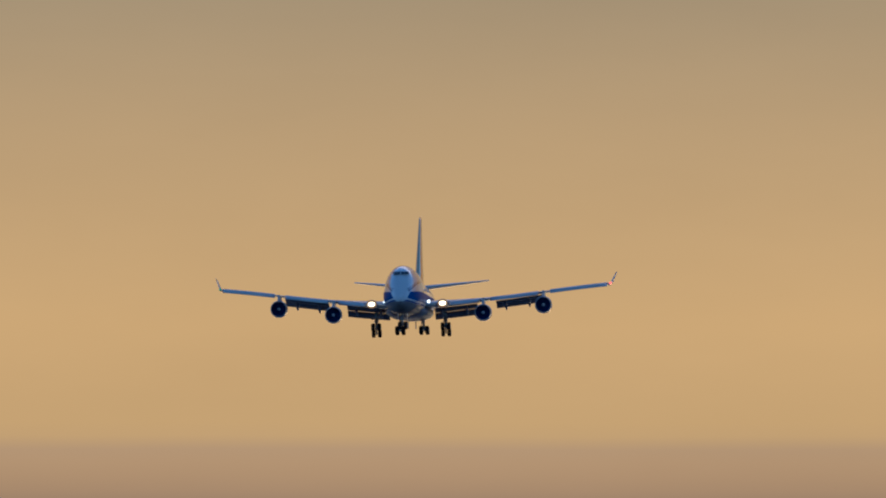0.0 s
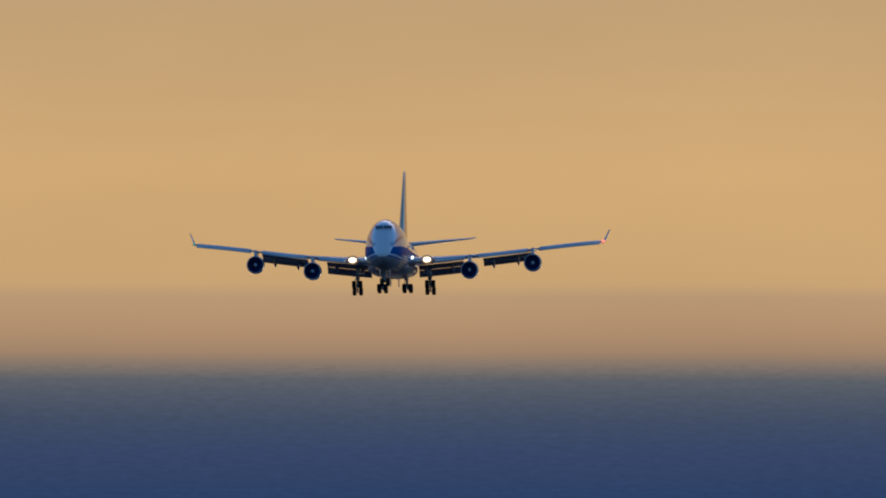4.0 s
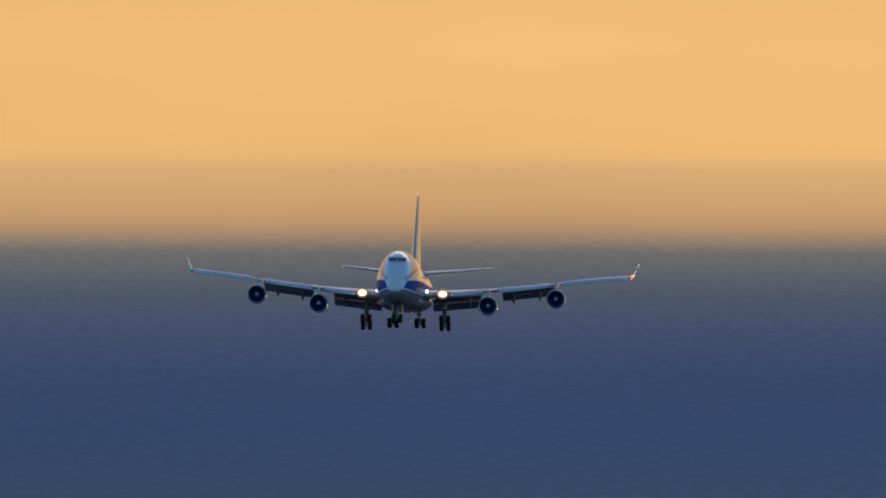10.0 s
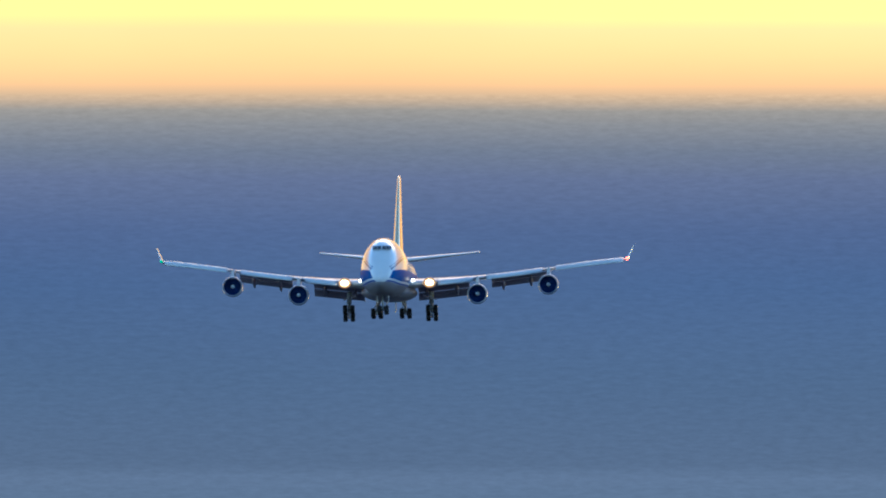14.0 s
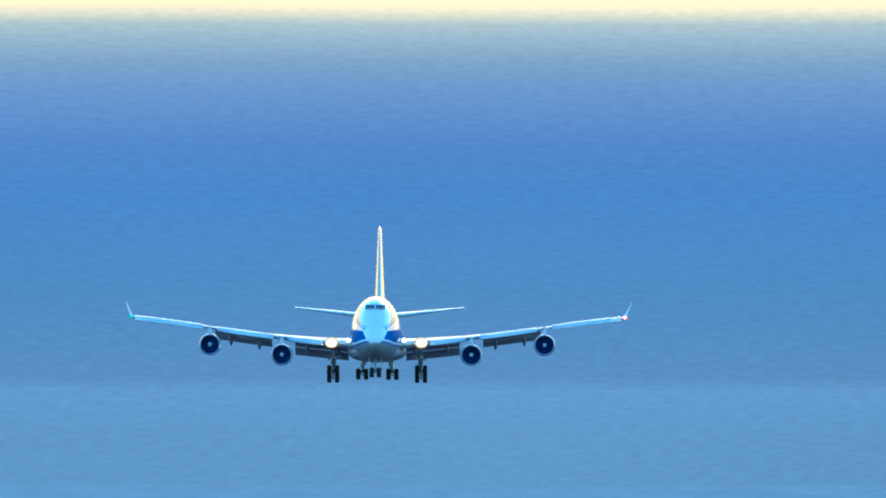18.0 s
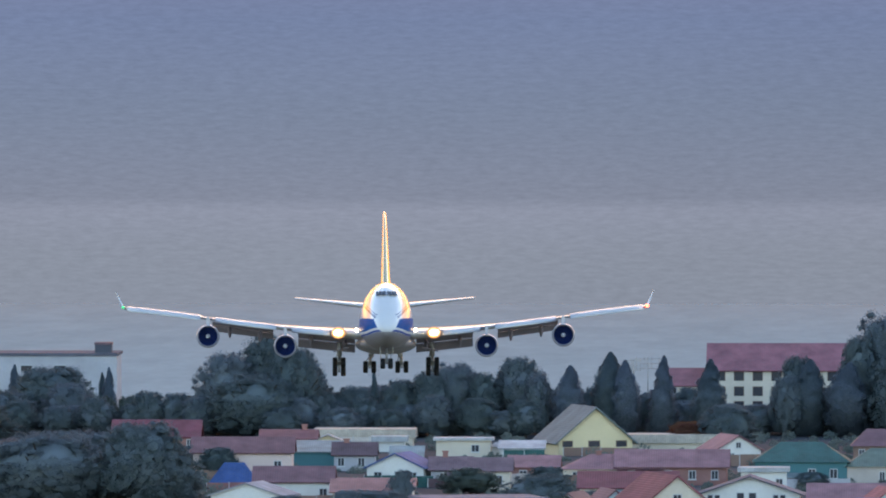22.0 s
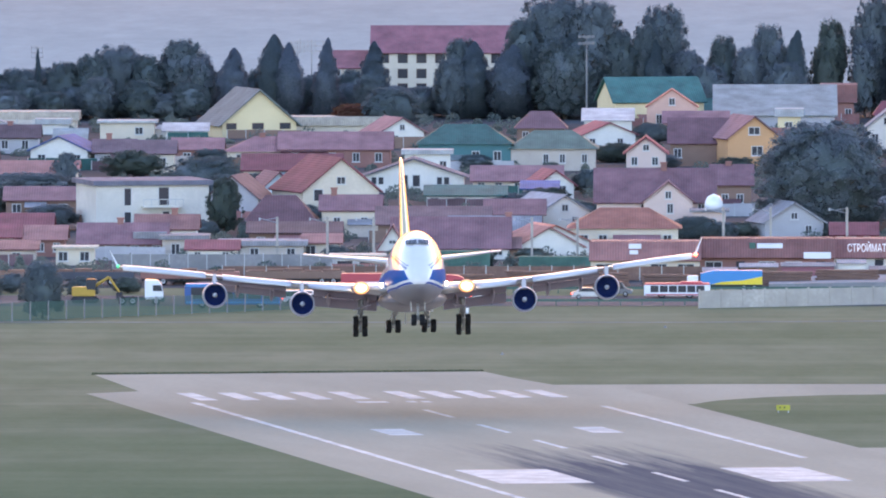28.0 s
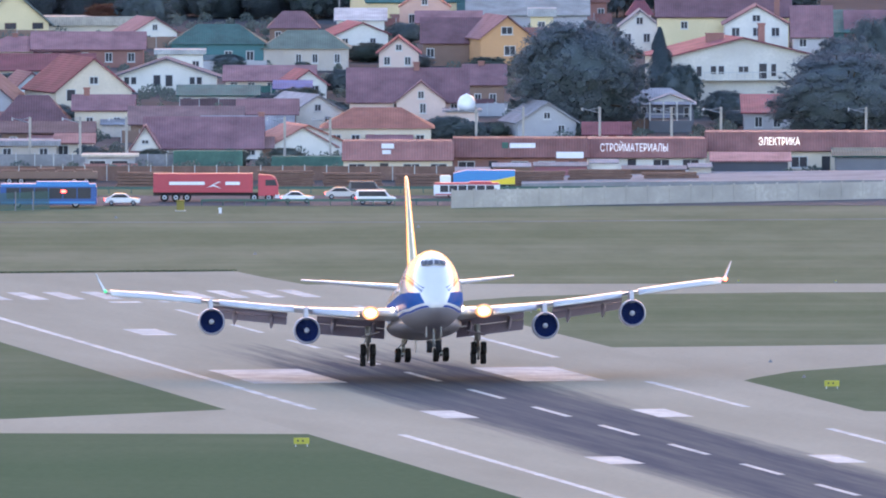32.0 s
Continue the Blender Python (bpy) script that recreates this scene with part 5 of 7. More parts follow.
def column_tree_meshes(seed, h=10.0, w=2.6, count=14000, point=0.6):
    """A dense column or cone of fine needles: its half width shrinks towards the tip over the upper share given by point."""
    rng = random.Random(seed)

    def half(z):
        return max(0.03, w / 2 * min(1.0, (1.01 - z) / point) ** 0.72 * (0.9 + 0.1 * min(1.0, z * 5)))
    lean = [(rng.uniform(-0.05, 0.05) * w, rng.uniform(-0.05, 0.05) * w) for _ in range(12)]
    spots, rings = [], []
    for k in range(count):
        z, a = rng.uniform(0.02, 1.0), rng.uniform(0, 6.283)
        lx, ly = lean[min(11, int(z * 12))]
        r = half(z) * (0.86 + 0.09 * math.sin(3 * a + z * 23 + seed) + 0.07 * math.sin(5 * a - z * 41) + 0.26 * rng.random() ** 2)
        spots.append((Vector((lx + r * math.cos(a), ly + r * math.sin(a), h * z)), Vector((math.cos(a), math.sin(a), 0.35)).normalized()))
    me = leaf_mesh(rng, spots, 0.085, (0, 0, 4.0))
    me.materials.append(NEEDLE)
    for k in range(24):
        z = 0.02 + 0.97 * k / 23
        lx, ly = lean[min(11, int(z * 12))]
        rings.append([(lx + 0.78 * half(z) * math.cos(2 * math.pi * q / 18), ly + 0.78 * half(z) * math.sin(2 * math.pi * q / 18), h * z) for q in range(18)])
    return me, mesh_of(tube((0, 0, 0), (0, 0, h * 0.6), 0.2, 0.08, 7), "trunk", BARK), even_core(loft(rings), NEEDLE)


BROAD = [broad_tree_meshes(s, LEAF) for s in (3, 8, 21, 34)]
SMALL = [broad_tree_meshes(s, LEAF, count=12000, size=0.19, lobes=90) for s in (15, 27)]
LARGE = [broad_tree_meshes(s, LEAF, count=80000, size=0.08, lobes=280) for s in (44, 61)]
LIGHT = [broad_tree_meshes(s, LEAF2, count=18000, size=0.15, lobes=90) for s in (5, 13)]
BROWN = [broad_tree_meshes(55, AUTUMN, count=14000, size=0.16, lobes=90)]
CYPRESS = [column_tree_meshes(s) for s in (2, 9)]
CONE = [column_tree_meshes(s, point=0.95, w=4.2, count=18000) for s in (4, 6)]
COLUMN = [column_tree_meshes(s, point=0.42, w=3.2, count=16000) for s in (7, 12)]


def tree(x, y, w, h, kind, i=0, turn=0.0, label=""):
    pool, base_w, text = {"broad": (BROAD, 9.0, "dark green broadleaved tree"), "light": (LIGHT, 9.0, "leafy green garden tree"),
                          "brown": (BROWN, 9.0, "tree with brown autumn leaves"), "cypress": (CYPRESS[:2], 2.6, "tall narrow dark cypress"), "cone": (CONE, 4.2, "dark cone-shaped conifer tree"),
                          "column": (COLUMN, 3.2, "dark blunt column-shaped cypress tree")}[kind]
    if kind == "broad":
        pool = LARGE if w > 10.5 else SMALL if w < 5.6 else BROAD
    crown, trunk, inner = pool[i % len(pool)]
    ob = thing("tree", pose(x, y, 0, 0, 0, turn), label or text, "tree", "trees of the town")
    ob.scale = (w / base_w, w / base_w, h / 10.0)
    part("trunk", trunk, BARK, ob)
    c = part("crown", crown, LEAF, ob)
    part("inner_foliage", inner, LEAF, c)
    return ob


tree(-135.7, 2642.1, 18.1, 11.1, "broad", 2, 94)
tree(-172.1, 2895.0, 22.0, 7.4, "broad", 3, 141)
tree(-183.1, 2868.9, 19.6, 8.5, "broad", 0, 188)
tree(-157.7, 2631.2, 19.0, 13.1, "broad", 1, 235)
tree(-139.8, 3018.9, 4.0, 4.2, "light", 2, 282)
tree(-112.5, 3018.9, 8.6, 5.2, "broad", 3, 329)
tree(-107.5, 3004.6, 6.9, 6.6, "broad", 0, 16)
tree(-88.8, 2734.4, 8.0, 3.7, "light", 1, 63)
tree(-82.3, 2681.3, 10.2, 4.2, "light", 2, 110)
tree(-70.0, 2603.7, 11.9, 6.1, "broad", 3, 157)
tree(-63.6, 2472.0, 5.3, 7.9, "light", 0, 204)
tree(-89.9, 2603.7, 4.4, 6.7, "broad", 1, 251)
tree(-96.4, 2586.8, 7.3, 4.3, "broad", 2, 298)
tree(-87.6, 2485.5, 7.8, 3.7, "broad", 3, 345)
tree(-66.1, 2452.9, 5.0, 2.8, "broad", 0, 32)
tree(-60.3, 2443.5, 1.9, 3.0, "light", 1, 79)
tree(-53.7, 2875.6, 7.9, 4.7, "brown", 2, 126)
tree(-47.4, 2865.2, 9.8, 7.8, "broad", 3, 173)
tree(-71.3, 2699.6, 6.7, 3.8, "broad", 0, 220)
tree(-5.8, 2844.7, 6.5, 2.7, "light", 1, 267)
tree(-11.2, 2746.3, 7.5, 3.0, "light", 2, 314)
tree(18.6, 2467.0, 19.4, 16.1, "broad", 3, 1)
tree(18.2, 2470.9, 15.0, 13.7, "broad", 0, 48)
tree(30.4, 2533.9, 3.9, 12.5, "cypress", 1, 95)
tree(33.0, 2529.9, 6.9, 7.6, "broad", 2, 142)
tree(39.2, 2507.9, 7.1, 4.8, "broad", 3, 189)
tree(54.2, 2455.6, 20.1, 12.1, "broad", 0, 236)
tree(54.6, 2463.2, 12.2, 14.0, "broad", 1, 283)
tree(60.8, 2536.0, 11.1, 14.2, "broad", 2, 330)
tree(0.6, 2436.7, 7.4, 4.0, "broad", 3, 17)
tree(-44.8, 2490.2, 9.0, 3.6, "light", 0, 64)
tree(-34.1, 2494.1, 5.1, 2.8, "broad", 1, 111)
tree(-11.3, 2744.1, 6.7, 2.7, "light", 2, 158)
tree(-6.0, 2827.2, 5.6, 3.2, "broad", 3, 205)
tree(-38.2, 2364.2, 6.3, 2.5, "light", 0, 252)
tree(-27.1, 2364.2, 4.3, 2.5, "light", 1, 299)
tree(7.0, 2457.5, 4.7, 2.3, "light", 2, 346)
tree(19.6, 2455.6, 3.7, 2.4, "light", 3, 33)
tree(-194.6, 2948.8, 6.8, 5.4, "broad", 0, 80)
tree(-189.7, 2943.3, 6.8, 6.9, "broad", 1, 127)
tree(-188.2, 2948.8, 6.8, 4.5, "broad", 2, 174)
tree(-183.3, 2943.3, 6.8, 6.0, "broad", 3, 221)
tree(-181.7, 2948.8, 6.8, 3.6, "broad", 0, 268)
tree(-176.9, 2943.3, 6.8, 5.0, "broad", 1, 315)
tree(-175.3, 2948.8, 6.8, 5.1, "broad", 2, 2)
tree(-170.5, 2943.3, 6.8, 6.6, "broad", 3, 49)
tree(-168.9, 2948.8, 6.8, 4.2, "broad", 0, 96)
tree(-164.1, 2943.3, 6.8, 5.7, "broad", 1, 143)
tree(-162.4, 2948.8, 6.8, 3.3, "broad", 2, 190)
tree(-157.6, 2943.3, 6.8, 4.8, "broad", 3, 237)
tree(-156.0, 2948.8, 6.8, 4.9, "broad", 0, 284)
tree(-151.2, 2943.3, 6.8, 6.3, "broad", 1, 331)
tree(-149.6, 2948.8, 6.8, 4.0, "broad", 2, 18)
tree(-144.8, 2943.3, 6.8, 5.4, "broad", 3, 65)
tree(-143.1, 2948.8, 6.8, 5.5, "broad", 0, 112)
tree(-138.4, 2943.3, 6.8, 7.0, "broad", 1, 159)
tree(-136.7, 2948.8, 6.8, 4.6, "broad", 2, 206)
tree(-131.9, 2943.3, 6.8, 6.1, "broad", 3, 253)
tree(-130.3, 2948.8, 6.8, 3.7, "broad", 0, 300)
tree(-125.5, 2943.3, 6.8, 5.1, "broad", 1, 347)
tree(-123.8, 2948.8, 6.8, 5.2, "broad", 2, 34)
tree(-119.1, 2943.3, 6.8, 6.7, "broad", 3, 81)
tree(-117.4, 2948.8, 6.8, 4.3, "broad", 0, 128)
tree(-112.7, 2943.3, 6.8, 5.8, "broad", 1, 175)
tree(-111.0, 2948.8, 6.8, 3.4, "broad", 2, 222)
tree(-106.3, 2943.3, 6.8, 4.9, "broad", 3, 269)
tree(-180.9, 2744.9, 6.9, 4.6, "broad", 0, 316)
tree(-176.0, 2740.2, 6.9, 6.0, "broad", 1, 3)
tree(-173.2, 2744.9, 6.9, 3.9, "broad", 2, 50)
tree(-168.3, 2740.2, 6.9, 5.2, "broad", 3, 97)
tree(-165.5, 2744.9, 6.9, 3.1, "broad", 0, 144)
tree(-160.6, 2740.2, 6.9, 4.4, "broad", 1, 191)
tree(-157.8, 2744.9, 6.9, 4.6, "broad", 2, 238)
tree(-152.9, 2740.2, 6.9, 6.0, "broad", 3, 285)
tree(-150.1, 2744.9, 6.9, 3.9, "broad", 0, 332)
tree(-145.3, 2740.2, 6.9, 5.2, "broad", 1, 19)
tree(-142.4, 2744.9, 6.9, 3.1, "broad", 2, 66)
tree(-137.6, 2740.2, 6.9, 4.4, "broad", 3, 113)
tree(-134.7, 2744.9, 6.9, 4.6, "broad", 0, 160)
tree(-129.9, 2740.2, 6.9, 6.0, "broad", 1, 207)
tree(-127.0, 2744.9, 6.9, 3.9, "broad", 2, 254)
tree(-122.2, 2740.2, 6.9, 5.2, "broad", 3, 301)
tree(-24.6, 2628.3, 4.2, 2.8, "light", 0, 348)
tree(-40.1, 2751.3, 4.2, 1.9, "light", 1, 35)
tree(28.0, 2634.8, 3.9, 2.4, "broad", 2, 82)
tree(26.0, 2596.1, 5.2, 2.2, "broad", 3, 129)
tree(-20.8, 2679.3, 3.8, 2.5, "light", 0, 176)
tree(-32.1, 2706.7, 5.7, 2.6, "broad", 1, 223)
tree(57.7, 2589.7, 4.0, 2.6, "broad", 2, 270)
tree(1.2, 2519.9, 4.9, 2.1, "broad", 3, 317)
tree(15.3, 2641.4, 4.1, 3.2, "light", 0, 4)
tree(-61.9, 2634.8, 7.2, 2.5, "broad", 1, 51)
tree(-29.9, 2568.8, 6.2, 2.5, "light", 2, 98)
tree(12.2, 2709.0, 5.2, 2.6, "light", 3, 145)
tree(-59.9, 2758.4, 4.0, 3.1, "broad", 0, 192)
tree(-15.3, 2513.9, 6.7, 2.9, "broad", 1, 239)
tree(-5.3, 2718.3, 8.2, 2.4, "broad", 2, 286)
tree(6.6, 2686.1, 7.8, 3.0, "light", 3, 333)
tree(40.4, 2494.1, 4.6, 2.5, "broad", 1, 67)
tree(-49.3, 2420.0, 4.6, 2.3, "broad", 2, 114)
tree(39.7, 2665.8, 4.4, 2.7, "broad", 3, 161)
tree(-15.1, 2544.1, 3.6, 1.8, "light", 0, 208)
tree(55.9, 2756.0, 5.7, 2.7, "broad", 1, 255)
tree(-9.5, 2637.0, 5.6, 2.1, "broad", 2, 302)
tree(5.8, 2463.2, 7.4, 1.8, "light", 3, 349)
tree(41.4, 2690.7, 6.5, 2.6, "broad", 0, 36)
tree(-20.6, 2585.5, 7.3, 2.2, "light", 1, 83)
tree(34.8, 2802.2, 6.3, 2.0, "light", 2, 130)
tree(-46.3, 2554.3, 4.8, 2.8, "broad", 0, 224)
tree(-47.7, 2770.5, 4.1, 2.0, "broad", 1, 271)
tree(-32.4, 2474.7, 7.4, 2.0, "broad", 2, 318)
tree(-53.6, 2500.0, 6.4, 3.1, "broad", 3, 5)
tree(-10.8, 2785.0, 4.6, 3.3, "light", 0, 52)
tree(4.4, 2448.0, 4.5, 2.8, "broad", 1, 99)
tree(-22.1, 2554.3, 6.0, 2.9, "broad", 2, 146)
tree(-25.9, 2564.6, 6.2, 2.3, "broad", 3, 193)
tree(7.1, 2364.2, 4.4, 2.7, "broad", 0, 240)
tree(-62.0, 2785.0, 5.5, 2.6, "broad", 1, 287)
tree(24.8, 2681.6, 5.1, 2.9, "light", 2, 334)
tree(-41.5, 2488.3, 5.8, 1.8, "light", 0, 68)
tree(1.8, 2751.3, 6.6, 2.4, "broad", 1, 115)
tree(-9.5, 2371.2, 5.6, 2.8, "broad", 3, 209)
tree(42.6, 2376.6, 7.1, 2.2, "light", 0, 256)
tree(1.5, 2523.9, 3.8, 2.4, "broad", 1, 303)
tree(-20.8, 2378.7, 5.4, 2.0, "light", 2, 350)
tree(-34.0, 2368.0, 5.4, 1.9, "broad", 3, 37)
tree(-46.6, 2378.7, 4.1, 2.4, "broad", 0, 84)
tree(-38.8, 2364.5, 3.6, 1.8, "light", 1, 131)
tree(-15.0, 2617.9, 4.5, 3.7, "broad", 3, 225)
tree(-117.5, 2944.9, 10.1, 12.5, "broad", 0, 272)
tree(-113.9, 2944.9, 7.8, 7.3, "broad", 1, 319)
tree(-106.1, 2946.0, 1.4, 11.2, "cypress", 0, 0)
tree(-109.5, 2946.0, 8.7, 8.1, "broad", 1, 53)
tree(-102.0, 2946.0, 8.3, 9.2, "broad", 2, 106)
tree(-93.6, 2950.0, 11.0, 12.0, "broad", 3, 159)
tree(-97.0, 2944.0, 7.3, 10.7, "broad", 4, 212)
tree(-88.2, 2946.0, 6.4, 10.3, "broad", 5, 265)
tree(-82.5, 2950.0, 9.7, 12.8, "broad", 6, 318)
tree(-79.3, 2943.0, 5.1, 10.4, "broad", 7, 11)
tree(-74.2, 2940.0, 4.6, 11.5, "column", 8, 64)
tree(-67.7, 2942.0, 5.3, 13.6, "column", 9, 117)
tree(-65.0, 2939.0, 4.2, 12.4, "column", 10, 170)
tree(-70.6, 2952.0, 5.5, 7.9, "broad", 11, 223)
tree(-59.0, 2940.0, 5.7, 13.1, "cone", 12, 276)
tree(-51.4, 2938.0, 7.7, 12.6, "cone", 13, 329)
tree(-62.3, 2950.0, 6.4, 6.6, "broad", 14, 22)
tree(-55.4, 2950.0, 6.4, 5.7, "broad", 15, 75)
tree(-46.9, 2948.0, 7.4, 4.9, "broad", 16, 128)
tree(-43.8, 2944.0, 6.4, 5.2, "broad", 17, 181)
tree(-37.1, 2944.0, 7.7, 13.2, "broad", 18, 234)
tree(-38.7, 2940.0, 6.4, 10.2, "broad", 19, 287)
tree(-35.2, 2941.0, 5.5, 12.5, "column", 20, 340)
tree(-29.0, 2938.0, 6.4, 12.1, "column", 21, 33)
tree(-32.3, 2946.0, 6.4, 8.1, "broad", 22, 86)
tree(-22.7, 2950.0, 15.6, 20.5, "broad", 23, 139)
tree(-15.8, 2946.0, 11.9, 19.7, "broad", 24, 192)
tree(-26.8, 2944.0, 8.3, 16.5, "broad", 25, 245)
tree(-11.6, 2944.0, 8.3, 14.6, "broad", 26, 298)
tree(-20.3, 2938.0, 11.9, 13.9, "broad", 27, 351)
tree(-4.6, 2950.0, 9.7, 18.9, "broad", 28, 44)
tree(-7.5, 2945.0, 6.4, 15.5, "broad", 29, 97)
tree(-5.7, 2940.0, 4.2, 12.9, "cypress", 30, 150)
tree(-0.6, 2946.0, 7.3, 11.4, "broad", 31, 203)
tree(5.5, 2948.0, 6.1, 13.8, "broad", 32, 256)
tree(12.9, 2948.0, 7.4, 15.3, "broad", 33, 309)
tree(9.5, 2944.0, 6.4, 11.9, "broad", 34, 2)
tree(17.2, 2943.0, 3.9, 14.3, "column", 35, 55)
tree(2.6, 2942.0, 8.3, 9.2, "broad", 36, 108)
tree(15.4, 2940.0, 8.2, 9.3, "broad", 37, 161)
tree(22.8, 2950.0, 6.6, 16.3, "light", 38, 214)
tree(22.1, 2947.0, 6.1, 11.8, "light", 39, 267)
tree(29.7, 2950.0, 7.7, 20.4, "broad", 40, 320)
tree(28.3, 2945.0, 5.5, 12.8, "broad", 41, 13)
tree(34.8, 2950.0, 8.3, 21.3, "broad", 42, 66)
tree(40.3, 2948.0, 8.7, 19.9, "broad", 43, 119)
tree(37.0, 2943.0, 9.2, 14.7, "broad", 44, 172)
tree(45.8, 2950.0, 10.1, 20.9, "broad", 45, 225)
tree(43.9, 2942.0, 9.2, 13.8, "broad", 46, 278)
tree(52.2, 2948.0, 9.2, 19.7, "broad", 47, 331)
tree(57.8, 2950.0, 10.1, 20.6, "broad", 48, 24)
tree(54.9, 2943.0, 10.1, 13.8, "broad", 49, 77)
tree(38.3, 2940.0, 3.7, 19.9, "cypress", 50, 130)
tree(-53.4, 2865.2, 7.6, 4.8, "brown", 0, 336)
tree(-79.2, 2213.0, 5.7, 7.2, "broad", 1, 23)
tree(-95.1, 2307.3, 7.5, 3.2, "broad", 2, 70)
tree(-99.3, 2290.7, 6.1, 4.3, "broad", 3, 117)
tree(-92.3, 2568.6, 12.2, 5.0, "broad", 0, 164)
tree(-104.8, 2568.6, 7.0, 4.2, "broad", 1, 211)
tree(-97.7, 2527.7, 6.7, 3.3, "light", 2, 258)
tree(-66.5, 2568.6, 4.9, 4.8, "broad", 3, 305)
tree(-129.8, 2943.3, 11.8, 13.8, "broad", 0, 352)
tree(-122.8, 2946.1, 12.3, 16.8, "broad", 1, 39)
tree(-119.0, 2940.6, 11.0, 14.8, "broad", 2, 86)
tree(-115.9, 2943.3, 7.6, 7.5, "broad", 3, 133)
tree(-133.8, 2937.9, 7.8, 6.8, "broad", 0, 180)
tree(-125.0, 2932.5, 15.6, 10.6, "broad", 1, 227)
tree(-160.3, 2976.4, 15.8, 10.4, "broad", 2, 274)
tree(-167.9, 2962.5, 13.5, 6.9, "broad", 3, 321)
tree(-167.0, 2987.6, 2.7, 10.2, "cypress", 0, 8)
tree(-152.5, 2987.6, 1.9, 8.9, "cypress", 1, 55)
tree(-151.3, 2984.8, 2.4, 9.8, "cypress", 2, 102)
tree(-146.2, 2948.8, 5.0, 6.4, "light", 3, 149)
tree(-142.6, 2943.3, 6.9, 7.5, "broad", 0, 196)
tree(-141.9, 2620.3, 19.9, 11.8, "broad", 1, 243)
tree(-128.0, 2620.3, 15.9, 13.2, "broad", 2, 290)
tree(-124.7, 2620.3, 12.2, 9.4, "broad", 3, 337)
tree(-127.2, 2936.7, 5.7, 6.2, "broad", 0, 24)
tree(-124.5, 2939.4, 5.5, 6.1, "broad", 1, 71)
tree(-120.2, 2925.9, 7.8, 5.3, "broad", 2, 118)
tree(-117.3, 2931.3, 5.7, 6.8, "broad", 3, 165)
tree(-114.7, 2936.7, 5.6, 6.9, "broad", 0, 212)
tree(-110.6, 2925.9, 7.8, 5.1, "broad", 1, 259)
tree(-107.2, 2936.7, 7.5, 6.5, "broad", 2, 306)
tree(-103.3, 2928.6, 6.9, 4.9, "broad", 3, 353)
tree(-99.8, 2936.7, 7.7, 5.5, "broad", 0, 40)
tree(-95.9, 2931.3, 7.0, 7.1, "broad", 1, 87)
tree(-92.8, 2936.7, 6.5, 4.3, "broad", 2, 134)
tree(-88.8, 2931.3, 7.6, 6.8, "broad", 3, 181)
tree(-84.9, 2931.3, 7.8, 4.7, "broad", 0, 228)
tree(-81.1, 2931.3, 7.6, 6.3, "broad", 1, 275)
tree(-77.5, 2959.3, 6.9, 7.2, "broad", 2, 322)
tree(-74.3, 2953.9, 6.0, 7.8, "broad", 3, 9)
tree(-71.6, 2956.6, 5.2, 6.8, "broad", 0, 56)
tree(-68.5, 2959.3, 6.6, 6.6, "broad", 1, 103)
tree(-64.6, 2964.7, 8.0, 6.1, "broad", 2, 150)
tree(-61.4, 2956.6, 5.7, 6.9, "broad", 3, 197)
tree(-58.4, 2956.6, 6.0, 6.8, "broad", 0, 244)
tree(-54.9, 2953.9, 6.7, 7.6, "broad", 1, 291)
tree(-52.4, 2964.7, 5.1, 4.9, "broad", 2, 338)
tree(-49.0, 2964.7, 6.8, 4.8, "broad", 3, 25)
tree(-46.0, 2959.3, 5.6, 4.6, "broad", 0, 72)
tree(-42.4, 2953.9, 7.1, 4.7, "broad", 1, 119)
tree(-38.8, 2951.2, 7.2, 7.9, "broad", 2, 166)
tree(-35.6, 2951.2, 5.8, 5.4, "broad", 3, 213)
tree(-32.5, 2951.2, 6.2, 5.8, "broad", 0, 260)
tree(-29.0, 2962.0, 7.5, 7.0, "broad", 1, 307)
tree(-25.6, 2964.7, 6.4, 6.2, "broad", 2, 354)
tree(-21.7, 2962.0, 7.9, 7.7, "broad", 3, 41)
tree(-18.9, 2964.7, 5.1, 4.9, "broad", 0, 88)
tree(-15.8, 2962.0, 6.0, 7.3, "broad", 1, 135)
tree(-11.9, 2959.3, 7.9, 7.0, "broad", 2, 182)
tree(-9.0, 2967.4, 5.3, 7.0, "broad", 3, 229)
tree(-5.6, 2964.7, 7.0, 7.4, "broad", 0, 276)
tree(-2.3, 2964.7, 6.5, 4.1, "broad", 1, 323)
tree(0.6, 2959.3, 5.5, 5.1, "broad", 2, 10)
tree(-156.8, 2962.5, 9.0, 8.2, "broad", 3, 57)
tree(-167.8, 2954.3, 7.9, 7.2, "broad", 0, 104)
tree(-150.9, 2954.3, 6.5, 6.1, "light", 1, 151)
tree(-174.8, 2954.3, 6.7, 6.3, "broad", 2, 198)
tree(-76.1, 2272.2, 4.8, 2.8, "broad", 3, 245)
tree(-85.6, 2285.2, 3.5, 2.6, "broad", 0, 292)
tree(-71.0, 2285.2, 4.3, 2.1, "light", 1, 339)
tree(-64.6, 2310.2, 4.4, 1.9, "broad", 2, 26)
tree(-88.2, 2268.9, 4.3, 3.5, "broad", 3, 73)


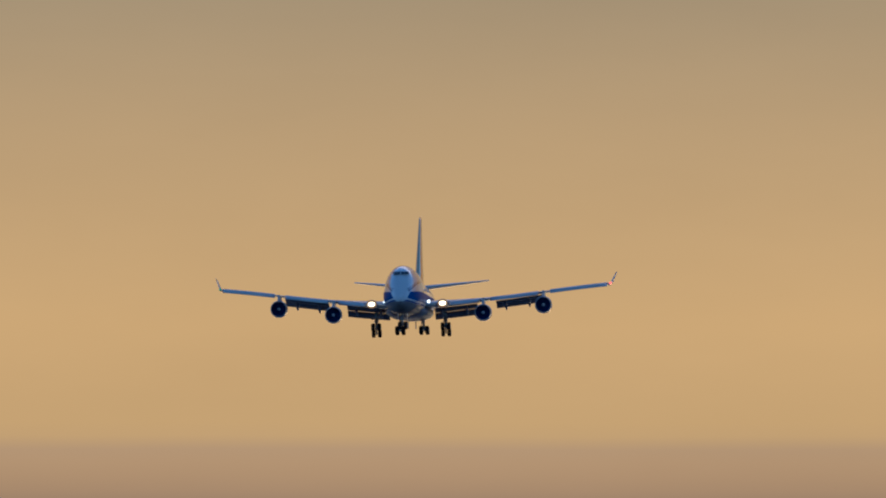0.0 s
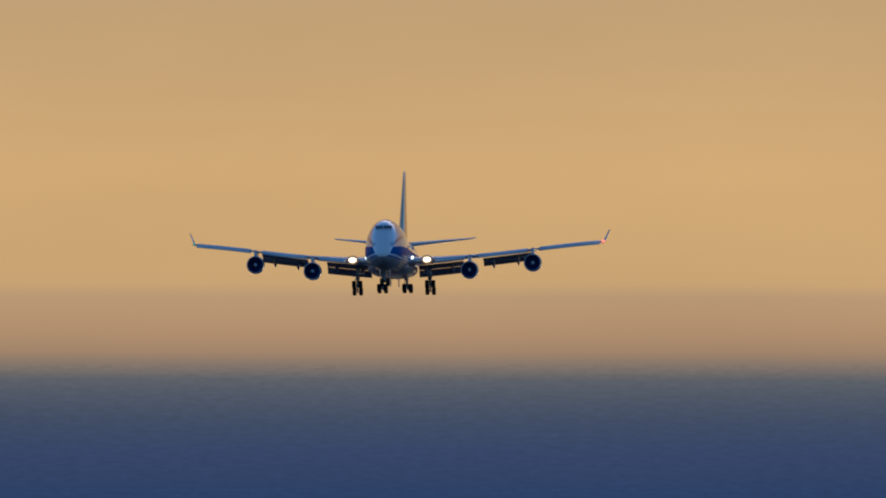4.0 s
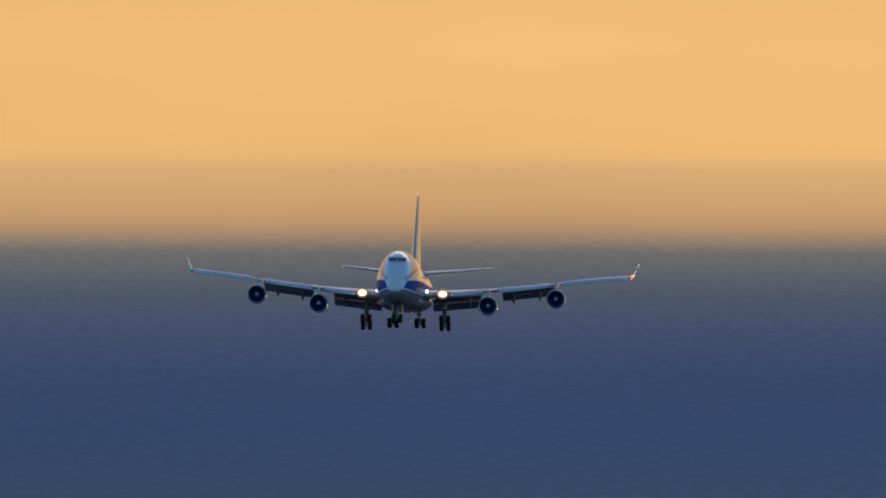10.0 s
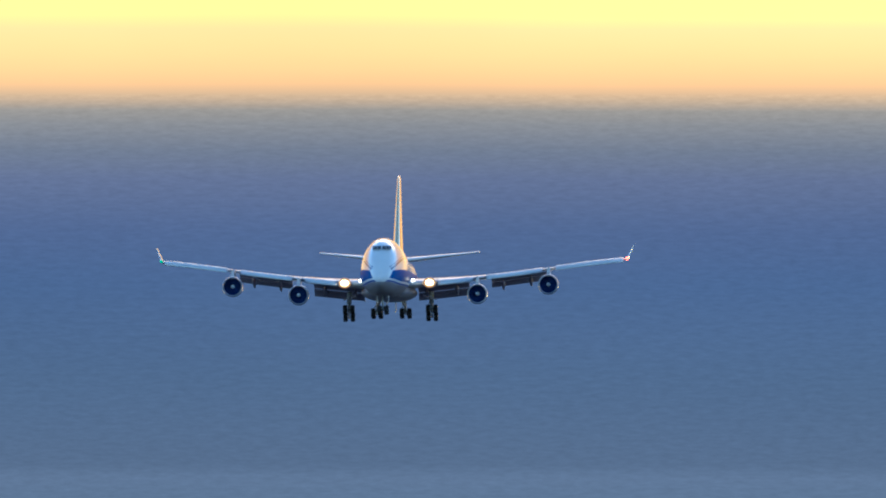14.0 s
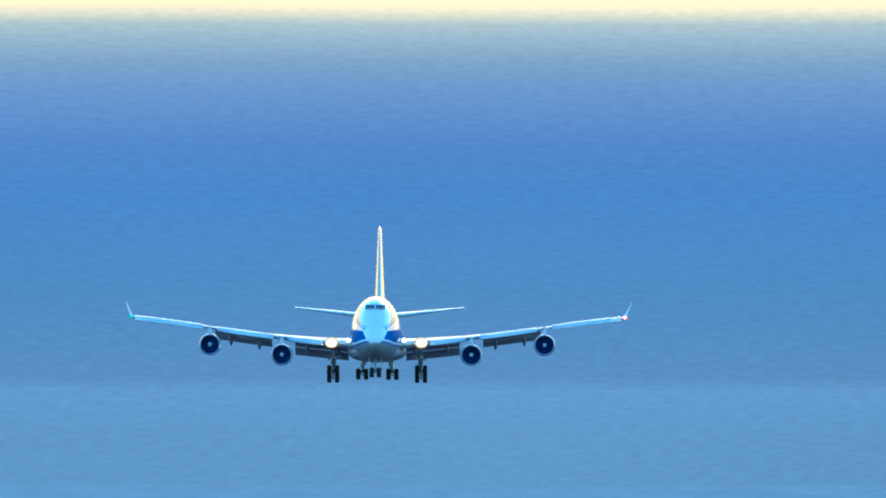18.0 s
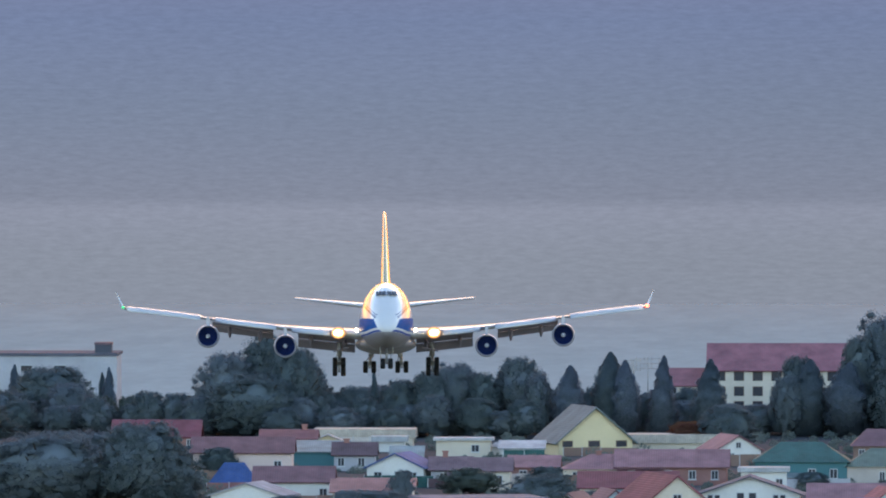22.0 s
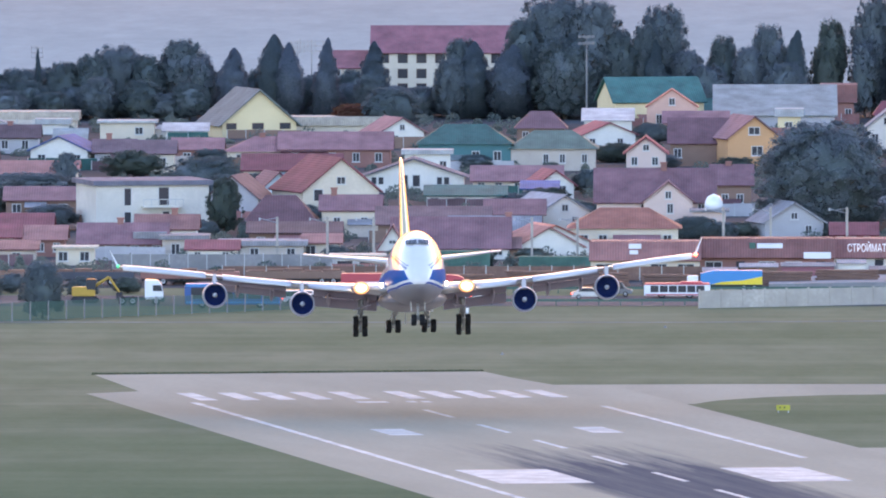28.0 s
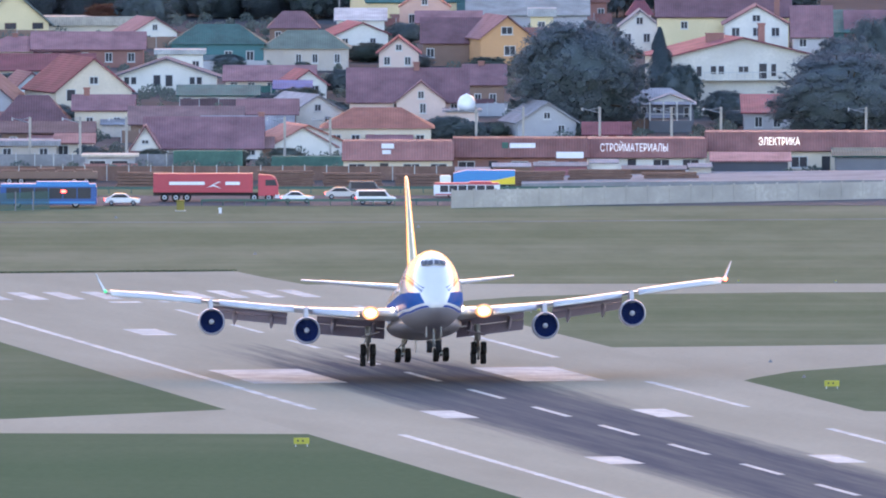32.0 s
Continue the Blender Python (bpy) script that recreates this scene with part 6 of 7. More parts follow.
def garden_fences():
    """Board and sheet fences in front of the yards, behind which the houses stand."""
    rng = random.Random(19)
    kinds = [(WALLS["brown"], "brown board garden fence"), (WALLS["grey"], "grey sheet metal garden fence"), (ROOFS["green"], "green sheet metal garden fence"),
             (WALLS["tanwall"], "beige rendered garden wall"), (ROOFS["rust"], "rust-red sheet metal garden fence"), (ROOFS["dark"], "dark sheet metal garden fence")]
    for bx, by, ba, bd in list(HOUSE_BOXES):
        if rng.random() < 0.5 or by > 2960:
            continue
        mat, text = rng.choice(kinds)
        y, h = by - rng.uniform(2.6, 4.0), rng.uniform(1.3, 1.9)
        x0, x1 = bx - ba * rng.uniform(0.7, 1.2), bx + ba * rng.uniform(0.7, 1.2)
        if any(x0 < cx + ca and x1 > cx - ca and cy - 0.4 < y < cy + cd + 0.4 for cx, cy, ca, cd in HOUSE_BOXES):
            continue
        ob = thing("garden_fence", pose(x0, y, 0), text, "fence", "garden fences of the town")
        n = max(2, int((x1 - x0) / 2.4))
        w = (x1 - x0) / n
        for k in range(n):
            part("fence_panel", boxed(k * w + 0.05, k * w + w - 0.05, 0, 0.08, 0.05, h + 0.05 * math.sin(k * 1.7)), mat, ob)
            part("fence_post", boxed(k * w - 0.05, k * w + 0.05, -0.03, 0.11, 0, h + 0.12), STEEL, ob)


garden_fences()


def garden_shrubs():
    """Low dark bushes that fill the yards between the houses."""
    rng = random.Random(77)
    vs, fs = [], []
    for i in range(1700):
        y = 2330 + 600 * rng.random()
        x = rng.uniform(-0.050, 0.034) * y
        r, h = rng.uniform(0.6, 1.7), rng.uniform(0.6, 2.0)
        if any(abs(x - bx) < ba + r * 0.6 and by - 0.9 < y < by + bd + r for bx, by, ba, bd in HOUSE_BOXES):
            continue
        for k in range(150):
            a, q = rng.uniform(0, 6.283), rng.random() ** 0.5
            cx, cy, cz = x + r * q * math.cos(a), y + r * q * math.sin(a), h * rng.random() * math.sqrt(max(0.05, 1 - q * q * 0.8))
            s = rng.uniform(0.10, 0.2)
            u, w = rng.uniform(0, 6.283), rng.uniform(-0.6, 0.6)
            n = len(vs)
            vs += [(cx - s * math.cos(u), cy - s * math.sin(u), cz - s * w), (cx, cy, cz - s * 0.8), (cx + s * math.cos(u), cy + s * math.sin(u), cz + s * w), (cx, cy, cz + s * 0.9)]
            fs.append((n, n + 1, n + 2, n + 3))
    me = bpy.data.meshes.new("garden_shrubs")
    me.from_pydata(vs, [], fs)
    me.materials.append(LEAF2)
    tagged(new("garden_shrubs", me), "low dark green garden bushes between the houses", "shrubs", kind="stuff")


garden_shrubs()


# ---------------------------------------------------------------- along the road
def shop(x, y, w, hw, hr, roof, wall, label, glass=2, yaw=0.0, depth=10.0):
    ob = thing("shop", pose(x, y, 0, 0, 0, yaw), label, "shop", "row of low shops")
    part("wall", boxed(-w / 2, w / 2, 0, depth, 0, hw), WALLS[wall], ob)
    part("roof", slope((-w / 2 - 0.2, -0.7, hw - 0.1), (w / 2 + 0.2, -0.7, hw - 0.1), (w / 2 + 0.2, 0.9, hw + hr), (-w / 2 - 0.2, 0.9, hw + hr)), ROOFS[roof], ob, "sheet metal fascia roof")
    part("roof", boxed(-w / 2, w / 2, 0.9, depth, hw + 0.05, hw + hr - 0.1), ROOFS[roof], ob)
    n = max(1, int(w / 3.2))
    for k in range(n):
        px = -w / 2 + w * (k + 0.5) / n
        if k % 3 == 1:
            part("door", boxed(px - 0.55, px + 0.55, -0.06, 0.02, 0.03, 2.1), DARK, ob, "dark doorway")
        else:
            window(ob, px, 0, 1.35, min(2.2, w / n - 0.5), 1.5)
    return ob


def lettering(text, x, y, z, height, material, label, yaw=0.0):
    cu = bpy.data.curves.new("sign_text", 'FONT')
    cu.body, cu.size, cu.extrude, cu.align_x = text, height * 1.38, 0.22, 'CENTER'
    tmp = bpy.data.objects.new("tmp", cu)
    me = bpy.data.meshes.new_from_object(tmp)
    bpy.data.objects.remove(tmp)
    me.materials.clear()
    me.materials.append(material)
    ob = new("shop_sign", me)
    ob.matrix_basis = pose(x, y, z, 90, 0, yaw) @ Matrix.Diagonal((0.64, 1.0, 1.0, 1.0))
    return tagged(ob, label, "sign")


SIGN_WHITE = glow("white_sign_letters", (0.8, 0.8, 0.82), 0.06)
SIGN_LIT = glow("lit_sign_letters", (1.0, 0.97, 0.85), 0.14)
BOARD = plain("white_board", (0.7, 0.7, 0.72), 0.6, vary=0.1, relief=0)
GREEN_NET = plain("green_screen_net", (0.085, 0.17, 0.14), 0.9, vary=0.4, big=0.4)
CAR_WHITE = plain("white_car_paint", (0.72, 0.73, 0.75), 0.25, vary=0.06, relief=0, coat=0.6)
CAR_SILVER = plain("silver_car_paint", (0.42, 0.43, 0.46), 0.3, 0.4, vary=0.06, relief=0, coat=0.6)
CAR_GREY = plain("grey_car_paint", (0.12, 0.13, 0.15), 0.3, 0.3, vary=0.06, relief=0, coat=0.6)
RED_PAINT = plain("red_container_paint", (0.47, 0.055, 0.075), 0.5, vary=0.15, relief=0)
BLUE_PAINT = plain("blue_bus_paint", (0.004, 0.075, 0.27), 0.35, vary=0.12, relief=0)
SKY_PAINT = plain("bright_blue_paint", (0.008, 0.20, 0.48), 0.4, vary=0.1, relief=0)
YELLOW_PAINT = plain("yellow_paint", (0.75, 0.55, 0.03), 0.5, vary=0.15, relief=0)
DIGGER_PAINT = plain("worn_amber_digger_paint", (0.50, 0.30, 0.04), 0.6, vary=0.3, relief=0)
OCHRE = plain("faded_yellow_paint", (0.24, 0.20, 0.06), 0.7, vary=0.25, relief=0)
SIGN_YELLOW = plain("yellow_taxi_sign", (0.36, 0.34, 0.03), 0.5, vary=0.1, relief=0)
TAIL = glow("red_tail_light", (1.0, 0.06, 0.04), 2.5)

CAR_TYRE, CAR_RIM = wheel_meshes(0.33, 0.22)
BIG_TYRE, BIG_RIM = wheel_meshes(0.52, 0.32)


def add_wheels(ob, xs, y0, y1, big=False):
    t, r = (BIG_TYRE, BIG_RIM) if big else (CAR_TYRE, CAR_RIM)
    rad = 0.52 if big else 0.33
    for x in xs:
        for y in (y0, y1):
            wl = part("tyre", t, TYRE, ob, at=pose(x, y, rad, 0, 0, 90))
            part("rim", r, STRUT, wl)


def car(m, paint, label, length=4.4, height=1.48, van=False):
    """A car seen from its side, driving along x."""
    ob = thing("car", m, label, "car", "cars on the road")
    a = length / 2
    if van:
        prof = [(-a, 0.35), (a, 0.35), (a, 0.85), (a - 0.75, 1.05), (a - 1.35, height), (-a + 0.12, height), (-a, 0.95)]
        glassp = [(-a + 0.35, 1.0), (a - 1.0, 1.0), (a - 1.42, height - 0.12), (-a + 0.35, height - 0.12)]
    else:
        prof = [(-a, 0.35), (a, 0.35), (a, 0.72), (a - 0.2, 0.84), (a - 1.15, 0.95), (a - 1.85, height), (-a + 1.25, height), (-a + 0.45, 0.98), (-a, 0.92)]
        glassp = [(-a + 0.75, 0.98), (a - 1.3, 0.98), (a - 1.95, height - 0.08), (-a + 1.35, height - 0.08)]
    bm = prism(prof, -0.85, 0.85)
    bmesh.ops.bevel(bm, geom=list(bm.edges), offset=0.06, segments=2, affect='EDGES')
    part("body", bm, paint, ob, smooth=False)
    part("window", prism(glassp, -0.87, 0.87), PANE, ob, "dark side windows")
    for sx, mt in ((a - 0.05, FRAME), (-a + 0.05, TAIL)):
        for sy in (-0.62, 0.62):
            part("lamp", boxed(sx - 0.09, sx + 0.09, sy - 0.18, sy + 0.18, 0.66, 0.82), mt, ob)
    add_wheels(ob, (-a + 0.85, a - 0.85), -0.76, 0.76)
    return ob


def container_truck(m):
    ob = thing("container_truck", m, "red articulated truck with a long red container", "truck")
    c = part("container", boxed(-9.0, 3.4, -1.22, 1.22, 1.15, 3.5), RED_PAINT, ob, "red steel container with pale lettering bars")
    for k in range(24):
        x = -8.8 + k * 0.52
        part("rib", boxed(x - 0.06, x + 0.06, -1.26, -1.2, 1.3, 3.38), RED_PAINT, c)
    for x0, x1 in ((-7.0, -2.6), (0.0, 1.8)):
        part("lettering_bar", boxed(x0, x1, -1.30, -1.25, 2.1, 2.5), BOARD, c, "plain pale bar")
    part("emblem", prism([(-2.3, 1.75), (-0.9, 2.5), (-0.5, 2.5), (-1.4, 2.12), (-0.5, 1.6), (-1.5, 1.95)], -1.31, -1.26), BOARD, c, "pale angular emblem")
    part("chassis", boxed(-9.0, 6.4, -0.5, 0.5, 0.72, 1.1), DARK, ob)
    bm = prism([(4.1, 0.7), (6.6, 0.7), (6.6, 2.0), (6.25, 3.0), (5.6, 3.3), (4.1, 3.4)], -1.2, 1.2)
    bmesh.ops.bevel(bm, geom=list(bm.edges), offset=0.08, segments=2, affect='EDGES')
    cab = part("cab", bm, RED_PAINT, ob, "red cab")
    part("cab_window", prism([(5.0, 2.0), (6.45, 2.0), (6.2, 2.75), (5.0, 2.75)], -1.22, 1.22), PANE, cab)
    part("bumper", boxed(6.2, 6.75, -1.2, 1.2, 0.45, 0.9), CAR_WHITE, cab)
    add_wheels(ob, (-7.6, -6.2, -4.8, 3.6, 5.4), -1.0, 1.0, True)
    return ob


def bus(m, body, stripe, label, length=11.5):
    ob = thing("bus", m, label, "bus")
    a = length / 2
    part("body", boxed(-a, a, -1.25, 1.25, 0.4, 2.75, bevel=0.12), body, ob)
    part("roof_pod", boxed(-a + 4.5, a - 1.0, -1.05, 1.05, 2.9, 3.25, bevel=0.08), stripe, ob)
    part("roof", boxed(-a + 0.1, a - 0.1, -1.2, 1.2, 2.6, 2.97, bevel=0.06), stripe, ob)
    for k in range(6):
        x = -a + 0.8 + k * (length - 1.4) / 6
        part("side_window", boxed(x, x + (length - 1.4) / 6 - 0.12, -1.28, -1.2, 1.15, 2.5), PANE, ob)
    part("stripe", boxed(-a + 0.2, a - 0.2, -1.28, -1.22, 0.55, 0.8), stripe, ob)
    for sy in (-1.0, 1.0) if body is BLUE_PAINT else ():
        part("tail_light", boxed(a - 4.4, a - 3.8, sy * 1.27 - 0.02, sy * 1.27 + 0.02, 1.9, 2.2), TAIL, ob)
    add_wheels(ob, (-a + 2.2, a - 2.6), -1.0, 1.0, True)
    return ob


def tent_truck(m):
    ob = thing("curtain_sided_truck", m, "parked truck with blue and yellow striped tarpaulin", "truck")
    part("tarpaulin", prism([(-3.9, 0.95), (3.9, 0.95), (3.9, 2.75), (-2.3, 2.75), (-3.9, 2.35)], -1.2, 1.2), SKY_PAINT, ob, "bright blue tarpaulin")
    part("stripe", prism([(-2.6, 0.98), (3.9, 0.98), (3.9, 2.0), (1.4, 1.5), (-1.2, 1.3)], -1.24, -1.2), YELLOW_PAINT, ob, "yellow stripe")
    part("chassis", boxed(-4.2, 3.9, -0.8, 0.8, 0.6, 1.0), DARK, ob)
    part("cab", boxed(-5.6, -4.2, -1.15, 1.15, 0.6, 2.1, bevel=0.1), CAR_WHITE, ob, "white cab")
    add_wheels(ob, (-4.9, 1.6, 2.9), -0.95, 0.95, True)
    return ob


shop(-5.8, 2326.1, 14.0, 2.6, 2.3, "rust", "cream", "low cream shop with a brown sheet roof")
shop(9.9, 2332.9, 17.2, 2.7, 2.3, "rust", "brick", "low brick shop with a brown sheet roof")
shop(26.3, 2339.8, 15.2, 2.4, 2.3, "rust", "white", "low white shop with a lettered brown fascia")
shop(46.2, 2348.4, 24.2, 2.9, 2.3, "rust", "cream", "long low shop with a lettered brown fascia")
lettering("СТРОЙМАТЕРИАЛЫ", 24.7, 2339.79, 3.08, 1.0, SIGN_WHITE, "white Cyrillic letters on a brown fascia")
lettering("ЭЛЕКТРИКА", 43.6, 2348.42, 3.53, 1.0, SIGN_LIT, "lit white Cyrillic letters on a brown fascia")
single("sign_board", boxed(14.6, 18.1, 2332.20, 2332.80, 2.5, 3.3), BOARD, ID, "plain board on a shop roof edge", "sign")
single("sign_board", boxed(-7.9, -6.3, 2326.29, 2326.89, 4.0, 4.6), BOARD, ID, "plain board on a shop roof edge", "sign")
single("sign_board", boxed(-7.8, -6.7, 2325.79, 2326.39, 3.3, 3.8), BOARD, ID, "plain board on a shop roof edge", "sign")
single("sign_board", boxed(7.6, 8.4, 2332.96, 2333.56, 3.6, 4.5), GREEN_NET, ID, "plain board on a shop roof edge", "sign")
single("sign_board", boxed(8.6, 11.9, 2332.96, 2333.56, 3.8, 4.4), BOARD, ID, "plain board on a shop roof edge", "sign")
TRACK = plain("worn_track_surface", (0.20, 0.195, 0.165), 0.95, vary=0.5, big=0.1, fine=1.0, local=False)
MESH_GREEN = plain("green_wire_mesh", (0.085, 0.15, 0.125), 0.7, vary=0.3)
# the road, its wall and what stands along it
single("road", flat([(-400, 2244), (400, 2254), (400, 2284), (-400, 2274)], 0.03), ROAD, ID, "busy asphalt road behind the airfield", "road", kind="structure")


single("perimeter_track", flat([(-300, 2200), (0, 2203), (120, 2222), (400, 2262), (400, 2266), (120, 2225.5), (0, 2206), (-300, 2203)], 0.02), TRACK, ID, "pale narrow perimeter track in the grass", "track", kind="structure")


def wall_panels():
    ob = thing("boundary_wall", pose(1.2, 2243, 0, 0, 0, 25.5), "pale concrete panel wall along the airfield", "wall")
    for k in range(34):
        part("wall_panel", boxed(k * 3.0 + 0.06, k * 3.0 + 2.94, 0, 0.2, 0, 2.2, bevel=0.03), CONCRETE, ob)
        part("wall_post", boxed(k * 3.0 - 0.12, k * 3.0 + 0.06, -0.06, 0.26, 0, 2.35), CONCRETE, ob)
    return ob


wall_panels()
single("embankment", prism([(10, 0), (220, 0), (220, 1.5), (60, 1.1), (20, 0.8), (10, 0.6)], 2300, 2330), DARK_CONCRETE, ID, "grey concrete railway embankment", "embankment", kind="structure")


def fence(x0, x1, y, h, n, material, label):
    ob = thing("fence", pose(0, y, 0), label, "fence")
    w = (x1 - x0) / n
    for k in range(n):
        part("fence_panel", boxed(x0 + k * w + 0.04, x0 + (k + 1) * w - 0.04, 0, 0.12, 0.1, h), material, ob)
        part("fence_post", boxed(x0 + k * w - 0.06, x0 + k * w + 0.04, -0.04, 0.16, 0, h + 0.15), STEEL, ob)
    return ob


fence(-75, -31, 2352, 2.2, 18, DARK_CONCRETE, "grey concrete panel fence beside the road")
fence(-60, 2, 2322, 1.9, 22, WOOD, "brown timber fence with gaps")


def timber_stack(x, y, w, h, material, label):
    ob = thing("timber_stack", pose(x, y, 0), label, "stack", "stacks of building timber")
    n = max(3, int(h / 0.35))
    for k in range(n):
        dx = 0.15 * math.sin(k * 2.3 + x)
        part("plank_layer", boxed(-w / 2 + dx, w / 2 + dx, 0, 1.6, k * h / n + 0.02, (k + 1) * h / n - 0.05), material, ob)
    return ob


for x, w, h in ((-38, 7, 2.0), (-29, 8, 1.7), (-20, 7, 2.1), (-11.5, 7.5, 1.8), (-3, 6, 1.6), (12, 7, 1.9), (20, 8, 2.1), (29, 7, 1.7)):
    timber_stack(x, 2306 + 0.1 * x, w, h, WOOD, "stack of brown building timber")


def goods_shed(x, y, w, h, label):
    ob = thing("goods_container", pose(x, y, 0), label, "container")
    part("body", boxed(-w / 2, w / 2, 0, 3, 0.0, h), GREEN_NET, ob)
    for k in range(int(w / 0.8)):
        part("rib", boxed(-w / 2 + 0.4 + k * 0.8, -w / 2 + 0.55 + k * 0.8, -0.07, 0.0, 0.2, h - 0.1), GREEN_NET, ob)
    return ob


goods_shed(-30.5, 2350, 9, 2.7, "dark green ribbed container")
goods_shed(-17.5, 2352, 9.5, 1.9, "dark green ribbed container")
goods_shed(53, 2350, 9, 1.8, "green netted goods container")


def mast(x, y, h, label):
    ob = thing("mast", pose(x, y, 0), label, "mast", "railway masts")
    part("pole", boxed(-0.16, 0.16, -0.16, 0.16, 0, h), CONCRETE, ob)
    part("bracket", tube((0.1, 0, h - 0.8), (-2.3, 0, h - 0.2), 0.06, 0.05, 6), STEEL, ob)
    part("stay", tube((0.1, 0, h - 0.1), (-1.6, 0, h - 0.4), 0.04, 0.04, 6), STEEL, ob)
    part("insulator", tube((-2.3, 0, h - 0.5), (-2.3, 0, h - 0.1), 0.09, 0.09, 6), FRAME, ob)
    return ob


for x in (-53.5, -47, -41, -20.5, -14.6, 4.3, 10.4, 20.3, 29.6, 36.0, 54.8):
    mast(x * 1.012, 2374, 6.2 if x < 0 else 7.5, "grey concrete mast with an overhead line bracket")


def tank(x, y, z):
    ob = thing("water_tank", pose(x, y, z), "white domed water tank on a flat annex roof", "tank")
    part("dome", turned([(-0.02, 0.02), (0.0, 1.05), (0.5, 1.28), (1.2, 1.2), (1.8, 0.85), (2.2, 0.02)], 18, 'Z'), CAR_WHITE, ob, smooth=True)
    part("rim", turned([(-0.04, 0.9), (-0.04, 1.3), (0.08, 1.3), (0.08, 0.9)], 18, 'Z'), STEEL, ob)
    return ob


tank(3.2, 2461.0, 3.79)


def yellow_sign(x, y):
    ob = thing("taxiway_sign", pose(x, y, 0), "bright yellow taxiway sign board on the grass", "sign", "yellow airfield signs")
    part("panel", boxed(-0.75, 0.75, -0.1, 0.1, 0.25, 0.85, bevel=0.03), SIGN_YELLOW, ob)
    part("mark_bar", boxed(-0.42, -0.27, -0.12, -0.1, 0.47, 0.66), DARK, ob, "plain dark bar")
    part("mark_bar", boxed(0.05, 0.2, -0.12, -0.1, 0.47, 0.66), DARK, ob, "plain dark bar")
    for sx in (-0.55, 0.55):
        part("leg", boxed(sx - 0.05, sx + 0.05, -0.05, 0.05, 0, 0.26), STEEL, ob)
    return ob


for x, y in ((-13.5, 1727), (39.3, 1829), (10.2, 1984)):
    yellow_sign(x, y)


def long_grass(u0, v0, u1, v1, n, high):
    """A strip of unmown grass along the edge of the paving, between two points in the runway's own plan."""
    rng = random.Random(int(u0 * 7 + v1))
    vs, fs = [], []
    for k in range(n):
        f = rng.random()
        x, y = u0 + (u1 - u0) * f, v0 + (v1 - v0) * f + rng.uniform(0.0, 1.2)
        a, w, h = rng.uniform(0, 3.14), rng.uniform(0.05, 0.13), high * rng.uniform(0.45, 1.1)
        b = len(vs)
        vs += [(x - w * math.cos(a), y - w * math.sin(a), 0), (x + w * math.cos(a), y + w * math.sin(a), 0), (x + rng.uniform(-0.12, 0.12), y + rng.uniform(-0.1, 0.1), h)]
        fs.append((b, b + 1, b + 2))
    me = bpy.data.meshes.new("long_grass")
    me.from_pydata(vs, [], fs)
    me.materials.append(LONG_GRASS)
    ob = new("long_grass", me)
    ob.matrix_basis = RWY
    return tagged(ob, "dark unmown grass along the runway edge", "grass", kind="stuff")


long_grass(-22.9, 45.1, 22.5, 45.1, 5200, 0.24)


def edge_light(x, y, cap):
    ob = thing("edge_light", pose(x, y, 0), "small airfield edge light on a low base", "light", "airfield edge lights")
    part("base", turned([(0, 0.22), (0.12, 0.2)], 10, 'Z', True), DARK_CONCRETE, ob)
    part("globe", turned([(0.12, 0.09), (0.22, 0.10), (0.30, 0.02)], 10, 'Z'), cap, ob, smooth=True)
    return ob


for x, y in ((36.9, 1850), (34.0, 1880), (-22, 2120), (-40, 2215), (33.5, 2052), (44.5, 2052), (-3, 2190)):
    edge_light(x, y, SIGN_YELLOW if y == 2052 else DARK_CONCRETE)


def excavator(x, y):
    ob = thing("excavator", pose(x, y, 0.0), "yellow excavator parked beside the road", "excavator")
    for sy in (-1.2, 0.6):
        part("crawler_track", boxed(-1.7, 1.7, sy, sy + 0.6, 0, 0.8, bevel=0.2), DARK, ob)
    part("house", boxed(-1.6, 1.3, -1.1, 1.1, 0.85, 2.0, bevel=0.1), DIGGER_PAINT, ob)
    part("cab", boxed(0.2, 1.4, -1.15, 0.0, 1.6, 3.0, bevel=0.08), PANE, ob)
    part("boom", tube((0.8, 0.3, 1.8), (3.0, 0.3, 3.2), 0.22, 0.18, 6), DIGGER_PAINT, ob)
    part("arm", tube((3.0, 0.3, 3.2), (4.3, 0.3, 1.3), 0.17, 0.13, 6), DIGGER_PAINT, ob)
    part("bucket", boxed(3.9, 4.7, -0.2, 0.8, 0.5, 1.3, bevel=0.08), DARK, ob)
    return ob


excavator(-75.5, 2258.1)

truck = container_truck(pose(-27, 2265, 0.05))
blue_bus = bus(pose(-50, 2268, 0.05), BLUE_PAINT, SKY_PAINT, "blue city bus with a red tail light", 12.0)
white_bus = bus(pose(3, 2272, 0.05), CAR_WHITE, RED_PAINT, "low white bus with a red stripe", 8.3)
white_bus.scale = (1.0, 1.0, 0.62)
white_sedan = car(pose(-40, 2258, 0.05), CAR_WHITE, "white saloon car on the road")
pale_sedan = car(pose(-18, 2261, 0.05), CAR_WHITE, "white hatchback on the road", 4.1)
white_van = car(pose(-9, 2260, 0.05), CAR_WHITE, "white estate car on the road", 5.0, 1.75, True)
car(pose(-12.6, 2268, 0.05), CAR_SILVER, "silver saloon car waiting on the road", 4.4)
car(pose(-9.6, 2276, 0.05), CAR_GREY, "dark grey van waiting on the road", 4.6, 1.9, True)
tent_truck(pose(5.2, 2290, 0.02))


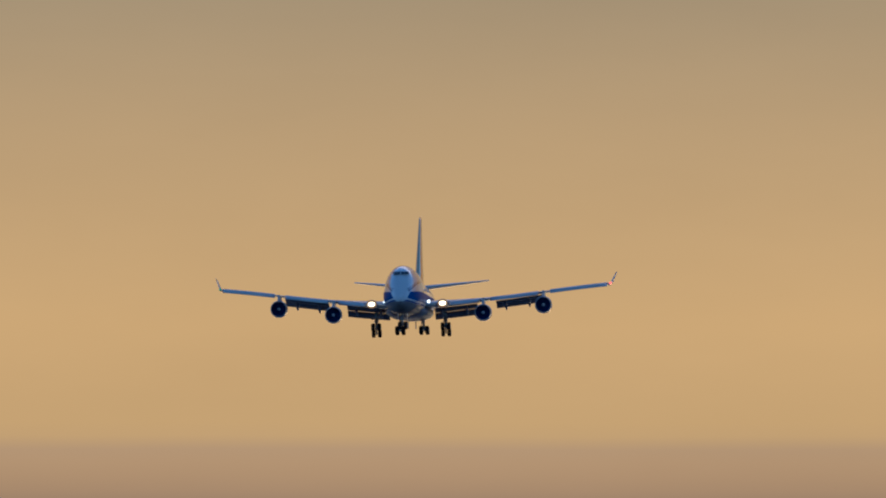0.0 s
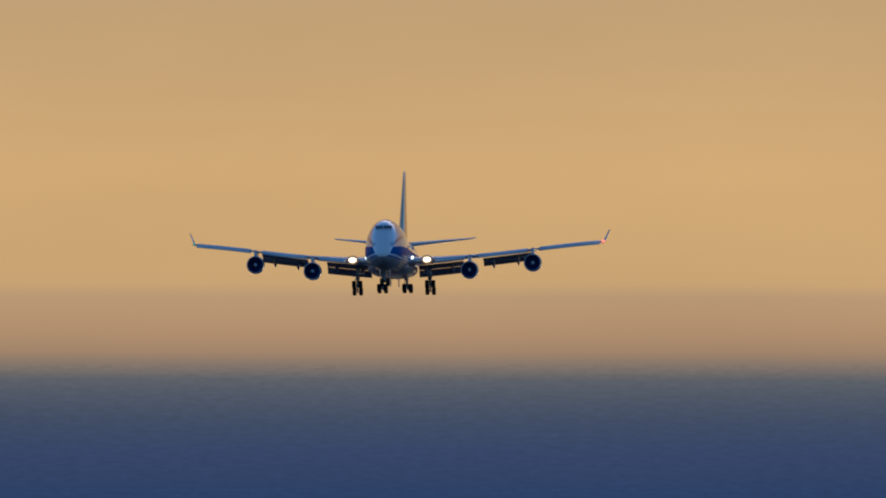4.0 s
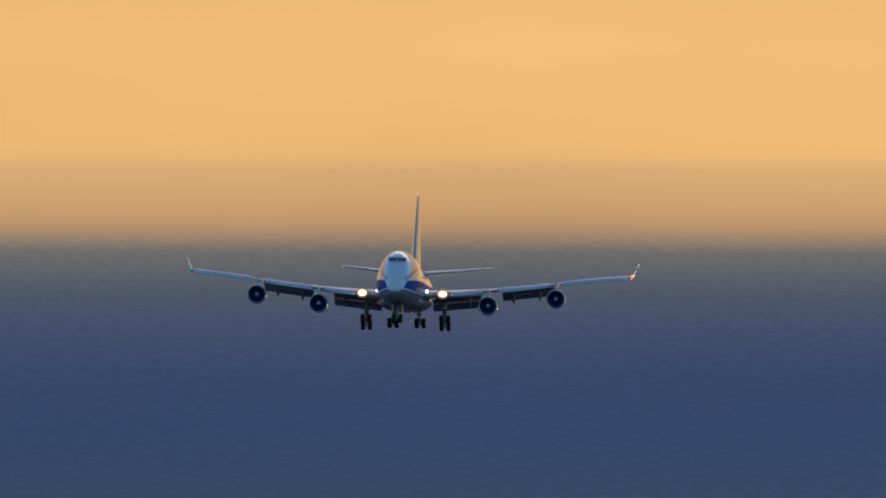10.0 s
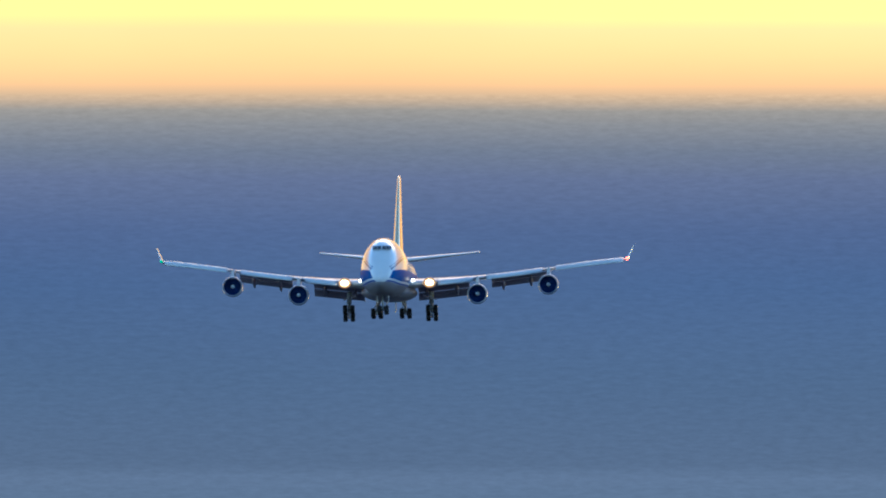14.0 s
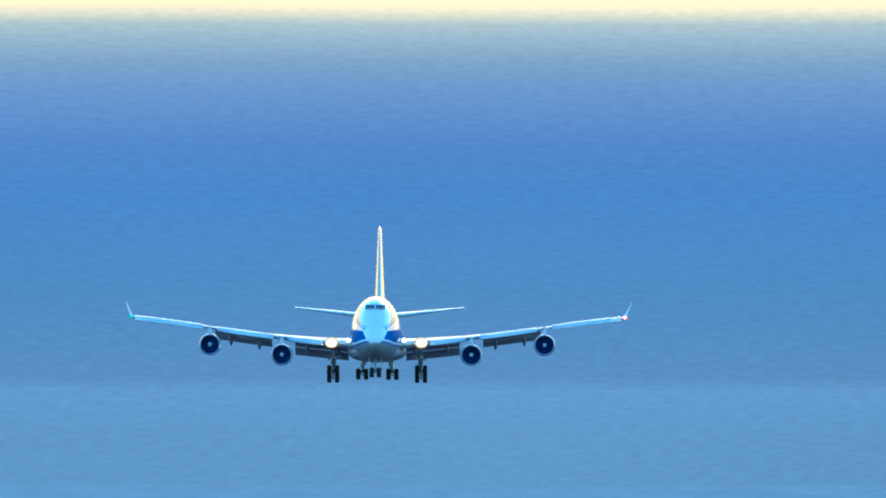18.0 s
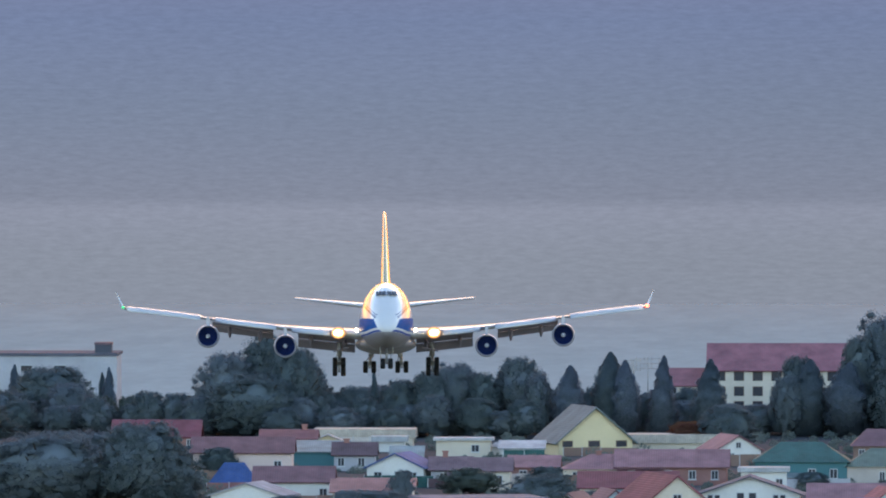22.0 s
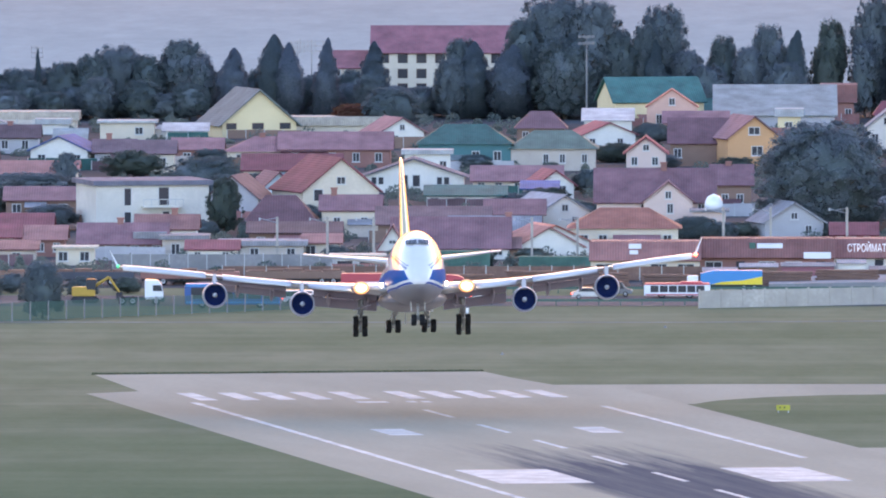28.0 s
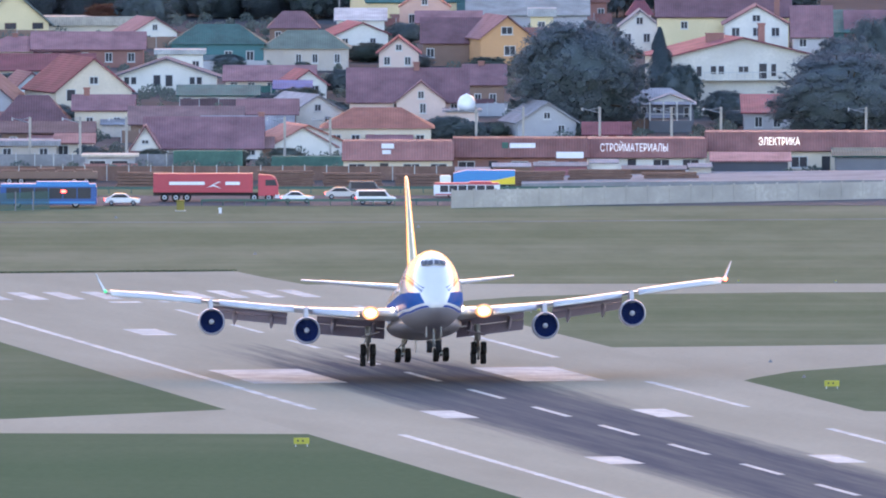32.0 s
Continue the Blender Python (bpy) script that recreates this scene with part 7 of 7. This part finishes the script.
def marker_post(x, y, w, h, material, label):
    ob = thing("marker_post", pose(x, y, 0), label, "post", "posts by the perimeter track")
    part("base", boxed(-w * 0.7, w * 0.7, -w * 0.7, w * 0.7, 0, 0.12), CONCRETE, ob)
    part("post", boxed(-w / 2, w / 2, -w / 2, w / 2, 0.12, h - 0.12, bevel=0.04), material, ob)
    part("cap", boxed(-w * 0.6, w * 0.6, -w * 0.6, w * 0.6, h - 0.12, h, bevel=0.03), material, ob)
    return ob


marker_post(-32.4, 2235, 0.95, 1.35, OCHRE, "stout yellow post beside the perimeter track")
marker_post(-27.4, 2227, 0.35, 0.75, BOARD, "short white marker post in the grass")


def mesh_fence(x0, y0, x1, y1, n, h):
    """Posts with mesh panels between, each panel a frame of fine bars."""
    ob = thing("mesh_fence", pose(x0, y0, 0, 0, 0, math.degrees(math.atan2(y1 - y0, x1 - x0))), "green wire mesh fence on grey posts along the airfield", "fence")
    w = math.hypot(x1 - x0, y1 - y0) / n
    comb = [(0.06, 0.1)]
    n_bars = int((w - 0.2) / 0.17)
    comb += [(w - 0.06, 0.1), (w - 0.06, 0.18)]
    for k in reversed(range(n_bars)):
        comb += [(0.18 + k * 0.17, 0.18), (0.18 + k * 0.17, h), (0.10 + k * 0.17, h), (0.10 + k * 0.17, 0.18)]
    comb.append((0.06, 0.18))
    panel = mesh_of(prism(comb, -0.015, 0.015), "fence_panel", MESH_GREEN)
    post = mesh_of(boxed(-0.06, 0.06, -0.06, 0.06, 0, h + 0.1), "fence_post", DARK_CONCRETE)
    for k in range(n):
        part("fence_panel", panel, MESH_GREEN, ob, at=pose(k * w, 0, 0))
        part("fence_post", post, DARK_CONCRETE, ob, at=pose(k * w, 0, 0))
    return ob


mesh_fence(-95.4, 2192.6, -48.5, 2239.0, 22, 2.3)


def tractor_unit(x, y):
    ob = thing("tractor_unit", pose(x, y, 0.02), "white lorry cab parked beside the road", "truck")
    bm = prism([(-1.1, 0.7), (1.2, 0.7), (1.2, 1.6), (0.95, 2.7), (0.5, 3.1), (-1.1, 3.2)], -1.2, 1.2)
    bmesh.ops.bevel(bm, geom=list(bm.edges), offset=0.1, segments=2, affect='EDGES')
    cab = part("cab", bm, CAR_WHITE, ob, "white cab")
    part("cab_window", prism([(-0.1, 1.75), (1.1, 1.75), (0.9, 2.5), (-0.1, 2.5)], -1.22, 1.22), PANE, cab)
    part("bumper", boxed(0.9, 1.35, -1.2, 1.2, 0.45, 0.85), DARK, cab)
    part("chassis", boxed(-4.6, 0.9, -0.5, 0.5, 0.6, 1.0), DARK, ob)
    add_wheels(ob, (-3.9, -2.6, 0.3), -0.95, 0.95, True)
    return ob


tractor_unit(-66.7, 2251.7)
car(pose(-87.6, 2220.2, 0.05), CAR_WHITE, "white saloon car behind the mesh fence", 4.5)


def antenna_mast(x, y, h, w):
    ob = thing("antenna_mast", pose(x, y, 0), "thin grey antenna mast with cross arms above the trees", "antenna", "antenna masts")
    part("pole", tube((0, 0, 0), (0, 0, h), 0.14, 0.08, 6), CONCRETE, ob)
    for k, z in enumerate((h - 0.3, h - 1.1, h - 1.9)):
        part("cross_arm", tube((-w / 2, 0, z), (w / 2, 0, z), 0.045, 0.045, 6), CONCRETE, ob)
    for sx in (-0.9, -0.3, 0.3, 0.9):
        part("element", tube((sx * w / 2, 0, h - 2.0), (sx * w / 2, 0, h + 0.1), 0.035, 0.035, 6), CONCRETE, ob)
    return ob


for x, y, h, w in ((-106.8, 2961.4, 11.2, 2.0), (-61.9, 2961.4, 12.3, 4.1), (-64.2, 2961.4, 12.0, 2.4)):
    antenna_mast(x, y, h, w)


def floodlight_mast(x, y, h):
    ob = thing("floodlight_mast", pose(x, y, 0), "pale floodlight mast with a frame of lamps", "light mast")
    part("pole", tube((0, 0, 0), (0, 0, h - 1.2), 0.16, 0.11, 8), DARK_CONCRETE, ob)
    head = part("lamp_frame", joined(boxed(-1.3, 1.3, -0.08, 0.08, h - 1.3, h - 1.15), boxed(-1.3, 1.3, -0.08, 0.08, h - 0.2, h - 0.05), boxed(-0.08, 0.08, -0.07, 0.07, h - 1.3, h - 0.05)), DARK_CONCRETE, ob)
    for k in range(8):
        part("lamp_housing", boxed(-1.35 + 0.7 * (k % 4), -0.85 + 0.7 * (k % 4), -0.35, -0.08, h - 1.4 + 1.05 * (k // 4), h - 0.95 + 1.05 * (k // 4), bevel=0.04), DARK_CONCRETE, head)
    return ob


floodlight_mast(-16.6, 2901.8, 14.6)


def guard_rail(x0, x1, y0, y1, n, label):
    ob = thing("guard_rail", pose(x0, y0, 0, 0, 0, math.degrees(math.atan2(y1 - y0, x1 - x0))), label, "guard rail", "guard rails beside the road")
    w = math.hypot(x1 - x0, y1 - y0) / n
    rail = mesh_of(prism([(0.02, 0.55), (w - 0.02, 0.55), (w - 0.02, 0.85), (0.02, 0.85)], -0.05, 0.03), "rail", MESH_GREEN)
    post = mesh_of(boxed(-0.06, 0.06, 0.03, 0.15, 0, 0.8), "rail_post", MESH_GREEN)
    for k in range(n):
        part("rail", rail, MESH_GREEN, ob, at=pose(k * w, 0, 0))
        part("rail_post", post, MESH_GREEN, ob, at=pose(k * w, 0, 0))
    return ob


guard_rail(-30, 2, 2249.5, 2250.5, 12, "grey steel guard rail along the road")
guard_rail(-45, 40, 2285, 2287, 30, "grey steel guard rail on the far side of the road")


def storage_shed(x, y, w, h, material, label):
    ob = thing("storage_shed", pose(x, y, 0), label, "shed", "sheds in front of the shops")
    part("wall", boxed(-w / 2, w / 2, 0, 2.6, 0, h), material, ob)
    n = max(2, int(w / 1.2))
    for k in range(n):
        px = -w / 2 + w * (k + 0.5) / n
        part("board", boxed(px - 0.45, px + 0.45, -0.06, 0.0, 0.1, h - 0.1), material, ob)
    part("roof", slope((-w / 2 - 0.2, -0.5, h), (w / 2 + 0.2, -0.5, h), (w / 2 + 0.2, 2.8, h + 0.35), (-w / 2 - 0.2, 2.8, h + 0.35), 0.1), ROOFS["grey"], ob)
    return ob


for x, y, w, h, mat, text in (
    (8.8, 2321.8, 4.7, 1.9, WALLS["brown"], "brown boarded storage shed"),
    (15.1, 2321.8, 6.7, 2.0, WALLS["rosewall"], "dark plum boarded storage shed"),
    (20.7, 2323.5, 3.4, 2.3, WALLS["white"], "small white kiosk with dark boards"),
    (27.1, 2323.5, 8.0, 1.5, WOOD, "long low timber shed"),
    (33.0, 2325.2, 2.8, 1.7, WALLS["tanwall"], "small beige shed by the shops"),
    (3.8, 2318.4, 4.2, 1.5, WALLS["brown"], "low brown shed by the shops"),
):
    storage_shed(x, y, w, h, mat, text)


# shop awning: the dark walls stand for the shade beneath it
house(39.6, 2330.5, 9.6, 2.2, 0.9, "mono", "darkgrey", "rose", "faded rose awning with the shade below as dark walls", cols=0, depth=5, category="shed")
house(54.3, 2338.0, 7.2, 2.5, 0.8, "mono", "dimgrey", "green", "low store under a green sheet roof", cols=0, depth=6, category="shed")


def freight_wagon(x, y, material, label):
    """A low-sided goods wagon with timber on the line behind the road."""
    ob = thing("freight_wagon", pose(x, y, 0), label, "wagon", "goods wagons on the line")
    body = part("body", boxed(-6.3, 6.3, 0, 2.6, 0.85, 1.75, bevel=0.05), material, ob)
    for k in range(12):
        px = -5.9 + k * 1.07
        part("rib", boxed(px - 0.06, px + 0.06, -0.06, 0.0, 0.9, 1.7), material, body)
    part("load", joined(*[boxed(-6.0 + 2.4 * k, -3.9 + 2.4 * k, 0.25, 2.35, 1.6, 1.9 + 0.12 * (k % 3)) for k in range(5)]), WOOD, ob, "low load of brown timber")
    part("underframe", boxed(-6.2, 6.2, 0.3, 2.3, 0.55, 0.85), DARK, ob)
    add_wheels(ob, (-4.9, -3.4, 3.4, 4.9), 0.4, 2.2, True)
    return ob


for k, x in enumerate((-104, -90.6, -77.2, -63.8, -50.4)):
    freight_wagon(x, 2312 + 0.06 * x, WALLS[("rosewall", "brown", "darkgrey", "brick", "brown")[k]], ("dark plum goods wagon with ribbed sides", "brown goods wagon with ribbed sides", "dark grey goods wagon with ribbed sides", "rust-red goods wagon with ribbed sides", "brown goods wagon with ribbed sides")[k])



# ---------------------------------------------------------------- motions
def motions():
    walk(airliner, [
        (0.0, pose(-241.95, 2929.85, 128.63, -1.11, -0.95, 1.67)),
        (0.5, pose(-238.29, 2913.20, 126.16, -1.01, -0.60, 1.63)),
        (1.0, pose(-234.70, 2896.55, 124.20, -0.95, -0.73, 1.58)),
        (1.5, pose(-230.99, 2879.89, 121.73, -0.99, -0.66, 1.50)),
        (2.0, pose(-227.35, 2863.21, 119.58, -1.08, -0.67, 1.40)),
        (2.5, pose(-223.62, 2846.53, 117.17, -1.24, -0.50, 1.32)),
        (3.0, pose(-219.87, 2829.84, 114.93, -1.52, -0.81, 1.32)),
        (3.5, pose(-216.18, 2813.13, 112.49, -1.85, -0.68, 1.36)),
        (5.5, pose(-201.30, 2746.22, 104.47, -1.66, -0.09, 0.76)),
        (6.0, pose(-197.56, 2729.46, 102.48, -1.73, -0.30, 0.83)),
        (6.5, pose(-193.81, 2712.70, 100.72, -1.67, -0.28, 0.85)),
        (7.0, pose(-190.14, 2695.93, 99.03, -1.54, 0.06, 0.84)),
        (7.5, pose(-186.39, 2679.14, 96.45, -1.50, 0.28, 0.84)),
        (8.0, pose(-182.73, 2662.35, 93.64, -1.58, 0.43, 0.85)),
        (8.5, pose(-179.02, 2645.54, 91.74, -1.70, 0.87, 0.84)),
        (9.0, pose(-175.28, 2628.73, 90.52, -1.79, 1.08, 0.86)),
        (9.5, pose(-171.56, 2611.91, 88.00, -1.81, 0.87, 0.92)),
        (10.0, pose(-167.81, 2595.07, 85.98, -1.73, 0.96, 1.00)),
        (10.5, pose(-163.95, 2578.23, 83.78, -1.66, 0.93, 1.05)),
        (11.0, pose(-160.28, 2561.37, 81.08, -1.67, 0.80, 1.05)),
        (11.5, pose(-156.44, 2544.51, 78.59, -1.73, 0.81, 0.97)),
        (12.0, pose(-152.66, 2527.64, 76.67, -1.82, 0.91, 0.87)),
        (12.5, pose(-148.94, 2510.75, 74.11, -1.90, 0.83, 0.80)),
        (13.0, pose(-145.12, 2493.86, 72.03, -1.93, 0.05, 0.78)),
        (13.5, pose(-141.36, 2476.96, 70.37, -1.82, -0.49, 0.84)),
        (15.5, pose(-126.40, 2409.26, 62.59, -1.60, 1.01, 1.48)),
        (16.0, pose(-122.59, 2392.31, 60.31, -1.60, 1.73, 1.53)),
        (16.5, pose(-118.88, 2375.35, 57.71, -1.60, 1.22, 1.66)),
        (17.0, pose(-115.02, 2358.38, 55.20, -1.64, 0.66, 1.85)),
        (17.5, pose(-111.23, 2341.40, 53.88, -1.68, 0.16, 2.03)),
        (18.0, pose(-107.46, 2324.41, 51.28, -1.67, 0.14, 2.14)),
        (18.5, pose(-103.07, 2307.41, 49.05, -1.60, 0.24, 2.18)),
        (19.0, pose(-100.04, 2290.39, 47.35, -1.54, 0.71, 2.18)),
        (19.5, pose(-96.41, 2273.37, 45.27, -1.54, 1.29, 2.16)),
        (20.0, pose(-92.64, 2256.33, 42.85, -1.64, 1.37, 2.15)),
        (20.5, pose(-88.88, 2239.29, 40.17, -1.83, 1.09, 2.14)),
        (21.0, pose(-85.10, 2222.24, 38.00, -2.10, 0.95, 2.16)),
        (21.5, pose(-81.20, 2205.18, 35.45, -2.38, 0.00, 2.20)),
        (22.0, pose(-77.40, 2188.10, 33.13, -2.60, -0.20, 2.25)),
        (22.5, pose(-73.50, 2171.02, 30.94, -2.77, 0.17, 2.26)),
        (23.0, pose(-70.02, 2153.92, 28.77, -2.91, 1.41, 2.23)),
        (23.5, pose(-66.12, 2136.81, 26.43, -2.98, 2.09, 2.24)),
        (24.0, pose(-62.24, 2119.70, 24.44, -2.92, 2.30, 2.33)),
        (24.5, pose(-58.35, 2102.57, 22.60, -2.72, 2.27, 2.48)),
        (26.5, pose(-41.86, 2033.98, 14.75, -2.87, -1.57, 2.58)),
        (27.0, pose(-37.93, 2016.80, 12.97, -3.08, -2.08, 2.59)),
        (27.5, pose(-34.04, 1999.62, 10.83, -3.51, -1.56, 2.54)),
        (28.0, pose(-30.40, 1982.42, 9.04, -4.00, -1.11, 2.48)),
        (28.5, pose(-26.80, 1965.21, 7.49, -4.42, -0.17, 2.41)),
        (29.0, pose(-23.22, 1947.99, 6.10, -4.71, 0.18, 2.33)),
        (29.5, pose(-19.55, 1930.77, 5.10, -4.80, 0.20, 2.26)),
        (30.0, pose(-16.00, 1913.54, 4.37, -4.79, -0.14, 2.20)),
        (30.5, pose(-12.37, 1896.29, 3.56, -4.82, -0.12, 2.14)),
        (31.0, pose(-8.75, 1879.04, 2.98, -4.88, -0.26, 2.13)),
        (31.5, pose(-5.37, 1861.78, 2.58, -4.87, -0.59, 2.27)),
        (32.0, pose(-1.92, 1844.51, 2.14, -4.77, -1.04, 2.59)),
    ])
    walk(truck, [(0, pose(-91.88, 2261.47, 0.05)), (26.5, pose(-37.70, 2261.47, 0.05)), (27, pose(-36.68, 2261.47, 0.05)), (30, pose(-30.54, 2261.47, 0.05)), (32, pose(-27.16, 2261.47, 0.05))])
    walk(blue_bus, [(0, pose(-83.80, 2243.90, 0.05)), (26.5, pose(-57.85, 2243.90, 0.05)), (27, pose(-57.36, 2243.90, 0.05)), (30, pose(-54.42, 2243.90, 0.05)), (32, pose(-48.89, 2243.90, 0.05))])
    walk(white_bus, [(0, pose(-28.69, 2272.80, 0.05)), (26.5, pose(-3.03, 2272.80, 0.05)), (27, pose(-2.55, 2272.80, 0.05)), (30, pose(0.35, 2272.80, 0.05)), (32, pose(2.98, 2272.80, 0.05))])
    walk(white_sedan, [(0, pose(-116.02, 2250.26, 0.05)), (26.5, pose(-50.34, 2250.26, 0.05)), (27, pose(-49.10, 2250.26, 0.05)), (30, pose(-41.67, 2250.26, 0.05)), (32, pose(-39.84, 2250.26, 0.05))])
    walk(pale_sedan, [(0, pose(-73.16, 2256.65, 0.05)), (26.5, pose(-27.80, 2256.65, 0.05)), (27, pose(-26.94, 2256.65, 0.05)), (30, pose(-21.81, 2256.65, 0.05)), (32, pose(-18.15, 2256.65, 0.05))])
    walk(white_van, [(0, pose(-318.22, 2253.45, 0.05)), (26.5, pose(-62.57, 2253.45, 0.05)), (27, pose(-57.74, 2253.45, 0.05)), (30, pose(-28.80, 2253.45, 0.05)), (32, pose(-8.36, 2253.45, 0.05))])


motions()
